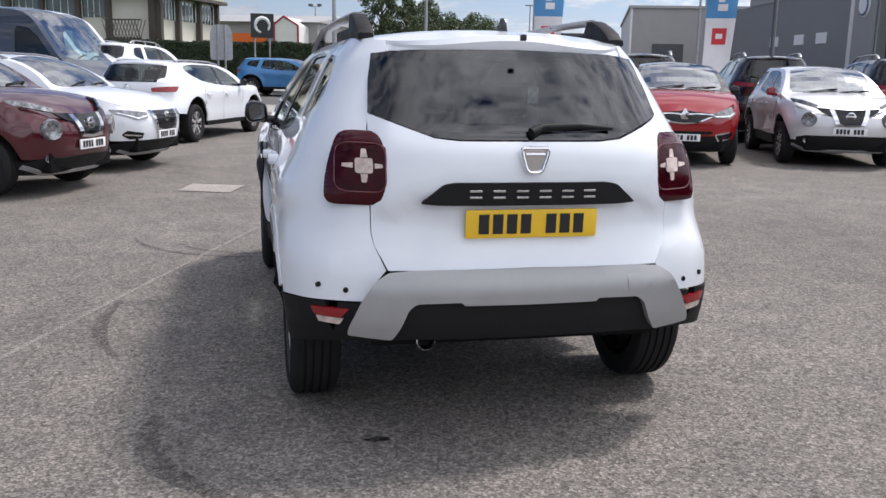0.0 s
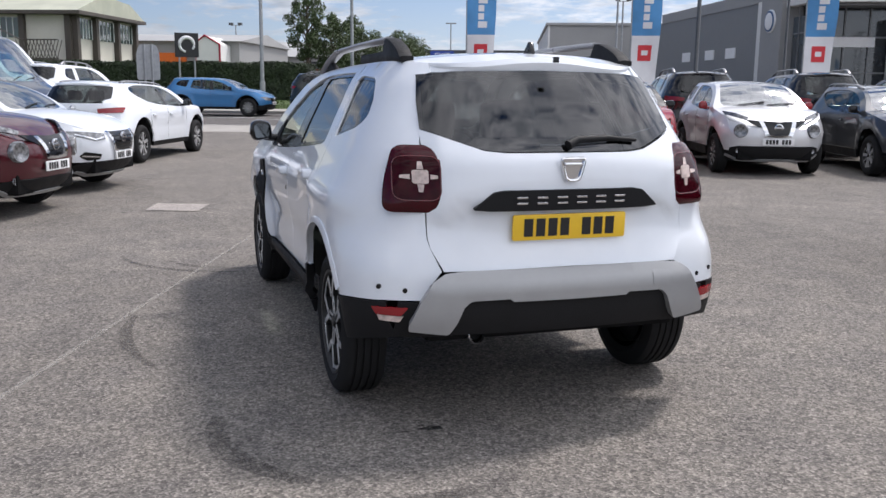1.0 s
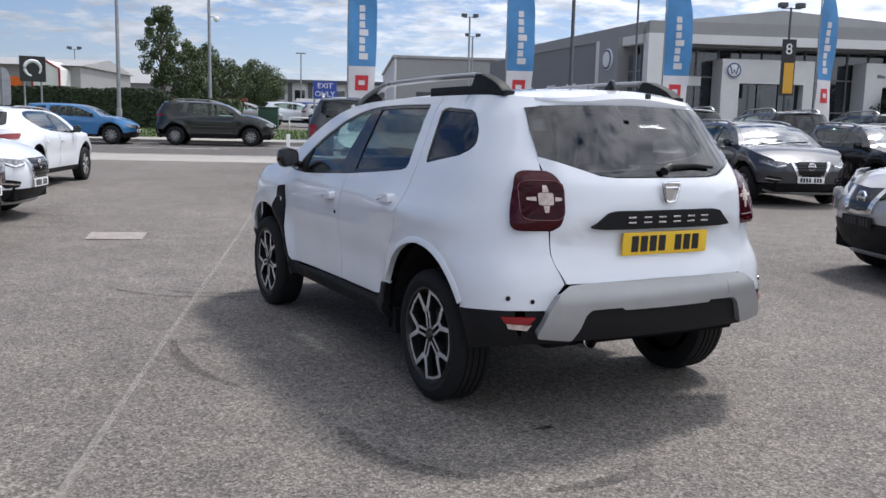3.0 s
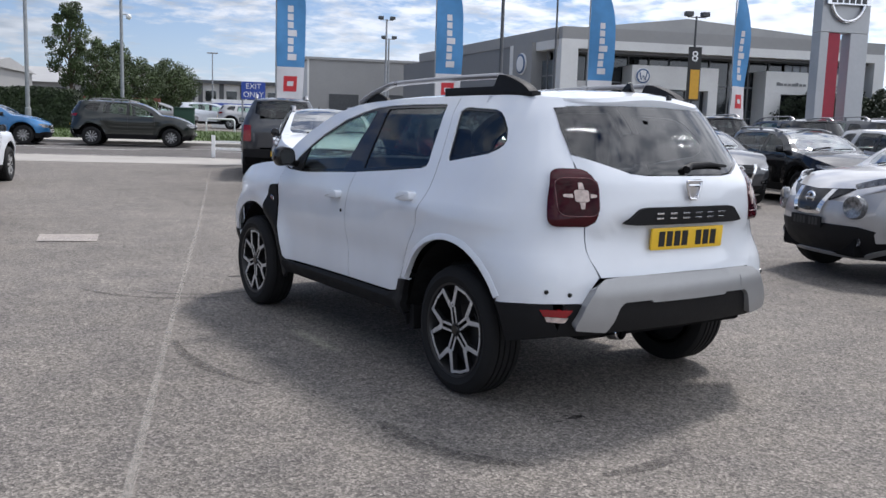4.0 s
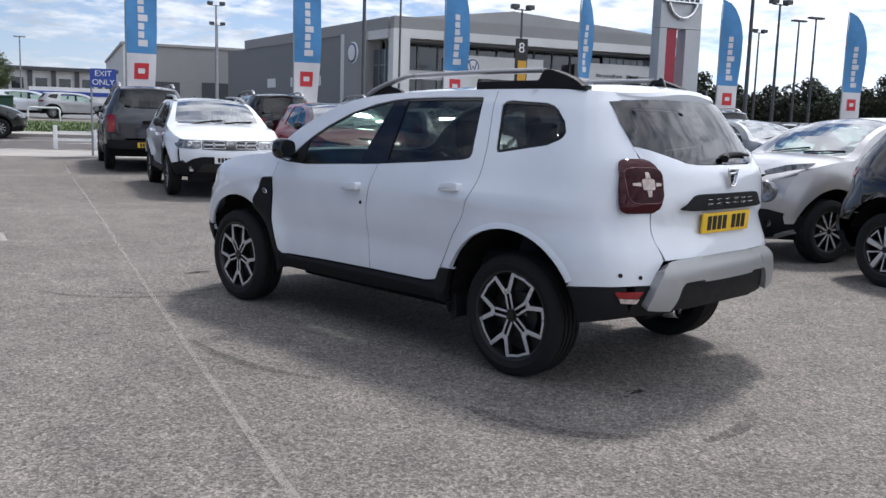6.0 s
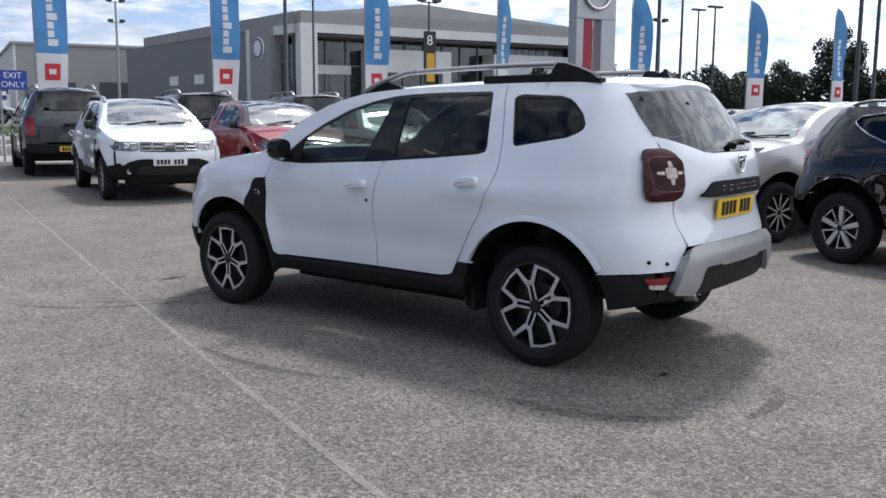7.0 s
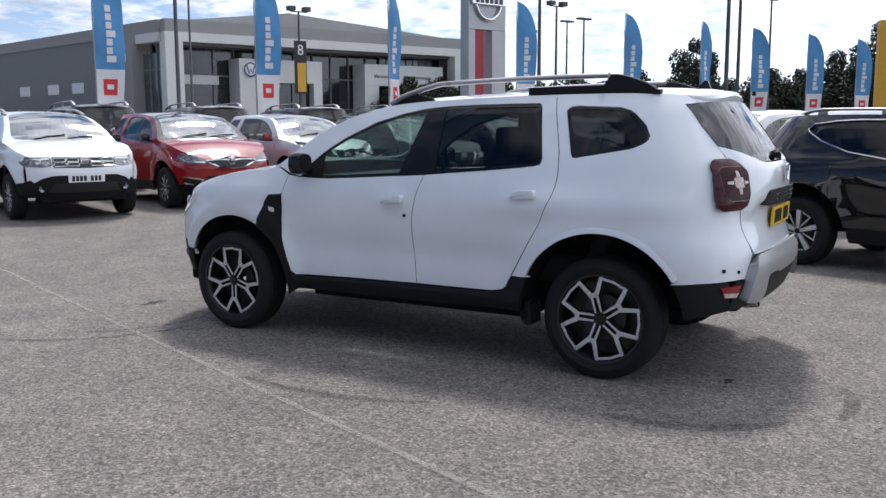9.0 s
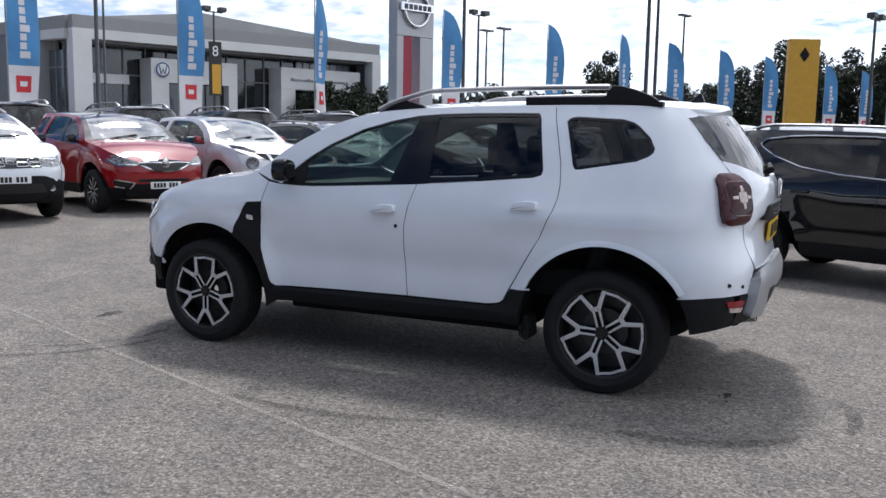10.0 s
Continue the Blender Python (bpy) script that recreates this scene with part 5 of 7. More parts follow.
def rear_plain(T):
    root, P, Yr = T["root"], T["P"], T["Yr"]
    zb = min(z for x, z in P["rear_glass"])
    gate = patch(T, "tailgate", both([(0.0, zb - 0.006), (0.5, zb - 0.006), (0.5, 0.62), (0, 0.62)]), T["body"], 0.006, "rear", flange=0.02)[0]
    patch(T, "tailgate_frame", [(0.54, zb + 0.02), (0.5, zb - 0.01), (0.62, zb - 0.01), (0.66, zb + 0.06)], T["body"], 0.004, "rear", True)
    patch(T, "tail_lamp", rounded([(0.42, zb - 0.1), (0.44, zb - 0.175), (0.8, zb - 0.165), (0.81, zb - 0.07), (0.7, zb - 0.075)], 0.02), REDBRIGHT, 0.014, "rear", True)
    patch(T, "rear_bumper", both([(0, 0.62), (0.86, 0.6), (0.85, 0.45), (0, 0.44)]), T["body"], 0.03, "rear", flange=0.03)
    patch(T, "bumper_skirt", both([(0, 0.45), (0.85, 0.45), (0.8, 0.26), (0, 0.26)]), PLASTIC, 0.015, "rear", flange=0.05)
    badge(T, "rear", zb - 0.1, 0.06)
    plate_part(root, "rear_plate", pose(0, Yr(0, 0.75) - 0.03, 0.75 if zb > 1.05 else 0.68), T["plates"][1])


REARS.update(compact=rear_hero, plain=rear_plain, crossover_nose=rear_plain, round_lamp=rear_plain, small_suv=rear_plain)

# ---- the place ----
LOT = -22.5                                # the car park's own axes, turned from the white car's
UX, UY = math.cos(radians(LOT)), math.sin(radians(LOT))


def lot(a, s):
    """World x, y from a metres along the rows and s metres across them."""
    return a * UX - s * UY, a * UY + s * UX


def rise(s):
    """The ground climbs gently towards and beyond the road."""
    return float(np.interp(s, (9, 22, 37, 52, 150), (0.0, 0.10, 0.34, 0.74, 1.33)))


def lot_m(a, s, z=0.0, turn=0.0):
    x, y = lot(a, s)
    return pose(x, y, rise(s) + z, 0, 0, LOT + turn)


def asphalt(name, tone, speck, patchy=1.0, worn=(0.30, 0.28, 0.25)):
    m, n, l, b = shader(name)
    big = noise_node(n, l, 0.22, 6, 0.6)
    mid = noise_node(n, l, 2.3, 6, 0.62)
    fine = noise_node(n, l, 55, 3, 0.7)
    tc = n.new("ShaderNodeTexCoord")
    vo = n.new("ShaderNodeTexVoronoi")
    vo.inputs["Scale"].default_value = 105.0
    l.new(tc.outputs["Object"], vo.inputs["Vector"])
    vo2 = n.new("ShaderNodeTexVoronoi")
    vo2.inputs["Scale"].default_value = 52.0
    l.new(tc.outputs["Object"], vo2.inputs["Vector"])
    c0 = ramp(n, l, big.outputs["Fac"], [(0.3, tuple(t * (1 - 0.22 * patchy) for t in tone)), (0.52, tone), (0.75, tuple(t * (1 + 0.22 * patchy) for t in tone))])
    c1 = ramp(n, l, mid.outputs["Fac"], [(0.3, (0.80, 0.80, 0.82)), (0.7, (1.14, 1.13, 1.10))])
    base = mix_rgb(n, l, 1.0, c0.outputs[0], c1.outputs[0], "MULTIPLY")
    sp = ramp(n, l, vo.outputs["Color"], [(0.12, (1 - speck,) * 3), (0.55, (1, 1, 1)), (0.93, (1 + speck * 1.6,) * 3)])
    base = mix_rgb(n, l, 1.0, base, sp.outputs[0], "MULTIPLY")
    sp2 = ramp(n, l, vo2.outputs["Color"], [(0.08, (1 - speck * 0.8,) * 3), (0.4, (1, 1, 1)), (0.96, (1 + speck * 0.9,) * 3)])
    base = mix_rgb(n, l, 1.0, base, sp2.outputs[0], "MULTIPLY")
    gr = ramp(n, l, fine.outputs["Fac"], [(0.3, (0.82,) * 3), (0.7, (1.15,) * 3)])
    base = mix_rgb(n, l, 1.0, base, gr.outputs[0], "MULTIPLY")
    l.new(base, b.inputs["Base Color"])
    b.inputs["Roughness"].default_value = 0.86
    b.inputs["Specular IOR Level"].default_value = 0.35
    k = bump(n, l, vo.outputs["Distance"], b, 0.55, 0.006)
    k2 = n.new("ShaderNodeBump")
    k2.inputs["Strength"].default_value, k2.inputs["Distance"].default_value = 0.4, 0.006
    l.new(fine.outputs["Fac"], k2.inputs["Height"])
    l.new(k2.outputs[0], k.inputs["Normal"])
    return m


def worn(name, col, amount, scale=9.0, rough=0.8, soft=0.12):
    """A film on the ground (paint, tyre smear, oil) that has worn through in grains."""
    m, n, l, b = shader(name)
    t = noise_node(n, l, scale, 8, 0.72)
    t2 = noise_node(n, l, scale * 0.16, 3)
    a = n.new("ShaderNodeMath"); a.operation = "ADD"
    l.new(t.outputs["Fac"], a.inputs[0]); l.new(t2.outputs["Fac"], a.inputs[1])
    h = n.new("ShaderNodeMath"); h.operation = "MULTIPLY"; h.inputs[1].default_value = 0.5
    l.new(a.outputs[0], h.inputs[0])
    r = ramp(n, l, h.outputs[0], [(0.5 - soft + (0.5 - amount) * 0.4, (0, 0, 0)), (0.5 + soft + (0.5 - amount) * 0.4, (1, 1, 1))])
    b.inputs["Base Color"].default_value = (*col, 1)
    b.inputs["Roughness"].default_value = rough
    l.new(r.outputs[0], b.inputs["Alpha"])
    return m


ASPHALT = asphalt("car_park_asphalt", (0.170, 0.155, 0.139), 0.46)
ROADTOP = asphalt("road_asphalt", (0.115, 0.106, 0.100), 0.25, 0.6)
CONCRETE = simple("pale_concrete", (0.36, 0.34, 0.31), 0.9, var=0.14, scale=1.2, fine=0.3)
LINEPAINT = worn("worn_line_paint", (0.36, 0.335, 0.30), 0.36, 34, 0.85, 0.3)
ROADLINE = worn("road_line_paint", (0.62, 0.62, 0.6), 0.8, 9)
SMEAR = worn("tyre_smear", (0.055, 0.05, 0.048), 0.12, 14, 0.85, 0.34)
OIL = worn("oil_spot", (0.012, 0.012, 0.012), 0.6, 26, 0.75, 0.2)
PATCH = asphalt("repair_patch", (0.33, 0.30, 0.275), 0.2, 0.3)
GRASS = simple("grass", (0.075, 0.115, 0.03), 0.9, var=0.35, scale=1.5)
LEAF = simple("leaf", (0.062, 0.092, 0.03), 0.7, var=0.45, scale=1.1)
LEAFDARK = simple("dark_leaf", (0.022, 0.034, 0.014), 0.75, var=0.45, scale=0.9)
HEDGE = simple("hedge_leaf", (0.026, 0.042, 0.014), 0.75, var=0.4, scale=2.0)
BARK = simple("bark", (0.10, 0.075, 0.055), 0.9, var=0.3, scale=5, fine=0.5)
GALV = simple("galvanised_steel", (0.34, 0.35, 0.36), 0.5, metal=0.5, var=0.15)
DARKPOLE = simple("dark_painted_steel", (0.07, 0.075, 0.08), 0.5, var=0.2)
CLAD = simple("grey_cladding", (0.31, 0.31, 0.305), 0.6, var=0.07, scale=0.35)
CLADDARK = simple("dark_grey_cladding", (0.21, 0.215, 0.22), 0.6, var=0.07, scale=0.35)
ROOFGREY = simple("roof_sheet", (0.36, 0.36, 0.355), 0.6, var=0.1, scale=0.4)
WHITEWALL = simple("white_render", (0.72, 0.72, 0.70), 0.75, var=0.07, scale=0.5)
CREAM = simple("cream_render", (0.62, 0.59, 0.52), 0.8, var=0.08, scale=0.5)
BROWN = simple("brown_steel", (0.075, 0.062, 0.052), 0.6, var=0.2)
SHOPGLASS = simple("shop_glass", (0.025, 0.03, 0.035), 0.08, coat=1.0, var=0.5, scale=0.6)
ORANGE = simple("orange_fascia", (0.75, 0.16, 0.02), 0.6, var=0.08)
SIGNBLUE = simple("sign_blue", (0.02, 0.06, 0.33), 0.4, var=0.06)
SIGNWHITE = simple("sign_white", (0.8, 0.8, 0.8), 0.45, var=0.04)
FLAGBLUE = simple("flag_blue_cloth", (0.10, 0.29, 0.56), 0.85, var=0.1, scale=2.5)
FLAGWHITE = simple("flag_white_cloth", (0.74, 0.73, 0.74), 0.85, var=0.06, scale=2.5)
FLAGRED = simple("flag_red_print", (0.62, 0.05, 0.06), 0.85, var=0.08)
PYLON = simple("pylon_silver", (0.45, 0.46, 0.47), 0.4, metal=0.3, var=0.08, scale=0.8)
PYRED = simple("pylon_red", (0.33, 0.012, 0.035), 0.4, var=0.08)
TOTEM = simple("totem_yellow", (0.66, 0.36, 0.03), 0.5, var=0.07)
BRICKRED = simple("red_brick", (0.23, 0.085, 0.06), 0.85, var=0.2, scale=3)

# ground, one sheet to the horizon
b = bmesh.new()
sv = [-900, -200, -60, -20, 0, 9, 16, 22, 24, 26, 28, 30, 32, 37, 40, 46, 52, 60, 80, 110, 150, 300, 1200]
av = [-1100, -300, -100, -40, -20, -10, 0, 10, 20, 40, 100, 300, 1100]
grid = [[b.verts.new((*lot(a, s), rise(s))) for a in av] for s in sv]
for i in range(len(sv) - 1):
    for j in range(len(av) - 1):
        b.faces.new((grid[i][j], grid[i][j + 1], grid[i + 1][j + 1], grid[i + 1][j]))
tagged(part("ground", b, ASPHALT), "worn grey asphalt of a car park, pale aggregate showing", "ground", kind="structure")


def strip(name, a0, a1, s0, s1, h, mat, label, cat, kind="structure", n=24):
    """A flat band along the lot's axes that follows the rise of the ground, h above it, with real edges."""
    b = bmesh.new()
    ss = sorted({s0, s1, *[s for s in sv if s0 < s < s1]})
    rows = []
    for s in ss:
        rows.append([b.verts.new((*lot(a0 + (a1 - a0) * j / n, s), rise(s) + h)) for j in range(n + 1)])
    for p, q in zip(rows, rows[1:]):
        for j in range(n):
            b.faces.new((p[j], p[j + 1], q[j + 1], q[j]))
    if h > 0.02:
        ext = bmesh.ops.extrude_edge_only(b, edges=[e for e in b.edges if len(e.link_faces) == 1])
        for v in [g for g in ext["geom"] if isinstance(g, bmesh.types.BMVert)]:
            v.co.z -= h + 0.05
    bmesh.ops.recalc_face_normals(b, faces=b.faces)
    return tagged(part(name, b, mat), label, cat, kind=kind)


strip("road", -220, 220, 28.6, 36.8, 0.012, ROADTOP, "dark grey asphalt road with white markings", "road")
strip("road_edge", -220, 220, 25.4, 28.6, 0.008, CONCRETE, "pale concrete band between car park and road", "road")
strip("kerb", -220, 220, 36.8, 37.05, 0.13, CONCRETE, "pale concrete kerb", "kerb")
strip("pavement", -220, 220, 37.05, 38.9, 0.12, CONCRETE, "pale concrete pavement beside the road", "pavement")
strip("verge", -220, 220, 38.9, 75, 0.10, GRASS, "mown green grass verge", "grass")
strip("far_yard", -9.5, 120, 50.5, 74.9, 0.115, ASPHALT, "grey asphalt yard beyond the verge", "ground")
strip("side_yard", 4.0, 120, 37.05, 50.6, 0.135, ASPHALT, "grey asphalt forecourt beside the showroom", "ground")


def film(name, pts, width, h, mat, label, cat):
    """A flat band along a path of ground points."""
    b = bmesh.new()
    prev = None
    for i, p in enumerate(pts):
        q0, q1 = Vector(pts[max(0, i - 1)][:2]), Vector(pts[min(len(pts) - 1, i + 1)][:2])
        d = (q1 - q0).normalized()
        nrm = Vector((-d.y, d.x))
        w = width * (p[2] if len(p) > 2 else 1.0) / 2
        c = Vector(p[:2])
        s = -c.x * UY + c.y * UX
        cur = [b.verts.new((*(c + nrm * w), rise(s) + h)), b.verts.new((*(c - nrm * w), rise(s) + h))]
        if prev:
            b.faces.new((prev[0], prev[1], cur[1], cur[0]))
        prev = cur
    bmesh.ops.recalc_face_normals(b, faces=b.faces)
    for f in b.faces:
        if f.normal.z < 0:
            f.normal_flip()
    return tagged(part(name, b, mat), label, cat, kind="structure")


# worn bay line, repair patch, smears and spots
film("bay_line", [(lambda t: (-2.1 + 7.6 * t, 2.3 + 20.6 * t + 0.03 * math.sin(9 * t)))(i / 40) for i in range(41)], 0.04, 0.004, LINEPAINT, "thin worn pale line across the asphalt", "line")
b = bmesh.new()
cov = [(-0.55, 11.6), (0.07, 11.37), (-0.1, 10.77), (-0.7, 10.99)]
b.faces.new([b.verts.new((x, y, rise(-x * UY + y * UX) + 0.008)) for x, y in cov])
tagged(part("repair_patch", b, PATCH), "pale square repair patch in the asphalt", "patch", kind="structure")


def arc_pts(cx, cy, r, a0, a1, n=22):
    return [(cx + r * math.cos(radians(a0 + (a1 - a0) * i / n)), cy + r * math.sin(radians(a0 + (a1 - a0) * i / n)), 0.35 + 0.65 * math.sin(math.pi * (i + 0.5) / (n + 1))) for i in range(n + 1)]


for cx, cy, r, a0, a1, w in ((0.35, 3.65, 0.75, 165, 235, 0.11), (0.3, 3.6, 0.82, 255, 300, 0.08), (0.9, 5.4, 1.7, 165, 205, 0.08), (0.2, 8.2, 1.1, 190, 265, 0.07), (0.6, 2.6, 1.2, 285, 340, 0.09), (0.2, 8.0, 0.75, 200, 300, 0.06)):
    film("tyre_smear", arc_pts(cx, cy, r, a0, a1), w, 0.0035, SMEAR, "dark curved tyre smear on the asphalt", "tyre mark")
for x, y, r in ((0.51, 3.43, 0.042), (0.38, 3.42, 0.018), (0.47, 3.47, 0.014), (0.55, 8.0, 0.09)):
    b = bmesh.new()
    b.faces.new([b.verts.new((x + r * (1 + 0.25 * math.sin(3 * t + x * 9)) * math.cos(t) * 1.3, y + r * (0.55 + 0.15 * math.sin(5 * t)) * math.sin(t), 0.0045)) for t in [2 * math.pi * i / 18 for i in range(18)]])
    tagged(part("oil_spot", b, OIL), "small dark oil spot on the asphalt", "oil spot", kind="structure")
# road markings
for a in (-34, -28, -22, -16, -10, -4, 2, 8, 14, 20):
    strip("road_marking", a, a + 3.4, 32.4, 32.55, 0.017, ROADLINE, "white painted road line", "road line", n=1)
for a0, k in ((-17, 1), (-12, 1), (-7, 1), (-2, 1), (3, 1)):
    film("road_marking", [lot(a0, 33.0), lot(a0 + 3.2, 34.4)], 0.16, 0.018, ROADLINE, "white painted road hatching", "road line")
film("road_marking", [lot(-60 + 8 * i, 35.9) for i in range(16)], 0.12, 0.017, ROADLINE, "white painted road line", "road line")
film("road_marking", [lot(-60 + 8 * i, 28.75) for i in range(16)], 0.12, 0.017, ROADLINE, "white painted road line", "road line")


# ---- greenery ----
def leaf_cloud(b, centre, radii, n, size, rng, hollow=0.55):
    for _ in range(n):
        while True:
            p = Vector((rng.uniform(-1, 1), rng.uniform(-1, 1), rng.uniform(-1, 1)))
            if hollow < p.length < 1:
                break
        c = Vector(centre) + Vector((p.x * radii[0], p.y * radii[1], p.z * radii[2]))
        nrm = (p + Vector((rng.uniform(-1, 1), rng.uniform(-1, 1), rng.uniform(-0.6, 1)))).normalized()
        t = nrm.orthogonal().normalized()
        t = Matrix.Rotation(rng.uniform(0, 6.28), 3, nrm) @ t
        u2 = nrm.cross(t)
        k = size * rng.uniform(0.6, 1.3)
        b.faces.new([b.verts.new(c + t * k), b.verts.new(c + u2 * k * 0.55), b.verts.new(c - t * k), b.verts.new(c - u2 * k * 0.55)])


def tree(x, y, z, height, spread, seed, leaf=LEAF, leaves=9000, size=0.075, label="slim green street tree with an uneven crown", tall=1.0, bare=0.28):
    rng = random.Random(seed)
    root = new("tree")
    tagged(root, label, "tree", "street trees")
    b = bmesh.new()
    r0 = 0.028 * height ** 0.9
    path = [(0.06 * math.sin(i * 1.3 + seed), 0.05 * math.cos(i * 1.7 + seed), height * 0.92 * i / 8) for i in range(9)]
    tube(b, path, [max(0.015, r0 * (1 - 0.11 * i)) for i in range(9)], 9)
    clumps = []
    for i in range(26):
        h = height * (bare + 0.66 * (i + 0.5) / 26)
        ang = i * 2.4 + seed
        f = math.sin(math.pi * min(1, max(0.12, (h / height - bare + 0.12) / (1.12 - bare)))) ** 0.8
        reach = spread * f * rng.uniform(0.3, 1.0)
        tip = (math.cos(ang) * reach, math.sin(ang) * reach, h + height * 0.09)
        tube(b, [(0, 0, h - height * 0.06), (tip[0] * 0.5, tip[1] * 0.5, h), tip], [r0 * 0.4, r0 * 0.25, 0.012], 6)
        clumps.append((tip, spread * rng.uniform(0.26, 0.5) * (0.55 + 0.45 * f)))
    clumps.append(((0, 0, height * 0.95), spread * 0.3))
    part("trunk", b, BARK, root, "", 60)
    b = bmesh.new()
    for c, r in clumps:
        leaf_cloud(b, c, (r, r, r * 0.9 * tall), leaves // len(clumps), size, rng, 0.2)
    part("crown", b, leaf, root)
    root.location = (x, y, z)
    return root


def on_lot(a, s):
    x, y = lot(a, s)
    return x, y, rise(s) + 0.08


for i, (x, y, h, sp) in enumerate(((8.7, 55.0, 6.5, 1.45), (10.6, 57.0, 4.6, 1.2), (12.6, 60.0, 4.7, 1.2), (14.6, 62.0, 3.9, 1.3), (16.6, 63.0, 4.0, 1.5), (18.4, 66.0, 3.7, 1.4))):
    tree(x, y, rise(-x * UY + y * UX) + 0.08, h * (1 if i == 0 else 1.12), sp * (0.8 if i == 0 else 1.12), 3 + i, leaves=7500, bare=0.28 if i == 0 else 0.16)


def hedge(name, a0, a1, s0, s1, h, mat, n, label, size=0.13):
    """A clipped hedge: dark core under a coat of leaves."""
    rng = random.Random(int(a0 * 10))
    b = bmesh.new()
    z0 = rise((s0 + s1) / 2) + 0.05
    nx = int((a1 - a0) / 0.8)
    box(b, a0 + 0.15, a1 - 0.15, s0 + 0.15, s1 - 0.15, z0, z0 + h - 0.15)
    for _ in range(n):
        f = rng.random()
        a = rng.uniform(a0, a1)
        if f < 0.6:
            p, nr = (a, s0 + 0.1 * math.sin(a * 2.1), z0 + rng.uniform(0, h)), Vector((0, -1, 0))
        elif f < 0.9:
            p, nr = (a, rng.uniform(s0, s1), z0 + h + 0.06 * math.sin(a * 1.7)), Vector((0, 0, 1))
        else:
            p, nr = (a1 if rng.random() < 0.7 else a0, rng.uniform(s0, s1), z0 + rng.uniform(0, h)), Vector((1, 0, 0))
        c = Vector(p) + Vector((rng.uniform(-0.12, 0.12), rng.uniform(-0.14, 0.14), rng.uniform(-0.1, 0.1)))
        nr = (nr + Vector((rng.uniform(-0.8, 0.8), rng.uniform(-0.8, 0.8), rng.uniform(-0.5, 0.9)))).normalized()
        t = Matrix.Rotation(rng.uniform(0, 6.28), 3, nr) @ nr.orthogonal().normalized()
        q = nr.cross(t)
        k = size * rng.uniform(0.6, 1.4)
        b.faces.new([b.verts.new(c + t * k), b.verts.new(c + q * k * 0.6), b.verts.new(c - t * k), b.verts.new(c - q * k * 0.6)])
    ob = part(name, b, mat)
    ob.matrix_world = pose(0, 0, 0, 0, 0, LOT)
    return tagged(ob, label, "hedge", kind="stuff")


hedge("hedge", -30, -11.9, 48.6, 51.0, 1.95, HEDGE, 34000, "tall dark green clipped hedge behind the grass verge", 0.085)
hedge("shrubs", -12.5, -8.2, 50.2, 52.2, 1.5, LEAF, 3500, "loose green shrubs beside the hedge", 0.15)
hedge("low_hedge", -10.3, -7.4, 47.8, 49.0, 0.62, LEAF, 2200, "low clipped green hedge on the verge", 0.1)
# grass blades along the verge
rng = random.Random(5)
b = bmesh.new()
for _ in range(9000):
    a, s = rng.uniform(-26, 6), 39.0 + 10 * rng.random() ** 1.4
    x, y = lot(a, s)
    z = rise(s) + 0.1
    t = rng.uniform(0, 3.14)
    dx, dy, h = 0.03 * math.cos(t), 0.03 * math.sin(t), rng.uniform(0.05, 0.14)
    b.faces.new([b.verts.new((x - dx, y - dy, z - 0.01)), b.verts.new((x + dx, y + dy, z - 0.01)), b.verts.new((x + rng.uniform(-0.04, 0.04), y, z + h))])
tagged(part("grass_blades", b, GRASS), "green grass blades on the verge", "grass", kind="stuff")
# far tree belt: bearing from the lot's middle, height, spread
rng = random.Random(12)
belt = [(55 + 2.1 * i, 5.6 + rng.uniform(-0.5, 0.7), 3.0) for i in range(8)] + [(73.1, 9.2, 2.9), (75.4, 5.6, 2.6), (77.6, 5.9, 2.8), (79.4, 6.2, 2.8), (81.4, 8.0, 3.2), (83.6, 9.6, 3.4)] + [(85.6 + 2.0 * i, 9.4 + rng.uniform(-1.2, 0.9), 3.4) for i in range(12)]
for i, (az, hh, sp) in enumerate(belt):
    d = 90 + 6 * math.sin(i * 2.3)
    t = tree(math.sin(radians(az)) * d, math.cos(radians(az)) * d, 0.2, hh, sp, 40 + i, LEAFDARK, 9000, 0.17, "dense dark green tree in a distant tree belt", 1.1, 0.08)
    t["group"] = "distant tree belt"


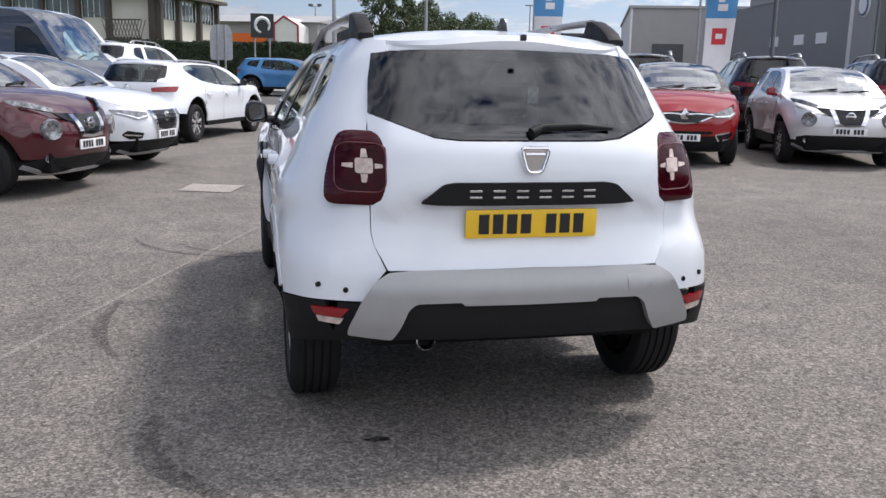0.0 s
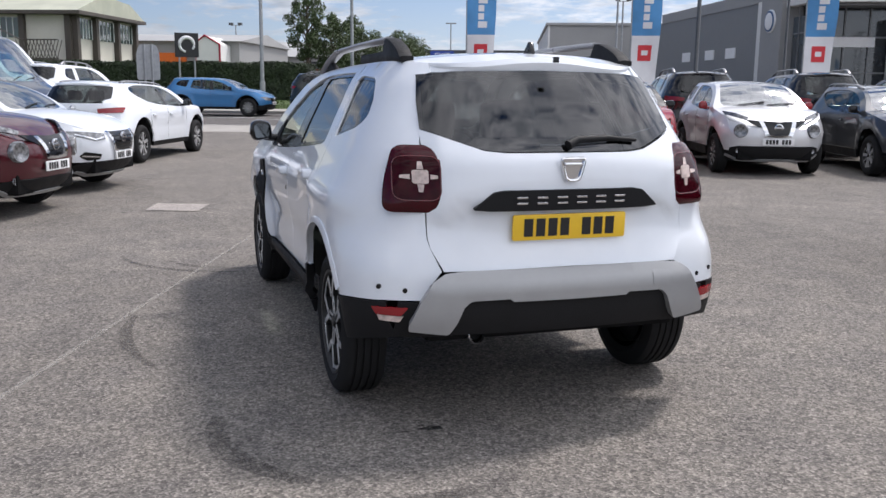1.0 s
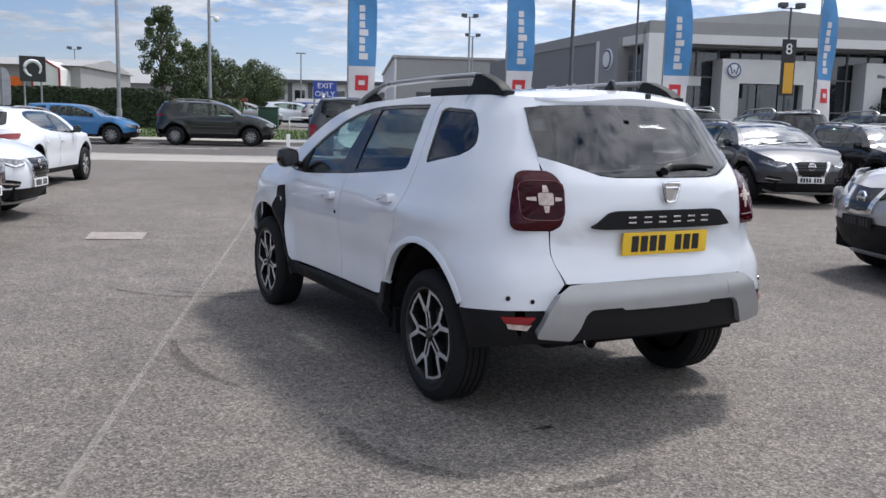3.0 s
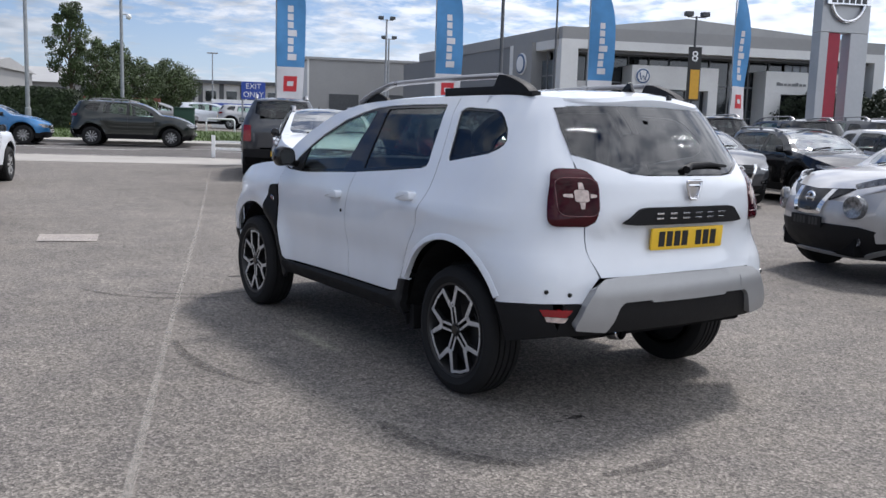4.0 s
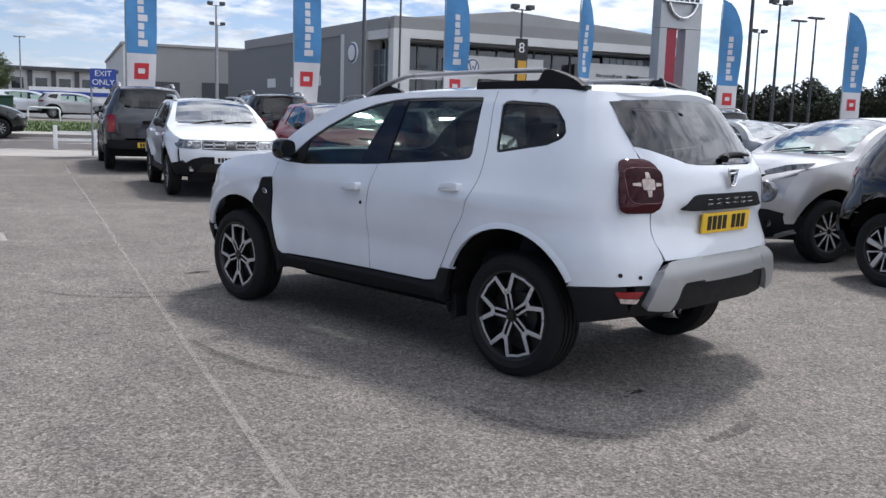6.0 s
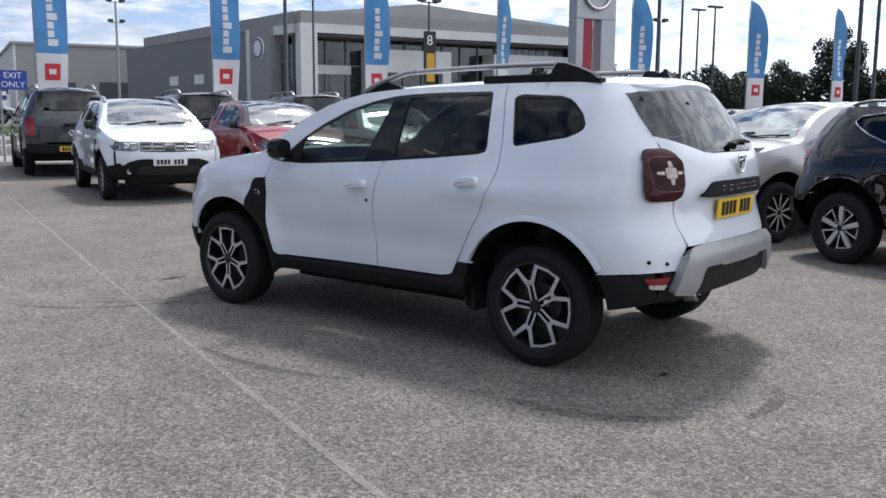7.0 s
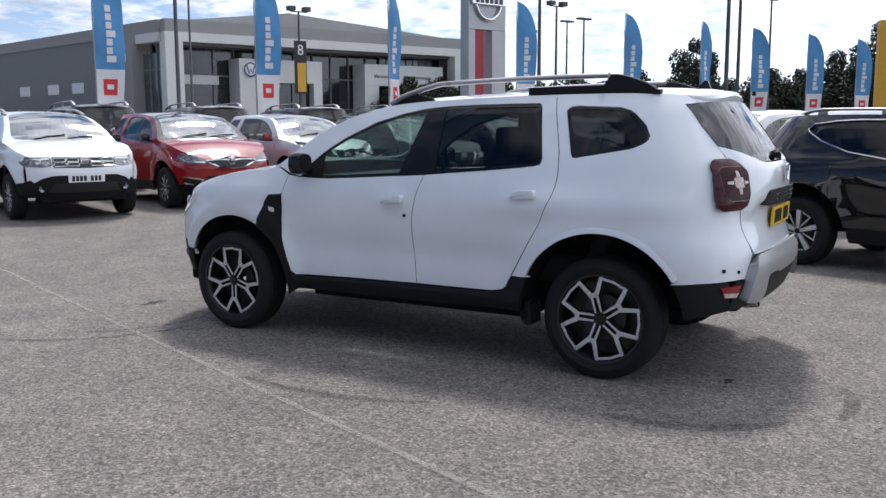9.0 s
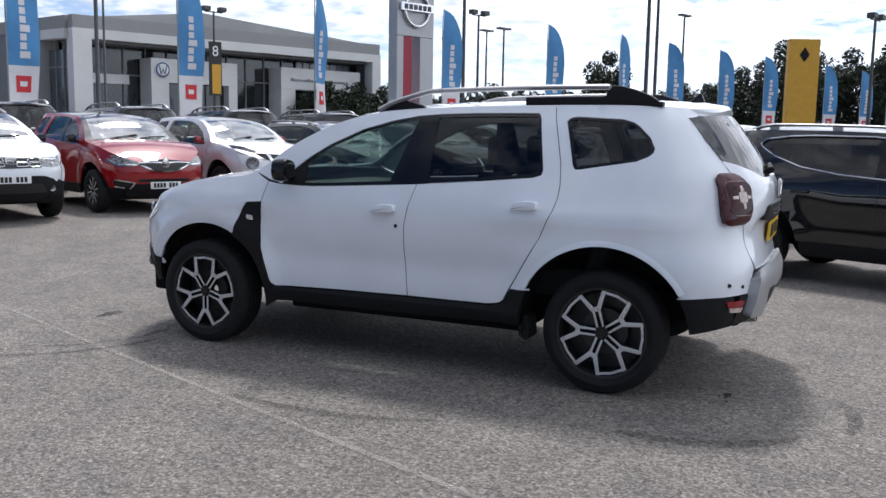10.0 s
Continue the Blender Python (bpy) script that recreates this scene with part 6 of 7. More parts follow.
# ---- street furniture ----
def pole(name, x, y, z, h, r=0.07, head="none", label="tall grey steel lamp post", mat=GALV, cat="lamp post", group="lamp posts"):
    root = new(name)
    tagged(root, label, cat, group)
    b = bmesh.new()
    tube(b, [(0, 0, 0), (0, 0, 1.1), (0, 0, 1.12), (0, 0, h)], [r * 1.35, r * 1.35, r, r * 0.6], 12)
    part("post", b, mat, root, "", 50)
    if head == "twin":
        b = bmesh.new()
        tube(b, [(-0.5, 0, h - 0.05), (0.5, 0, h - 0.05)], 0.03, 6)
        part("crossbar", b, mat, root)
        for sx in (-0.45, 0.45):
            b = bmesh.new()
            box(b, sx - 0.2, sx + 0.2, -0.22, 0.14, h - 0.02, h + 0.22, 0.04)
            part("floodlight", b, DARKPOLE, root)
    elif head == "flat":
        b = bmesh.new()
        box(b, -0.55, 0.55, -0.18, 0.18, h, h + 0.12, 0.04)
        part("lamp_head", b, mat, root)
    elif head == "arm":
        b = bmesh.new()
        tube(b, [(0, 0, h - 0.1), (0.5, 0, h + 0.05), (1.0, 0, h + 0.08)], 0.035, 8)
        part("arm", b, mat, root)
        b = bmesh.new()
        box(b, 0.85, 1.4, -0.12, 0.12, h + 0.02, h + 0.14, 0.04)
        part("lamp_head", b, DARKPOLE, root)
    elif head == "camera":
        b = bmesh.new()
        tube(b, [(0, 0, h * 0.62), (0.35, 0, h * 0.62)], 0.03, 6)
        part("bracket", b, mat, root)
        b = bmesh.new()
        bmesh.ops.create_uvsphere(b, u_segments=14, v_segments=8, radius=0.16, matrix=Matrix.Translation((0.4, 0, h * 0.62 - 0.12)))
        part("camera_dome", b, SIGNWHITE, root, "white camera dome", 60)
    root.location = (x, y, z)
    root.rotation_euler = (0, 0, radians(LOT))
    return root


def grd(x, y):
    s = -x * UY + y * UX
    return rise(s)


pole("lamp_post", 4.76, 44.8, grd(4.76, 44.8) + 0.08, 11.0, 0.10, "arm")
pole("camera_post", 10.88, 52.46, grd(10.88, 52.46) + 0.08, 10.0, 0.11, "camera", "tall grey steel post with a dome camera", GALV, "camera post")
pole("lamp_post", 30.8, 94.0, 0.9, 7.4, 0.09, "flat")
pole("lamp_post", 8.0, 92.5, 0.9, 6.5, 0.09, "twin")
pole("floodlight_post", 33.2, 61.8, 0.8, 8.7, 0.11, "twin", "slim grey floodlight post with twin heads")
pole("floodlight_post", 37.4, 68.6, 0.8, 8.0, 0.11, "twin", "slim grey floodlight post with twin heads")


# ---- buildings ----
def block(root, name, a0, a1, s0, s1, z0, z1, mat, label="", bev=0.0, parent=None):
    b = bmesh.new()
    box(b, a0, a1, s0, s1, z0, z1, bev)
    return part(name, b, mat, parent or root, label)


def disc(root, name, centre, r, mat, axis="y", depth=0.08):
    b = bmesh.new()
    lathe(b, [(0, -depth), (r * 0.92, -depth), (r, -depth * 0.6), (r, 0)], axis, 36)
    o = part(name, b, mat, root, "", 40)
    o.location = centre
    return o


def building(name, label, cat="building"):
    root = new(name)
    root.matrix_world = pose(0, 0, 0, 0, 0, LOT)
    return tagged(root, label, cat)


PALEROOF = simple("pale_green_roof", (0.44, 0.45, 0.36), 0.8, var=0.12, scale=0.7)
GREENPANE = simple("green_tinted_pane", (0.05, 0.085, 0.08), 0.08, coat=1.0, var=0.5, scale=0.9)
GREYPANE = simple("pale_high_window", (0.35, 0.38, 0.42), 0.1, coat=0.6, var=0.2, scale=0.8)
# shop glass again, with the sky's light put into a paler base colour
PALEPANE = simple("sky_lit_shop_glass", (0.08, 0.10, 0.115), 0.05, coat=1.0, var=0.35, scale=0.5)
BADGEBLUE = simple("badge_blue", (0.03, 0.09, 0.22), 0.35, var=0.1)
g0 = rise(41.6) - 0.05
show = building("showroom", "white framed car showroom with dark glazing and grey gabled roof")
FARTHER = Matrix.Translation((-4.6, 0.1, 1.41)) @ Matrix.Scale(1.85, 4) @ Matrix.Translation((4.6, -0.1, -1.41))
show.matrix_world = pose(0, 0, 0, 0, 0, LOT) @ FARTHER
C0, S0 = 10.75, 41.64
F0, F1, P1 = 5.37, 5.8, 6.38       # fascia, parapet
# frame and fascia
block(show, "fascia", C0 - 0.1, 28.2, S0, S0 + 0.5, F0, F1, WHITEWALL)
block(show, "corner_column", C0 - 0.1, C0 + 0.75, S0 - 0.02, S0 + 0.7, g0, F0 - 0.003, WHITEWALL)
block(show, "end_column", 27.6, 28.2, S0 - 0.02, S0 + 0.7, g0, F0 - 0.003, WHITEWALL)
block(show, "parapet", C0 - 0.06, 28.16, S0 + 0.04, S0 + 0.6, F1 + 0.003, P1, CLAD)
block(show, "canopy_soffit", C0 + 0.1, 28.1, S0 + 0.5, S0 + 2.0, F0 - 0.12, F0 - 0.02, CLADDARK)
b = bmesh.new()
prism(b, [(C0 + 0.3, P1 - 0.05), (17.4, 7.12), (28.16, P1), (28.16, 5.6), (C0 + 0.3, 5.6)], S0 + 0.62, 66, "y")
part("roof", b, ROOFGREY, show)
for i in range(15):
    a0 = C0 + 0.75 + i * 1.12
    gl = block(show, "glass_bay", a0 + 0.03, a0 + 1.1, S0 + 1.9, S0 + 1.94, g0, F0 - 0.12, SHOPGLASS)
    block(show, "mullion", a0 - 0.03, a0 + 0.03, S0 + 1.82, S0 + 1.98, g0, F0 - 0.12, CLADDARK)
for z in (2.3, 3.9):
    block(show, "transom", C0 + 0.75, 27.6, S0 + 1.84, S0 + 1.96, z, z + 0.08, CLADDARK)
block(show, "interior_banner", 12.1, 14.0, S0 + 1.8, S0 + 1.83, 3.5, 3.95, SIGNWHITE)
block(show, "high_window", 23.6, 27.3, S0 + 1.8, S0 + 1.83, 4.85, 5.2, GREYPANE)
for k in range(9):
    block(show, "window_bar", 23.6 + k * 0.46 - 0.03, 23.6 + k * 0.46 + 0.03, S0 + 1.77, S0 + 1.797, 4.85, 5.2, CLADDARK)
# two white portals with recessed shop windows
for p0, p1, nm in ((14.55, 19.2, "portal"), (21.85, 27.15, "portal")):
    po = block(show, nm, p0, p1, S0 + 0.55, S0 + 1.8, 3.62, 4.76, WHITEWALL, "white portal frame")
    for q0, q1 in ((p0, p0 + 0.9), (p1 - 0.5, p1)):
        block(show, "portal_leg", q0, q1, S0 + 0.55, S0 + 1.8, g0, 3.617, WHITEWALL, parent=po)
    n = 3
    for i in range(n):
        w = (p1 - p0 - 1.4) / n
        block(show, "shop_window", p0 + 0.9 + i * w + 0.04, p0 + 0.9 + (i + 1) * w - 0.04, S0 + 1.0, S0 + 1.05, g0, 3.6, SHOPGLASS, parent=po)
disc(show, "round_badge", (15.1, S0 + 0.55, 4.22), 0.4, SIGNWHITE)
disc(show, "badge_ring", (15.1, S0 + 0.48, 4.22), 0.36, BADGEBLUE, depth=0.03)
disc(show, "badge_core", (15.1, S0 + 0.455, 4.22), 0.29, SIGNWHITE, depth=0.02)
for sx in (-1, 1):
    b = bmesh.new()
    tube(b, [(15.1 + sx * 0.2, S0 + 0.43, 4.42), (15.1 + sx * 0.1, S0 + 0.43, 4.02), (15.1, S0 + 0.43, 4.24)], 0.03, 6)
    part("badge_stroke", b, BADGEBLUE, show)
for i, w in enumerate((0.2, 0.16, 0.16, 0.16, 0.2, 0.16, 0.16, 0.16, 0.0, 0.22, 0.16, 0.08, 0.16, 0.18, 0.16, 0.18, 0.16, 0.16)):
    if w:
        block(show, "lettering_bar", 22.45 + i * 0.215, 22.45 + i * 0.215 + w, S0 + 0.52, S0 + 0.545, 4.05, 4.05 + (0.17 if i in (0, 5, 9, 12) else 0.12), CLADDARK)
# west side, at a slant: glass box, sign wall, grey flank
slant = Matrix.Translation((C0, S0, 0)) @ Matrix.Rotation(radians(9.5), 4, "Z") @ Matrix.Translation((-C0, -S0, 0))


def west(name, a0, a1, s0, s1, z0, z1, mat, parent=None):
    o = block(show, name, a0, a1, s0, s1, z0, z1, mat, parent=parent)
    if parent is None:
        o.matrix_basis = slant
    return o


for i in range(3):
    s0 = S0 + 0.75 + i * 0.68
    west("glass_bay", C0 + 0.3, C0 + 0.34, s0 + 0.03, s0 + 0.65, g0, 4.9, PALEPANE)
    west("mullion", C0 + 0.24, C0 + 0.4, s0 - 0.03, s0 + 0.03, g0, F0, CLADDARK)
west("transom", C0 + 0.25, C0 + 0.39, S0 + 0.78, S0 + 2.76, 4.1, 4.16, CLADDARK)
west("fascia", C0 - 0.1, C0 + 0.4, S0 + 0.72, S0 + 2.76, F0, F1, WHITEWALL)
west("parapet", C0 - 0.05, C0 + 0.4, S0 + 0.72, 62.5, F1 + 0.003, P1, CLAD)
west("sign_wall", C0 - 0.3, C0 + 0.6, S0 + 2.78, S0 + 5.0, g0, F1, CLAD)
west("pale_strip", C0 - 0.26, C0 + 0.2, S0 + 5.003, S0 + 5.5, g0, F1, WHITEWALL)
for nm, off, rr, mt, dp in (("round_badge", 0.3, 0.55, SIGNWHITE, 0.08), ("badge_ring", 0.38, 0.5, BADGEBLUE, 0.03), ("badge_core", 0.41, 0.4, SIGNWHITE, 0.02)):
    o = disc(show, nm, (0, 0, 0), rr, mt, "x", dp)
    o.matrix_basis = slant @ Matrix.Translation((C0 - off, S0 + 3.9, 4.78))
flank = west("grey_flank", C0, C0 + 6, S0 + 5.5, 66, g0, F1, CLADDARK)
for s0 in (50.2, 53.2, 57.0):
    west("flank_window", C0 - 0.05, C0 + 0.02, s0, s0 + 1.3, 3.2, 3.75, SIGNWHITE, flank)
block(show, "back_wall", C0 + 0.6, 28.1, 65.9, 66.2, g0, 6.0, CLADDARK)
block(show, "east_wall", 27.9, 28.16, S0 + 0.7, 66, g0, P1 - 0.02, CLAD)
block(show, "floor_slab", C0 + 0.7, 27.9, S0 + 0.6, 65, g0 - 0.2, g0 + 0.12, CONCRETE)

shed = building("grey_shed", "long flat-roofed grey metal shed with dark shutters")
shed.matrix_world = pose(0, 0, 0, 0, 0, LOT) @ Matrix.Translation((-2.5, -0.6, 1.41)) @ Matrix.Scale(1.4, 4) @ Matrix.Translation((2.5, 0.6, -1.41))
zg = rise(95)
block(shed, "south_wall", 2.4, 46, 95.7, 96.0, zg - 0.3, 8.0, CLAD)
block(shed, "west_wall", 2.2, 2.398, 95.7, 135, zg - 0.3, 8.0, WHITEWALL)
block(shed, "roof", 2.0, 46, 95.5, 135, 8.003, 8.25, ROOFGREY)
for a0, a1, z1 in ((4.5, 7.6, 4.5), (9.8, 13.6, 4.6), (16.0, 17.2, 4.4)):
    block(shed, "shutter", a0, a1, 95.62, 95.7, zg, z1, DARKPOLE)

office = building("office_block", "two-storey cream office block with brown pillars and outside stair")
o0, o1, os = -49.0, -32.0, 63.0
block(office, "wall", o0, o1, os, os + 10.5, 0.6, 6.35, CREAM)
block(office, "eave", o0 - 0.6, o1 + 1.05, os - 1.0, os + 10.7, 6.353, 6.6, BROWN)
b = bmesh.new()
prism(b, [(os - 1.0, 6.603), (os + 10.7, 6.603), (os + 8, 7.7), (os + 3.5, 8.0)], o0 - 0.6, o1 + 0.9, "x")
part("roof", b, PALEROOF, office)
pillars = [-46.2, -43.6, -40.9, -38.0, -35.6, -32.2]
for a in pillars:
    block(office, "pillar", a - 0.2, a + 0.2, os - 0.35, os - 0.002, 0.6, 6.35, BROWN)
for p0, p1 in zip(pillars, pillars[1:-1]):
    for z0, z1 in ((4.75, 6.15), (1.7, 3.2)):
        w = block(office, "window", p0 + 0.25, p1 - 0.25, os - 0.06, os - 0.004, z0, z1, GREENPANE)
        for k in range(5):
            a = p0 + 0.25 + (p1 - p0 - 0.5) * k / 4
            block(office, "window_bar", a - 0.025, a + 0.025, os - 0.09, os - 0.062, z0, z1, SIGNWHITE, parent=w)
sides = [63.2, 66.2, 69.9, 73.3]
for q in sides:
    block(office, "pillar", o1 + 0.002, o1 + 0.4, q - 0.2, q + 0.2, 0.6, 6.35, BROWN)
for q0, q1 in zip(sides, sides[1:]):
    for z0, z1 in ((4.75, 6.2), (1.7, 3.2)):
        w = block(office, "window", o1 + 0.004, o1 + 0.06, q0 + 0.3, q1 - 0.3, z0, z1, GREENPANE)
        for k in range(6):
            q = q0 + 0.3 + (q1 - q0 - 0.6) * k / 5
            block(office, "window_bar", o1 + 0.062, o1 + 0.1, q - 0.03, q + 0.03, z0, z1, SIGNWHITE, parent=w)
st = block(office, "stair_landing", -34.7, -32.2, os - 2.0, os - 0.4, 3.1, 3.2, BROWN)
for i in range(11):
    for d in (-1, 1):
        b = bmesh.new()
        a = -34.7 + i * 0.25
        tube(b, [(a, os - 2.0, 3.2), (a + 0.42 * d, os - 2.0, 4.5)], 0.03, 5)
        part("lattice_bar", b, BROWN, st)
for z in (3.25, 4.52):
    b = bmesh.new()
    tube(b, [(-36.6 if z > 4 else -34.8, os - 2.0, z + (0.9 if z > 4 else 0)), (-34.8, os - 2.0, z), (-32.1, os - 2.0, z)], 0.05, 6)
    part("handrail", b, BROWN, st)
for a in (-34.6, -32.3):
    block(office, "stair_post", a - 0.06, a + 0.06, os - 2.0, os - 1.88, 0.6, 3.1, BROWN)

unit = building("retail_shed", "low grey industrial shed with an orange fascia")
block(unit, "wall", -44, -24.5, 78, 95, 0.8, 5.3, CLAD)
b = bmesh.new()
prism(b, [(77.4, 5.303), (95.5, 5.303), (86, 6.3)], -44.5, -24.2, "x")
part("roof", b, ROOFGREY, unit)
block(unit, "orange_fascia", -34.6, -29.2, 77.8, 77.99, 3.3, 4.3, ORANGE)
far = building("white_gable_unit", "small white gabled unit with red trim")
b = bmesh.new()
prism(b, [(-27.3, 0.8), (-27.3, 5.0), (-26.5, 5.6), (-25.3, 4.9), (-25.3, 0.8)], 75, 80, "y")
part("wall", b, WHITEWALL, far)
b = bmesh.new()
tube(b, [(-27.35, 74.95, 1), (-27.35, 74.95, 5.0), (-26.5, 74.95, 5.65), (-25.25, 74.95, 4.92), (-25.25, 74.95, 1)], 0.09, 6)
part("red_trim", b, PYRED, far)
far2 = building("distant_shed", "long pale grey distant industrial shed")
block(far2, "wall", -33, -15.6, 98, 125, 0.9, 4.7, CLAD)
b = bmesh.new()
prism(b, [(97.5, 4.703), (125, 4.703), (112, 6.9)], -33.5, -15.4, "x")
part("roof", b, ROOFGREY, far2)
for i in range(4):
    block(far2, "window", -30 + i * 3.3, -28.4 + i * 3.3, 97.9, 97.99, 3.4, 4.2, SHOPGLASS)
far3 = building("distant_offices", "low dark framed distant offices with pale panels")
block(far3, "wall", -15, 2.0, 110, 120, 0.9, 5.6, WHITEWALL)
block(far3, "roof", -15.5, 2.1, 109.2, 120, 5.603, 6.0, DARKPOLE)
for i in range(7):
    block(far3, "pillar", -14.5 + i * 2.4, -14.0 + i * 2.4, 109.6, 109.99, 0.9, 5.6, DARKPOLE)
    block(far3, "window", -13.7 + i * 2.4, -12.5 + i * 2.4, 109.9, 109.99, 3.6, 4.8, SHOPGLASS)
wall = building("brick_wall", "low red brick wall behind young trees", "wall")
block(wall, "wall", -16, -9, 62, 62.3, 0.8, 2.7, BRICKRED)
cabin = building("site_cabin", "long white site cabin with a blue band")
block(cabin, "body", -5.6, -1.0, 60, 62.5, 0.9, 2.75, SIGNWHITE)
block(cabin, "blue_band", -5.62, -0.98, 59.97, 60.0, 2.25, 2.5, SIGNBLUE)
block(cabin, "blue_band", -5.62, -0.98, 59.97, 60.0, 1.6, 1.75, SIGNBLUE)


# ---- signs and banners ----
def flag(a, s, turn, label, shape="flag", top=6.0, z_mid=2.87, half=0.43):
    """A tall feather banner: blue cloth above, white below with a red square, on a slim pole."""
    root = new("feather_banner")
    tagged(root, label, "banner", "row of feather banners")
    b = bmesh.new()
    tube(b, [(-half - 0.01, 0, 0), (-half - 0.01, 0, top - 0.7), (-half - 0.005, 0, top - 0.2), (-half + 0.01, 0, top + 0.02)], [0.03, 0.022, 0.014, 0.008], 8)
    part("pole", b, GALV, root, "", 50)
    b = bmesh.new()
    lathe(b, [(0.0, 0.06), (0.28, 0.05), (0.3, 0.0)], "z", 20)
    o = part("base_plate", b, DARKPOLE, root)
    o.location = (-half, 0, 0)

    def cloth(nm, z0, z1, mat, off=0.0, x0=-half, x1=half, parent=None):
        b = bmesh.new()
        nx, nz = 8, max(2, int((z1 - z0) / 0.12))
        rows = []
        for j in range(nz + 1):
            z = z0 + (z1 - z0) * j / nz
            f = min(1, max(0.0, (top - z) / 1.5))
            wd = math.sqrt(max(0.0, 1 - (1 - f) ** 2)) if f < 1 else 1
            row = []
            for i in range(nx + 1):
                x = x0 + (x1 - x0) * i / nx
                x = -half + (x + half) * max(0.04, wd) * (0.86 + 0.14 * min(1, (z - 1.35) / 2.2))
                row.append(b.verts.new((x, 0.05 * math.sin(2.1 * z + 3.2 * x + a) + off, z)))
            rows.append(row)
        for p, q in zip(rows, rows[1:]):
            for i in range(nx):
                b.faces.new((p[i], p[i + 1], q[i + 1], q[i]))
        bmesh.ops.recalc_face_normals(b, faces=b.faces)
        return part(nm, b, mat, parent or root, "", 60)
    blue = cloth("blue_cloth", z_mid, top, FLAGBLUE)
    white = cloth("white_cloth", 1.35, z_mid, FLAGWHITE)
    for side in (-0.012, 0.012):
        cloth("red_square", z_mid - 0.72, z_mid - 0.27, FLAGRED, side, -0.2, 0.22, white)
        cloth("square_mark", z_mid - 0.56, z_mid - 0.42, FLAGWHITE, side * 1.7, -0.09, 0.11, white)
        for i, (b0, b1) in enumerate(((-0.13, 0.2), (-0.13, 0.1), (-0.13, 0.1), (-0.13, 0.2), (-0.13, 0.1), (-0.13, 0.1), (-0.13, 0.1))):
            z = z_mid + 0.2 + i * 0.235
            if z < top - 0.85:
                cloth("lettering_bar", z, z + 0.185, FLAGWHITE, side, b0 + 0.03, b1 - 0.03, blue)
    root.matrix_world = lot_m(a, s, 0, turn)
    return root


FL = "blue and white feather banner with a red square"
for a, turn in ((-1.54, 4), (3.28, 2), (8.24, -2), (13.1, 27), (19.36, -15), (25.6, -17), (30.7, 4), (35.1, -42), (40.1, -44), (45.1, -38), (53.1, -45), (58.7, -40), (63.3, -44)):
    flag(a, 27.0, turn, FL)

# maker's pylon: two silver columns, red panel and a gap, head with a chrome badge
py = new("sign_pylon")
tagged(py, "tall silver sign pylon with a red panel and a chrome badge", "sign")
for nm, x0, x1, mt, d in (("left_column", -0.8, -0.52, PYLON, 0.22), ("red_panel", -0.517, -0.1, PYRED, 0.17), ("right_column", 0.2, 0.8, PYLON, 0.22)):
    b = bmesh.new()
    box(b, x0, x1, -d, d, 0, 4.55, 0.02)
    part(nm, b, mt, py)
b = bmesh.new()
box(b, -0.8, 0.8, -0.22, 0.22, 4.555, 7.3, 0.02)
part("head", b, PYLON, py)
b = bmesh.new()
ring = [(0.52 * math.cos(2 * math.pi * i / 36), -0.28, 5.4 + 0.52 * math.sin(2 * math.pi * i / 36)) for i in range(37)]
tube(b, ring, 0.06, 8)
part("badge_ring", b, CHROME, py, "", 60)
b = bmesh.new()
box(b, -0.72, 0.72, -0.34, -0.26, 5.34, 5.62, 0.02)
part("badge_bar", b, CHROME, py)
for i in range(6):
    b = bmesh.new()
    box(b, -0.58 + i * 0.2, -0.45 + i * 0.2, -0.36, -0.342, 5.4, 5.56)
    part("lettering_bar", b, DARKPOLE, py)
py.matrix_world = pose(22.65, 16.55, 0, 0, 0, LOT)

tt = new("yellow_totem")
tagged(tt, "tall plain yellow sign totem", "sign")
b = bmesh.new()
box(b, -0.63, 0.63, -0.2, 0.2, 0, 5.6, 0.02)
part("body", b, TOTEM, tt)
b = bmesh.new()
prism(b, [(0, 5.25), (0.2, 4.95), (0, 4.65), (-0.2, 4.95)], -0.23, -0.202, "y")
part("badge", b, PLASTIC, tt)
tt.matrix_world = pose(36.9, 5.2, 0, 0, 0, LOT - 45)


def words(name, text, size, m, mat, parent):
    cu = bpy.data.curves.new(name, "FONT")
    cu.body, cu.size, cu.align_x, cu.align_y, cu.extrude = text, size, "CENTER", "CENTER", 0.004
    tmp = new(name, cu)
    bpy.context.view_layer.update()
    me = bpy.data.meshes.new_from_object(tmp.evaluated_get(bpy.context.evaluated_depsgraph_get()))
    bpy.data.objects.remove(tmp)
    me.materials.clear()
    me.materials.append(mat)
    ob = new(name, me)
    ob.parent, ob.matrix_basis = parent, m
    return ob


ex = new("exit_sign")
tagged(ex, "blue exit only sign on two grey posts", "sign")
b = bmesh.new()
prism(b, rounded([(-0.34, 1.86), (0.34, 1.86), (0.34, 2.36), (-0.34, 2.36)], 0.04), -0.02, 0.02, "y", 0.004)
pn = part("panel", b, SIGNBLUE, ex)
for x in (-0.3, 0.3):
    b = bmesh.new()
    tube(b, [(x, 0.05, 0), (x, 0.05, 2.33)], 0.03, 8)
    part("post", b, GALV, ex)
words("lettering", "EXIT", 0.215, pose(0, -0.026, 2.225, 90), SIGNWHITE, pn)
words("lettering", "ONLY", 0.215, pose(0, -0.026, 1.99, 90), SIGNWHITE, pn)
ex.matrix_world = pose(7.55, 25.1, rise(26.5), 0, 0, -18)

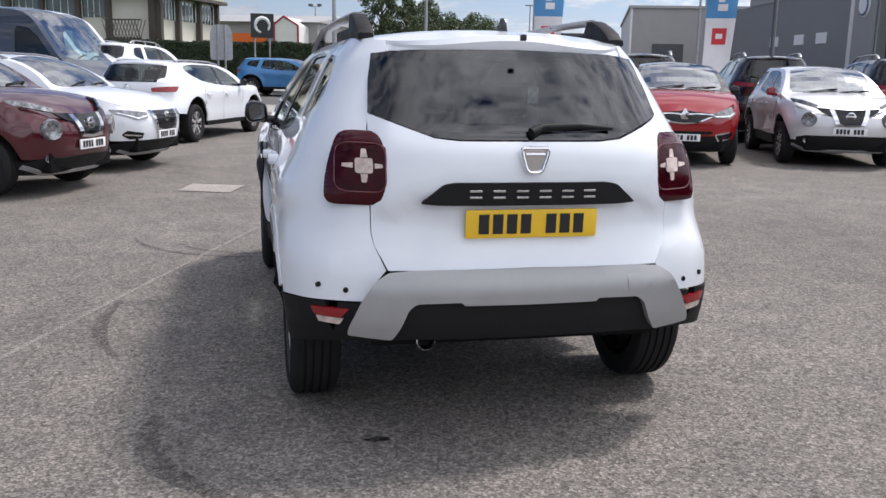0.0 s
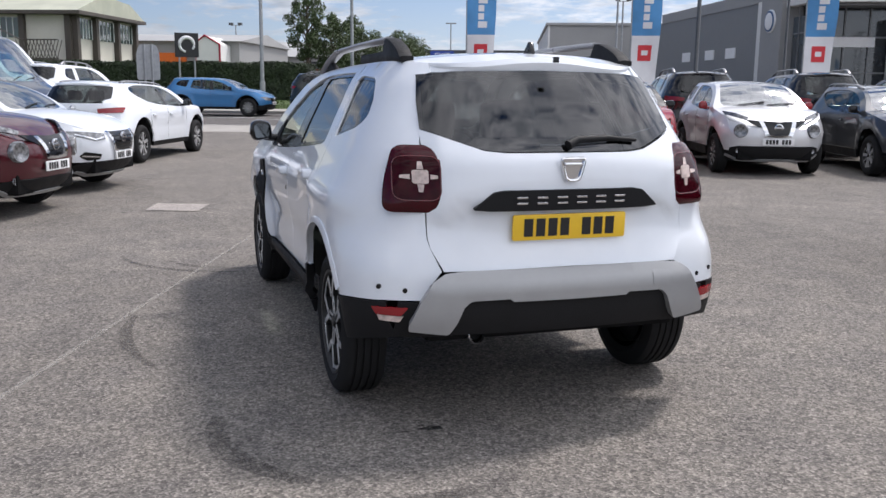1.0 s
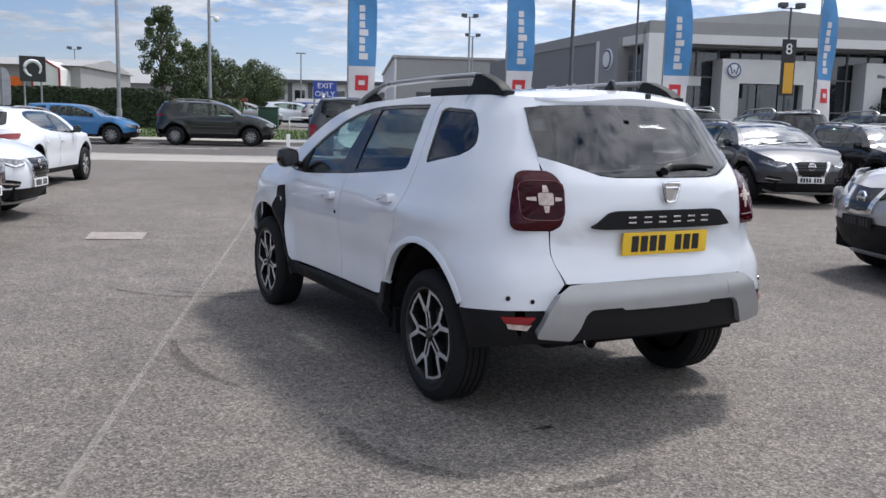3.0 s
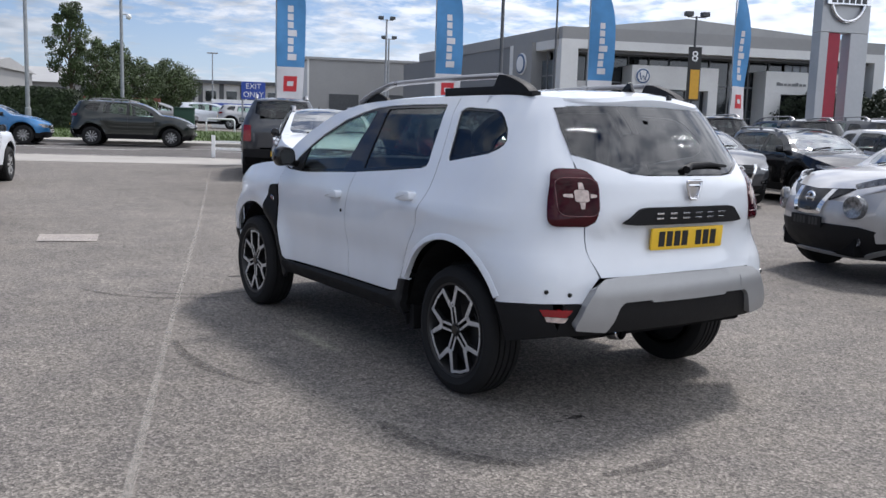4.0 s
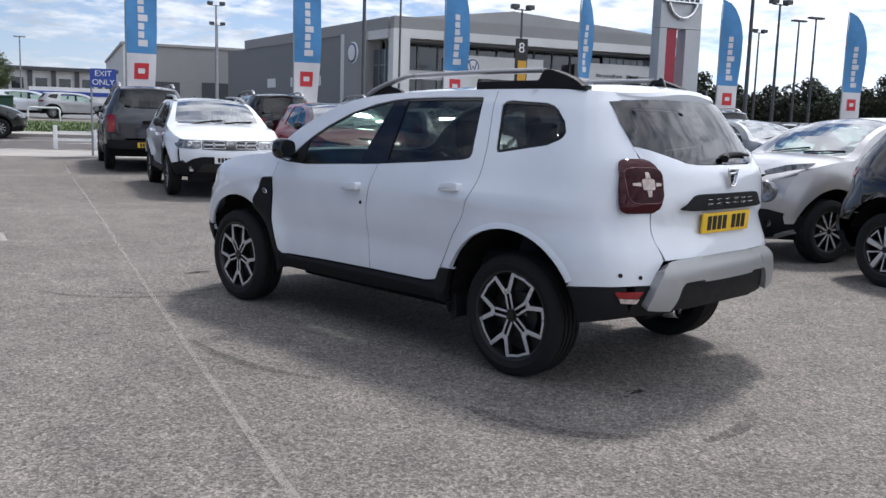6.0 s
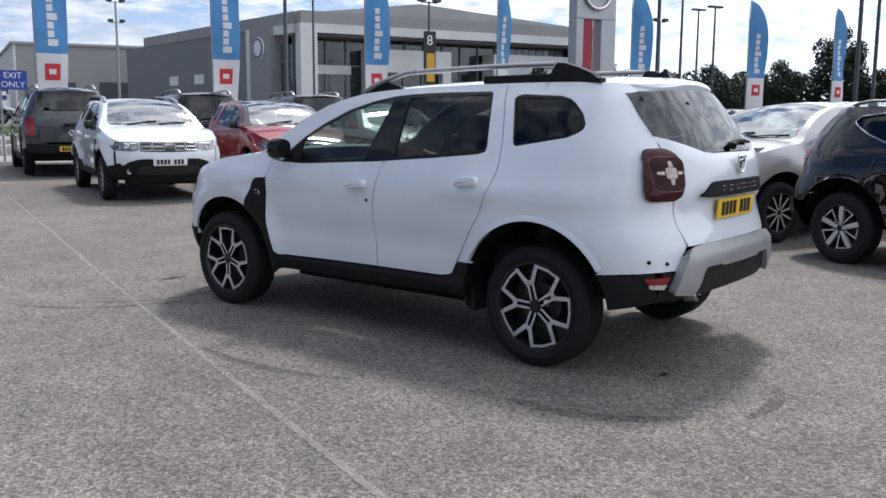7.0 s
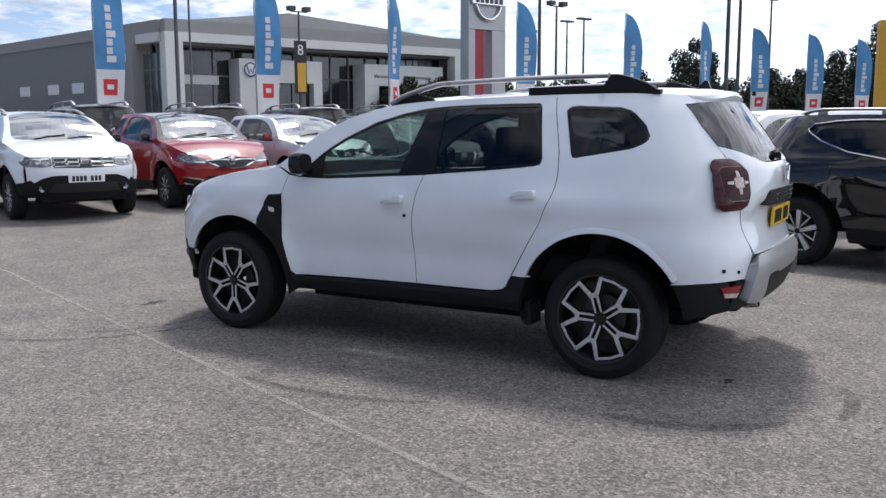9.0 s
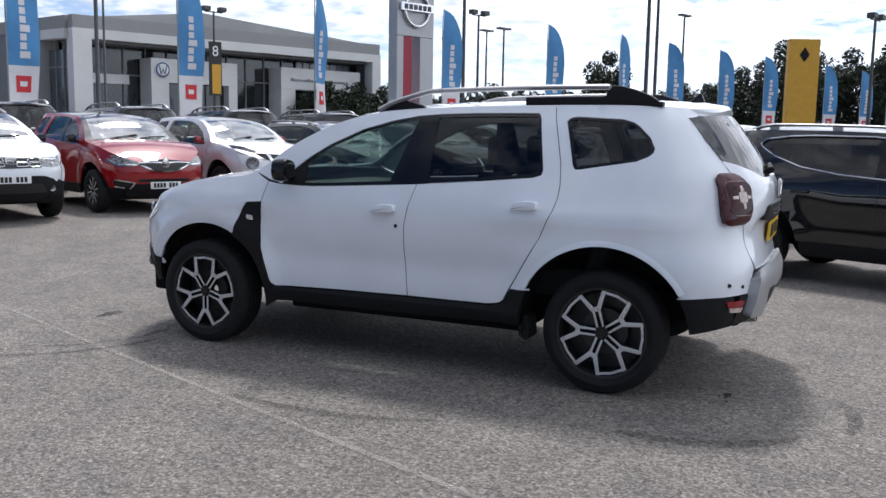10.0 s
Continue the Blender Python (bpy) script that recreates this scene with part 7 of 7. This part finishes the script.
qb = new("square_sign")
tagged(qb, "black square sign with a pale ring on two posts", "sign")
b = bmesh.new()
box(b, -0.62, 0.62, -0.05, 0.05, 2.72, 4.0, 0.02)
qp = part("panel", b, INK, qb)
b = bmesh.new()
tube(b, [(0.38 * math.cos(t), -0.06, 3.38 + 0.38 * math.sin(t)) for t in [radians(-40 + 300 * i / 30) for i in range(31)]], [0.05 + 0.05 * math.sin(math.pi * i / 30) for i in range(31)], 8)
part("ring_mark", b, SIGNWHITE, qp, "", 60)
for x in (-0.4, 0.4):
    b = bmesh.new()
    tube(b, [(x, 0.08, 0.3), (x, 0.08, 3.9)], 0.05, 8)
    part("post", b, GALV, qb)
qb.matrix_world = pose(1.55, 51.3, 0.27, 0, 0, 4)

sb = new("road_sign")
tagged(sb, "grey back of a rounded road sign on two posts", "sign")
b = bmesh.new()
prism(b, rounded([(-0.46, 1.25), (0.46, 1.25), (0.46, 2.35), (0.32, 2.7), (-0.32, 2.7), (-0.46, 2.35)], 0.12), -0.02, 0.02, "y", 0.004)
part("panel", b, GALV, sb)
for z in (1.5, 2.2):
    b = bmesh.new()
    box(b, -0.42, 0.42, -0.05, -0.022, z, z + 0.06)
    part("stiffener", b, GALV, sb)
for x in (-0.15, 0.15):
    b = bmesh.new()
    tube(b, [(x, -0.09, 0), (x, -0.09, 2.7)], 0.04, 8)
    part("post", b, GALV, sb)
sb.matrix_world = pose(-0.5, 39.8, rise(36.8) + 0.1, 0, 0, 6)


def hoop(a, s, w, turn):
    root = new("hoop_barrier")
    tagged(root, "white tubular hoop barrier on the verge", "barrier", "hoop barriers")
    b = bmesh.new()
    pts = [(-w / 2, 0, 0), (-w / 2, 0, 0.55)] + [(-w / 2 + 0.15 - 0.15 * math.cos(t), 0, 0.55 + 0.15 * math.sin(t)) for t in (0.5, 1.0, 1.5)] + [(w / 2 - 0.15 + 0.15 * math.cos(t), 0, 0.55 + 0.15 * math.sin(t)) for t in (1.5, 1.0, 0.5)] + [(w / 2, 0, 0.55), (w / 2, 0, 0)]
    tube(b, pts, 0.045, 8)
    part("tube", b, SIGNWHITE, root, "", 50)
    root.matrix_world = lot_m(a, s, 0.08, turn)


for a, s, w in ((-8.6, 49.9, 2.4), (-4.6, 50.2, 1.5), (-11.2, 52.0, 0.5), (-10.4, 52.0, 0.5)):
    hoop(a, s, w, 0)
gb = new("grit_bin")
tagged(gb, "dark green plastic grit bin on the verge", "bin")
b = bmesh.new()
box(b, -0.55, 0.55, -0.35, 0.35, 0, 1.1, 0.05)
part("body", b, simple("green_plastic", (0.012, 0.05, 0.03), 0.6), gb, "", 40)
b = bmesh.new()
box(b, -0.58, 0.58, -0.38, 0.38, 1.1, 1.22, 0.04)
part("lid", b, simple("green_plastic_lid", (0.012, 0.045, 0.028), 0.6), gb, "", 40)
gb.matrix_world = lot_m(-6.6, 51.4, 0.1)
rl = new("guard_rail")
tagged(rl, "low white guard rail at the car park's edge", "rail")
for i in range(4):
    b = bmesh.new()
    box(b, i * 1.1 - 0.06, i * 1.1 + 0.06, -0.06, 0.06, 0, 0.72 if i == 0 else 0.6, 0.015)
    part("post", b, SIGNWHITE, rl)
for z in (0.25, 0.48):
    b = bmesh.new()
    box(b, 0.06, 3.3, -0.025, 0.025, z, z + 0.07)
    part("rail", b, SIGNWHITE, rl)
rl.matrix_world = lot_m(-3.9, 29.0)

for x, y, h, head in ((13.33, 21.0, 9.5, "none"), (25.9, 33.3, 11.0, "none")):
    pole("flag_pole", x, y, grd(x, y), h, 0.06, head, "tall slim dark flag pole", DARKPOLE, "pole", "dark poles")
for x, y, h, head in ((32.14, 18.76, 12, "none"), (41.6, 22.0, 7.5, "twin"), (51.5, 24.3, 7.7, "flat"), (55.7, 27.2, 8.0, "flat"), (32.6, 10.85, 12, "none"), (39.5, 11.9, 12, "none"), (54.5, 13.3, 8.7, "flat"), (40.4, 2.5, 6.7, "twin"), (62, 33, 8.0, "twin")):
    pole("lamp_post", x, y, grd(x, y), h, 0.09, head, "tall grey steel lamp post" if head != "none" else "tall dark steel pole", DARKPOLE)
lb = pole("banner_post", 33.8, 33.05, grd(33.8, 33.05), 6.9, 0.08, "twin", "floodlight post with a black and yellow numbered banner", DARKPOLE)
b = bmesh.new()
box(b, -0.36, 0.36, -0.12, -0.08, 2.6, 5.35)
bn = part("banner", b, INK, lb, "black banner")
b = bmesh.new()
box(b, -0.2, 0.3, -0.135, -0.122, 2.7, 4.2)
part("yellow_print", b, TOTEM, bn)
words("lettering", "8", 0.75, pose(0, -0.126, 4.85, 90), SIGNWHITE, bn)
lb.location, lb.scale = (*lot(34.8, 73.9), -0.05), (1.7, 1.7, 1.7)


# ---- other vehicles ----
CROSS = scaled(COMPACT, 1.01, 0.95)
CROSS.update(rail_h=0.035, z_sill=0.42, qwin=None,
             win=[(0.77, 1.035), (0.546, 1.03), (0.0, 1.055), (-0.5, 1.09), (-0.9, 1.15), (-1.2, 1.25), (-1.37, 1.34), (-1.39, 1.375), (-1.34, 1.42), (-1.1, 1.452), (-0.85, 1.462), (-0.25, 1.455), (0.06, 1.415), (0.26, 1.36), (0.465, 1.272), (0.6, 1.195), (0.7, 1.11)])
ROUNDY = scaled(COMPACT, 0.945, 0.985, 0.985)
ROUNDY.update(rail_h=0.03, lift=0.12, nose_z=0.97, low_black=0.5)
TALL = scaled(COMPACT, 0.96, 1.0, 0.99)
TALL.update(lift=0.1, nose_z=0.98)
SMALLSUV = scaled(COMPACT, 0.945, 1.0, 0.985)
SMALLSUV["roof_mat"] = BLACKP
ESTATE = scaled(COMPACT, 1.06, 0.9)
ESTATE.update(z_low=0.55, z_sill=0.36, rail_h=0.025, qwin=None, win=[(y * 1.06, z * 0.965) for y, z in CROSS["win"]])
HATCH = scaled(COMPACT, 0.99, 0.90)
HATCH.update(z_low=0.55, z_sill=0.36)
BIGSUV = scaled(COMPACT, 1.06, 1.03)
PICK = scaled(COMPACT, 1.15, 1.14, 1.01)
PICK.update(rear=[(0.25, -2.4), (0.5, -2.48), (1.1, -2.49), (1.2, -2.47), (1.3, -2.43), (1.7, -2.25)], rear_y=-2.5, round_rear=[(0.2, 0.3), (2.0, 0.3)], rail=(0.2, -1.9))
VAN = dict(COMPACT)
VAN.update(wb=1.55, front_y=2.45, rear_y=-2.5, nose_z=1.15, belt=1.3, y_a=1.62, dash_y=1.2, half=0.97, track=0.83, arch_f=0.43, arch_r=0.43,
           hw=[(0.2, 0.86), (0.5, 0.95), (1.0, 0.97), (1.3, 0.96), (1.9, 0.9), (2.2, 0.84), (2.35, 0.76), (2.45, 0.66)],
           rear=[(0.25, -2.45), (0.6, -2.5), (1.2, -2.5), (2.45, -2.42)], front=[(0.2, 2.25), (0.5, 2.42), (0.9, 2.44), (1.15, 2.3), (1.25, 2.2), (2.5, 2.2)],
           round_rear=[(0.2, 0.2), (2.5, 0.2)], top=[(-2.5, 2.36), (-1.0, 2.4), (0.2, 2.39), (0.6, 2.34), (0.9, 2.2), (1.25, 1.8), (1.62, 1.36), (1.75, 1.28), (2.1, 1.13), (2.3, 0.98), (2.42, 0.85)],
           crown=[(-2.5, 0.06), (0.5, 0.06), (1.6, 0.06), (2.4, 0.03)], win=[(1.45, 1.3), (0.6, 1.3), (0.55, 1.36), (0.55, 1.95), (0.6, 2.02), (0.85, 2.0), (1.1, 1.8), (1.4, 1.42)], qwin=None,
           screen=[(0.0, 1.72), (0.5, 1.7), (0.76, 1.6), (0.78, 1.5), (0.66, 0.78), (0.3, 0.74), (0.0, 0.73)], rear_glass=[(0.0, 1.95), (0.55, 1.95), (0.6, 1.9), (0.62, 1.4), (0.5, 1.36), (0.0, 1.36)], pillar_y=0.5)


def rear_pickup(T):
    root, P, Yr = T["root"], T["P"], T["Yr"]
    zb = min(z for x, z in P["rear_glass"])
    patch(T, "tailgate", both([(0.0, zb - 0.02), (0.66, zb - 0.02), (0.66, 0.72), (0, 0.72)]), T["body"], 0.012, "rear", flange=0.03)
    patch(T, "gate_handle", [(-0.14, 1.1), (0.14, 1.1), (0.14, 1.03), (-0.14, 1.03)], GLOSSBLK, 0.02, "rear")
    patch(T, "tail_lamp", rounded([(0.70, 1.22), (0.86, 1.22), (0.87, 0.85), (0.70, 0.85)], 0.03), REDBRIGHT, 0.016, "rear", True)
    patch(T, "rear_bumper", both([(0, 0.68), (0.88, 0.68), (0.86, 0.5), (0, 0.48)]), PLASTIC, 0.09, "rear", flange=0.1)
    patch(T, "bumper_skirt", both([(0, 0.5), (0.84, 0.5), (0.8, 0.34), (0, 0.34)]), UNDER, 0.01, "rear", flange=0.05)
    badge(T, "rear", 0.9, 0.06)
    plate_part(root, "rear_plate", pose(0.0, Yr(0, 0.58) - 0.12, 0.58), T["plates"][1])


REARS["pickup"] = rear_pickup
PICK["tail"] = "pickup"
for P_ in (TALL, CROSS, ROUNDY, SMALLSUV, ESTATE, HATCH, BIGSUV, VAN):
    P_["tail"] = "plain"
ROUNDY_R = dict(ROUNDY, mirror_mat=REDP)
MAR = TALL

N = "row of parked cars"


def parked(x, y, turn):
    """A pose on the ground at x, y."""
    return pose(x, y, grd(x, y), 0, 0, turn)


# front row, noses to the lane
car("white_car", dict(COMPACT, rail_h=0.055), WHITE, "compact", "white compact off-road car with black bumper and barred grille", parked(5.15, 15.6, 158.5), N, hero=True, wheels="multi")
car("red_car", SMALLSUV, REDP, "small_suv", "red small crossover with a black roof and chrome badge", parked(7.57, 14.92, 158.5), N, rails=False)
car("pearl_white_car", ROUNDY_R, PEARL, "round_lamp", "pearl white crossover with round headlamps and red mirrors", parked(10.14, 14.45, 159.5), N, rails=False)
car("dark_grey_car", CROSS, GREYP, "crossover_nose", "dark grey crossover with chrome V-shaped grille", parked(12.5, 13.35, 159.5), N, wheels="bold")
dk = car("black_car", CROSS, BLACKP, "crossover_nose", "black crossover with roof rails and chrome grille", parked(15.0, 12.3, 158.5), N)
sv2 = car("silver_car", ROUNDY, SILVERP, "round_lamp", "silver crossover with round headlamps", parked(17.5, 11.25, 158), N, rails=False)
copy_thing(dk, parked(20.0, 10.2, 157.5))
copy_thing(sv2, parked(22.5, 9.15, 157.5))
# second row, tails to the lane
pk = car("dark_grey_pickup", PICK, GREYP, "plain", "dark grey pickup with a hard canopy and red tail lamps", lot_m(-1.93, 22.6), N, wheels="multi")
s1 = car("dark_suv", scaled(BIGSUV, 1.0, 1.07), BLACKP, "plain", "dark off-road car with black rear window and roof rails", lot_m(0.9, 21.7), N)
s2 = car("slate_suv", CROSS, DARKV, "crossover_nose", "slate blue crossover with roof rails", lot_m(16.6, 22.0), N)
for a in (3.55, 6.2, 8.85, 11.5):
    copy_thing(s1, lot_m(a, 21.75))
copy_thing(pk, lot_m(13.9, 22.4))
# the pair near the white car's tail
car("silver_car", dict(ROUNDY, low_black=0.57), SILVERP, "round_lamp", "silver crossover with round headlamps and black lower bumper", parked(7.8, 5.07, 67.5), "cars behind", rails=False, wheels="multi", plates=(PLASTIC, YELLOW))
bq = car("black_crossover", CROSS, BLACKP, "crossover_nose", "glossy black crossover with chrome window line and two-tone wheels", parked(5.5, 2.22, 157.5), "cars behind", wheels="bold", rear_glass=REARD, glassy=REARD)
b = bmesh.new()
Xq = shell(CROSS)[0]
tube(b, [(-Xq(y, z) - 0.004, y, z) for y, z in CROSS["win"] + CROSS["win"][:1]], 0.011, 6)
part("window_trim", b, CHROME, bq, "chrome window trim", 60)
b = bmesh.new()
tube(b, [(Xq(y, z) + 0.004, y, z) for y, z in CROSS["win"] + CROSS["win"][:1]], 0.011, 6)
part("window_trim", b, CHROME, bq, "chrome window trim", 60)
# the group across the lane
car("maroon_car", MAR, MAROON, "round_lamp", "dark maroon crossover with round headlamps and chrome grille", parked(-3.57, 11.87, -112.5), "cars across the lane", rails=False)
wq = car("white_crossover", dict(CROSS), WHITE, "crossover_nose", "white crossover with slim headlamps and chrome grille", parked(-3.0, 14.24, -112.5), "cars across the lane")
car("white_estate", ESTATE, WHITE, "plain", "white estate car with a dark rear window and star wheels", parked(-1.0, 19.1, LOT), "cars across the lane", wheels="bold")
car("white_suv", scaled(BIGSUV, 1.0, 1.12), WHITE, "plain", "white off-road car with a black rear window", lot_m(-13.4, 25.2), "cars across the lane")
car("dark_van", VAN, DARKV, "plain", "dark slate van with a large windscreen", lot_m(-12.75, 18.6, 0.1, -90), "vans", rails=False)
car("white_van", dict(VAN), WHITE, "plain", "tall white panel van", lot_m(-14.9, 22.7, 0.25, -90), "vans", rails=False)
# on the road and beyond it
car("blue_hatchback", HATCH, BLUEP, "plain", "blue hatchback on the road", lot_m(-12.2, 35.2, 0.012, -90), rails=False)
car("black_suv", BIGSUV, DKGREEN, "plain", "black off-road car on the road", lot_m(-7.2, 35.8, 0.012, -90))
f1 = car("silver_hatchback", HATCH, SILVERP, "plain", "silver hatchback parked beyond the verge", lot_m(-8.3, 55.5, 0.12, -90), "cars beyond the verge", rails=False)
copy_thing(wq, lot_m(-5.4, 57.5, 0.12, -90))
copy_thing(f1, lot_m(-2.9, 55.6, 0.12, -90))
copy_thing(wq, lot_m(-9.8, 60.0, 0.12, -90))
# rows far down the car park
far_cars = [wq, sv2, dk, s2, f1]
for i in range(9):
    copy_thing(far_cars[i % 5], lot_m(20.2 + 2.7 * i, 21.9, 0, 180 if i % 3 else 0))
for i in range(10):
    copy_thing(far_cars[(i * 2 + 1) % 5], lot_m(16 + 2.75 * i, 11.0 - 0.2 * i, 0, 0 if i % 2 else 180))
for i in range(8):
    copy_thing(far_cars[(i + 2) % 5], lot_m(1.0 + 2.9 * i, 30.5, 0, 180))

# ---- the white car ----
car("white_car", COMPACT, WHITE, "compact", "white compact off-road car with black trim and silver roof rails", pose(1.07, 5.415, 0), wheels="y_spoke", hero=True)
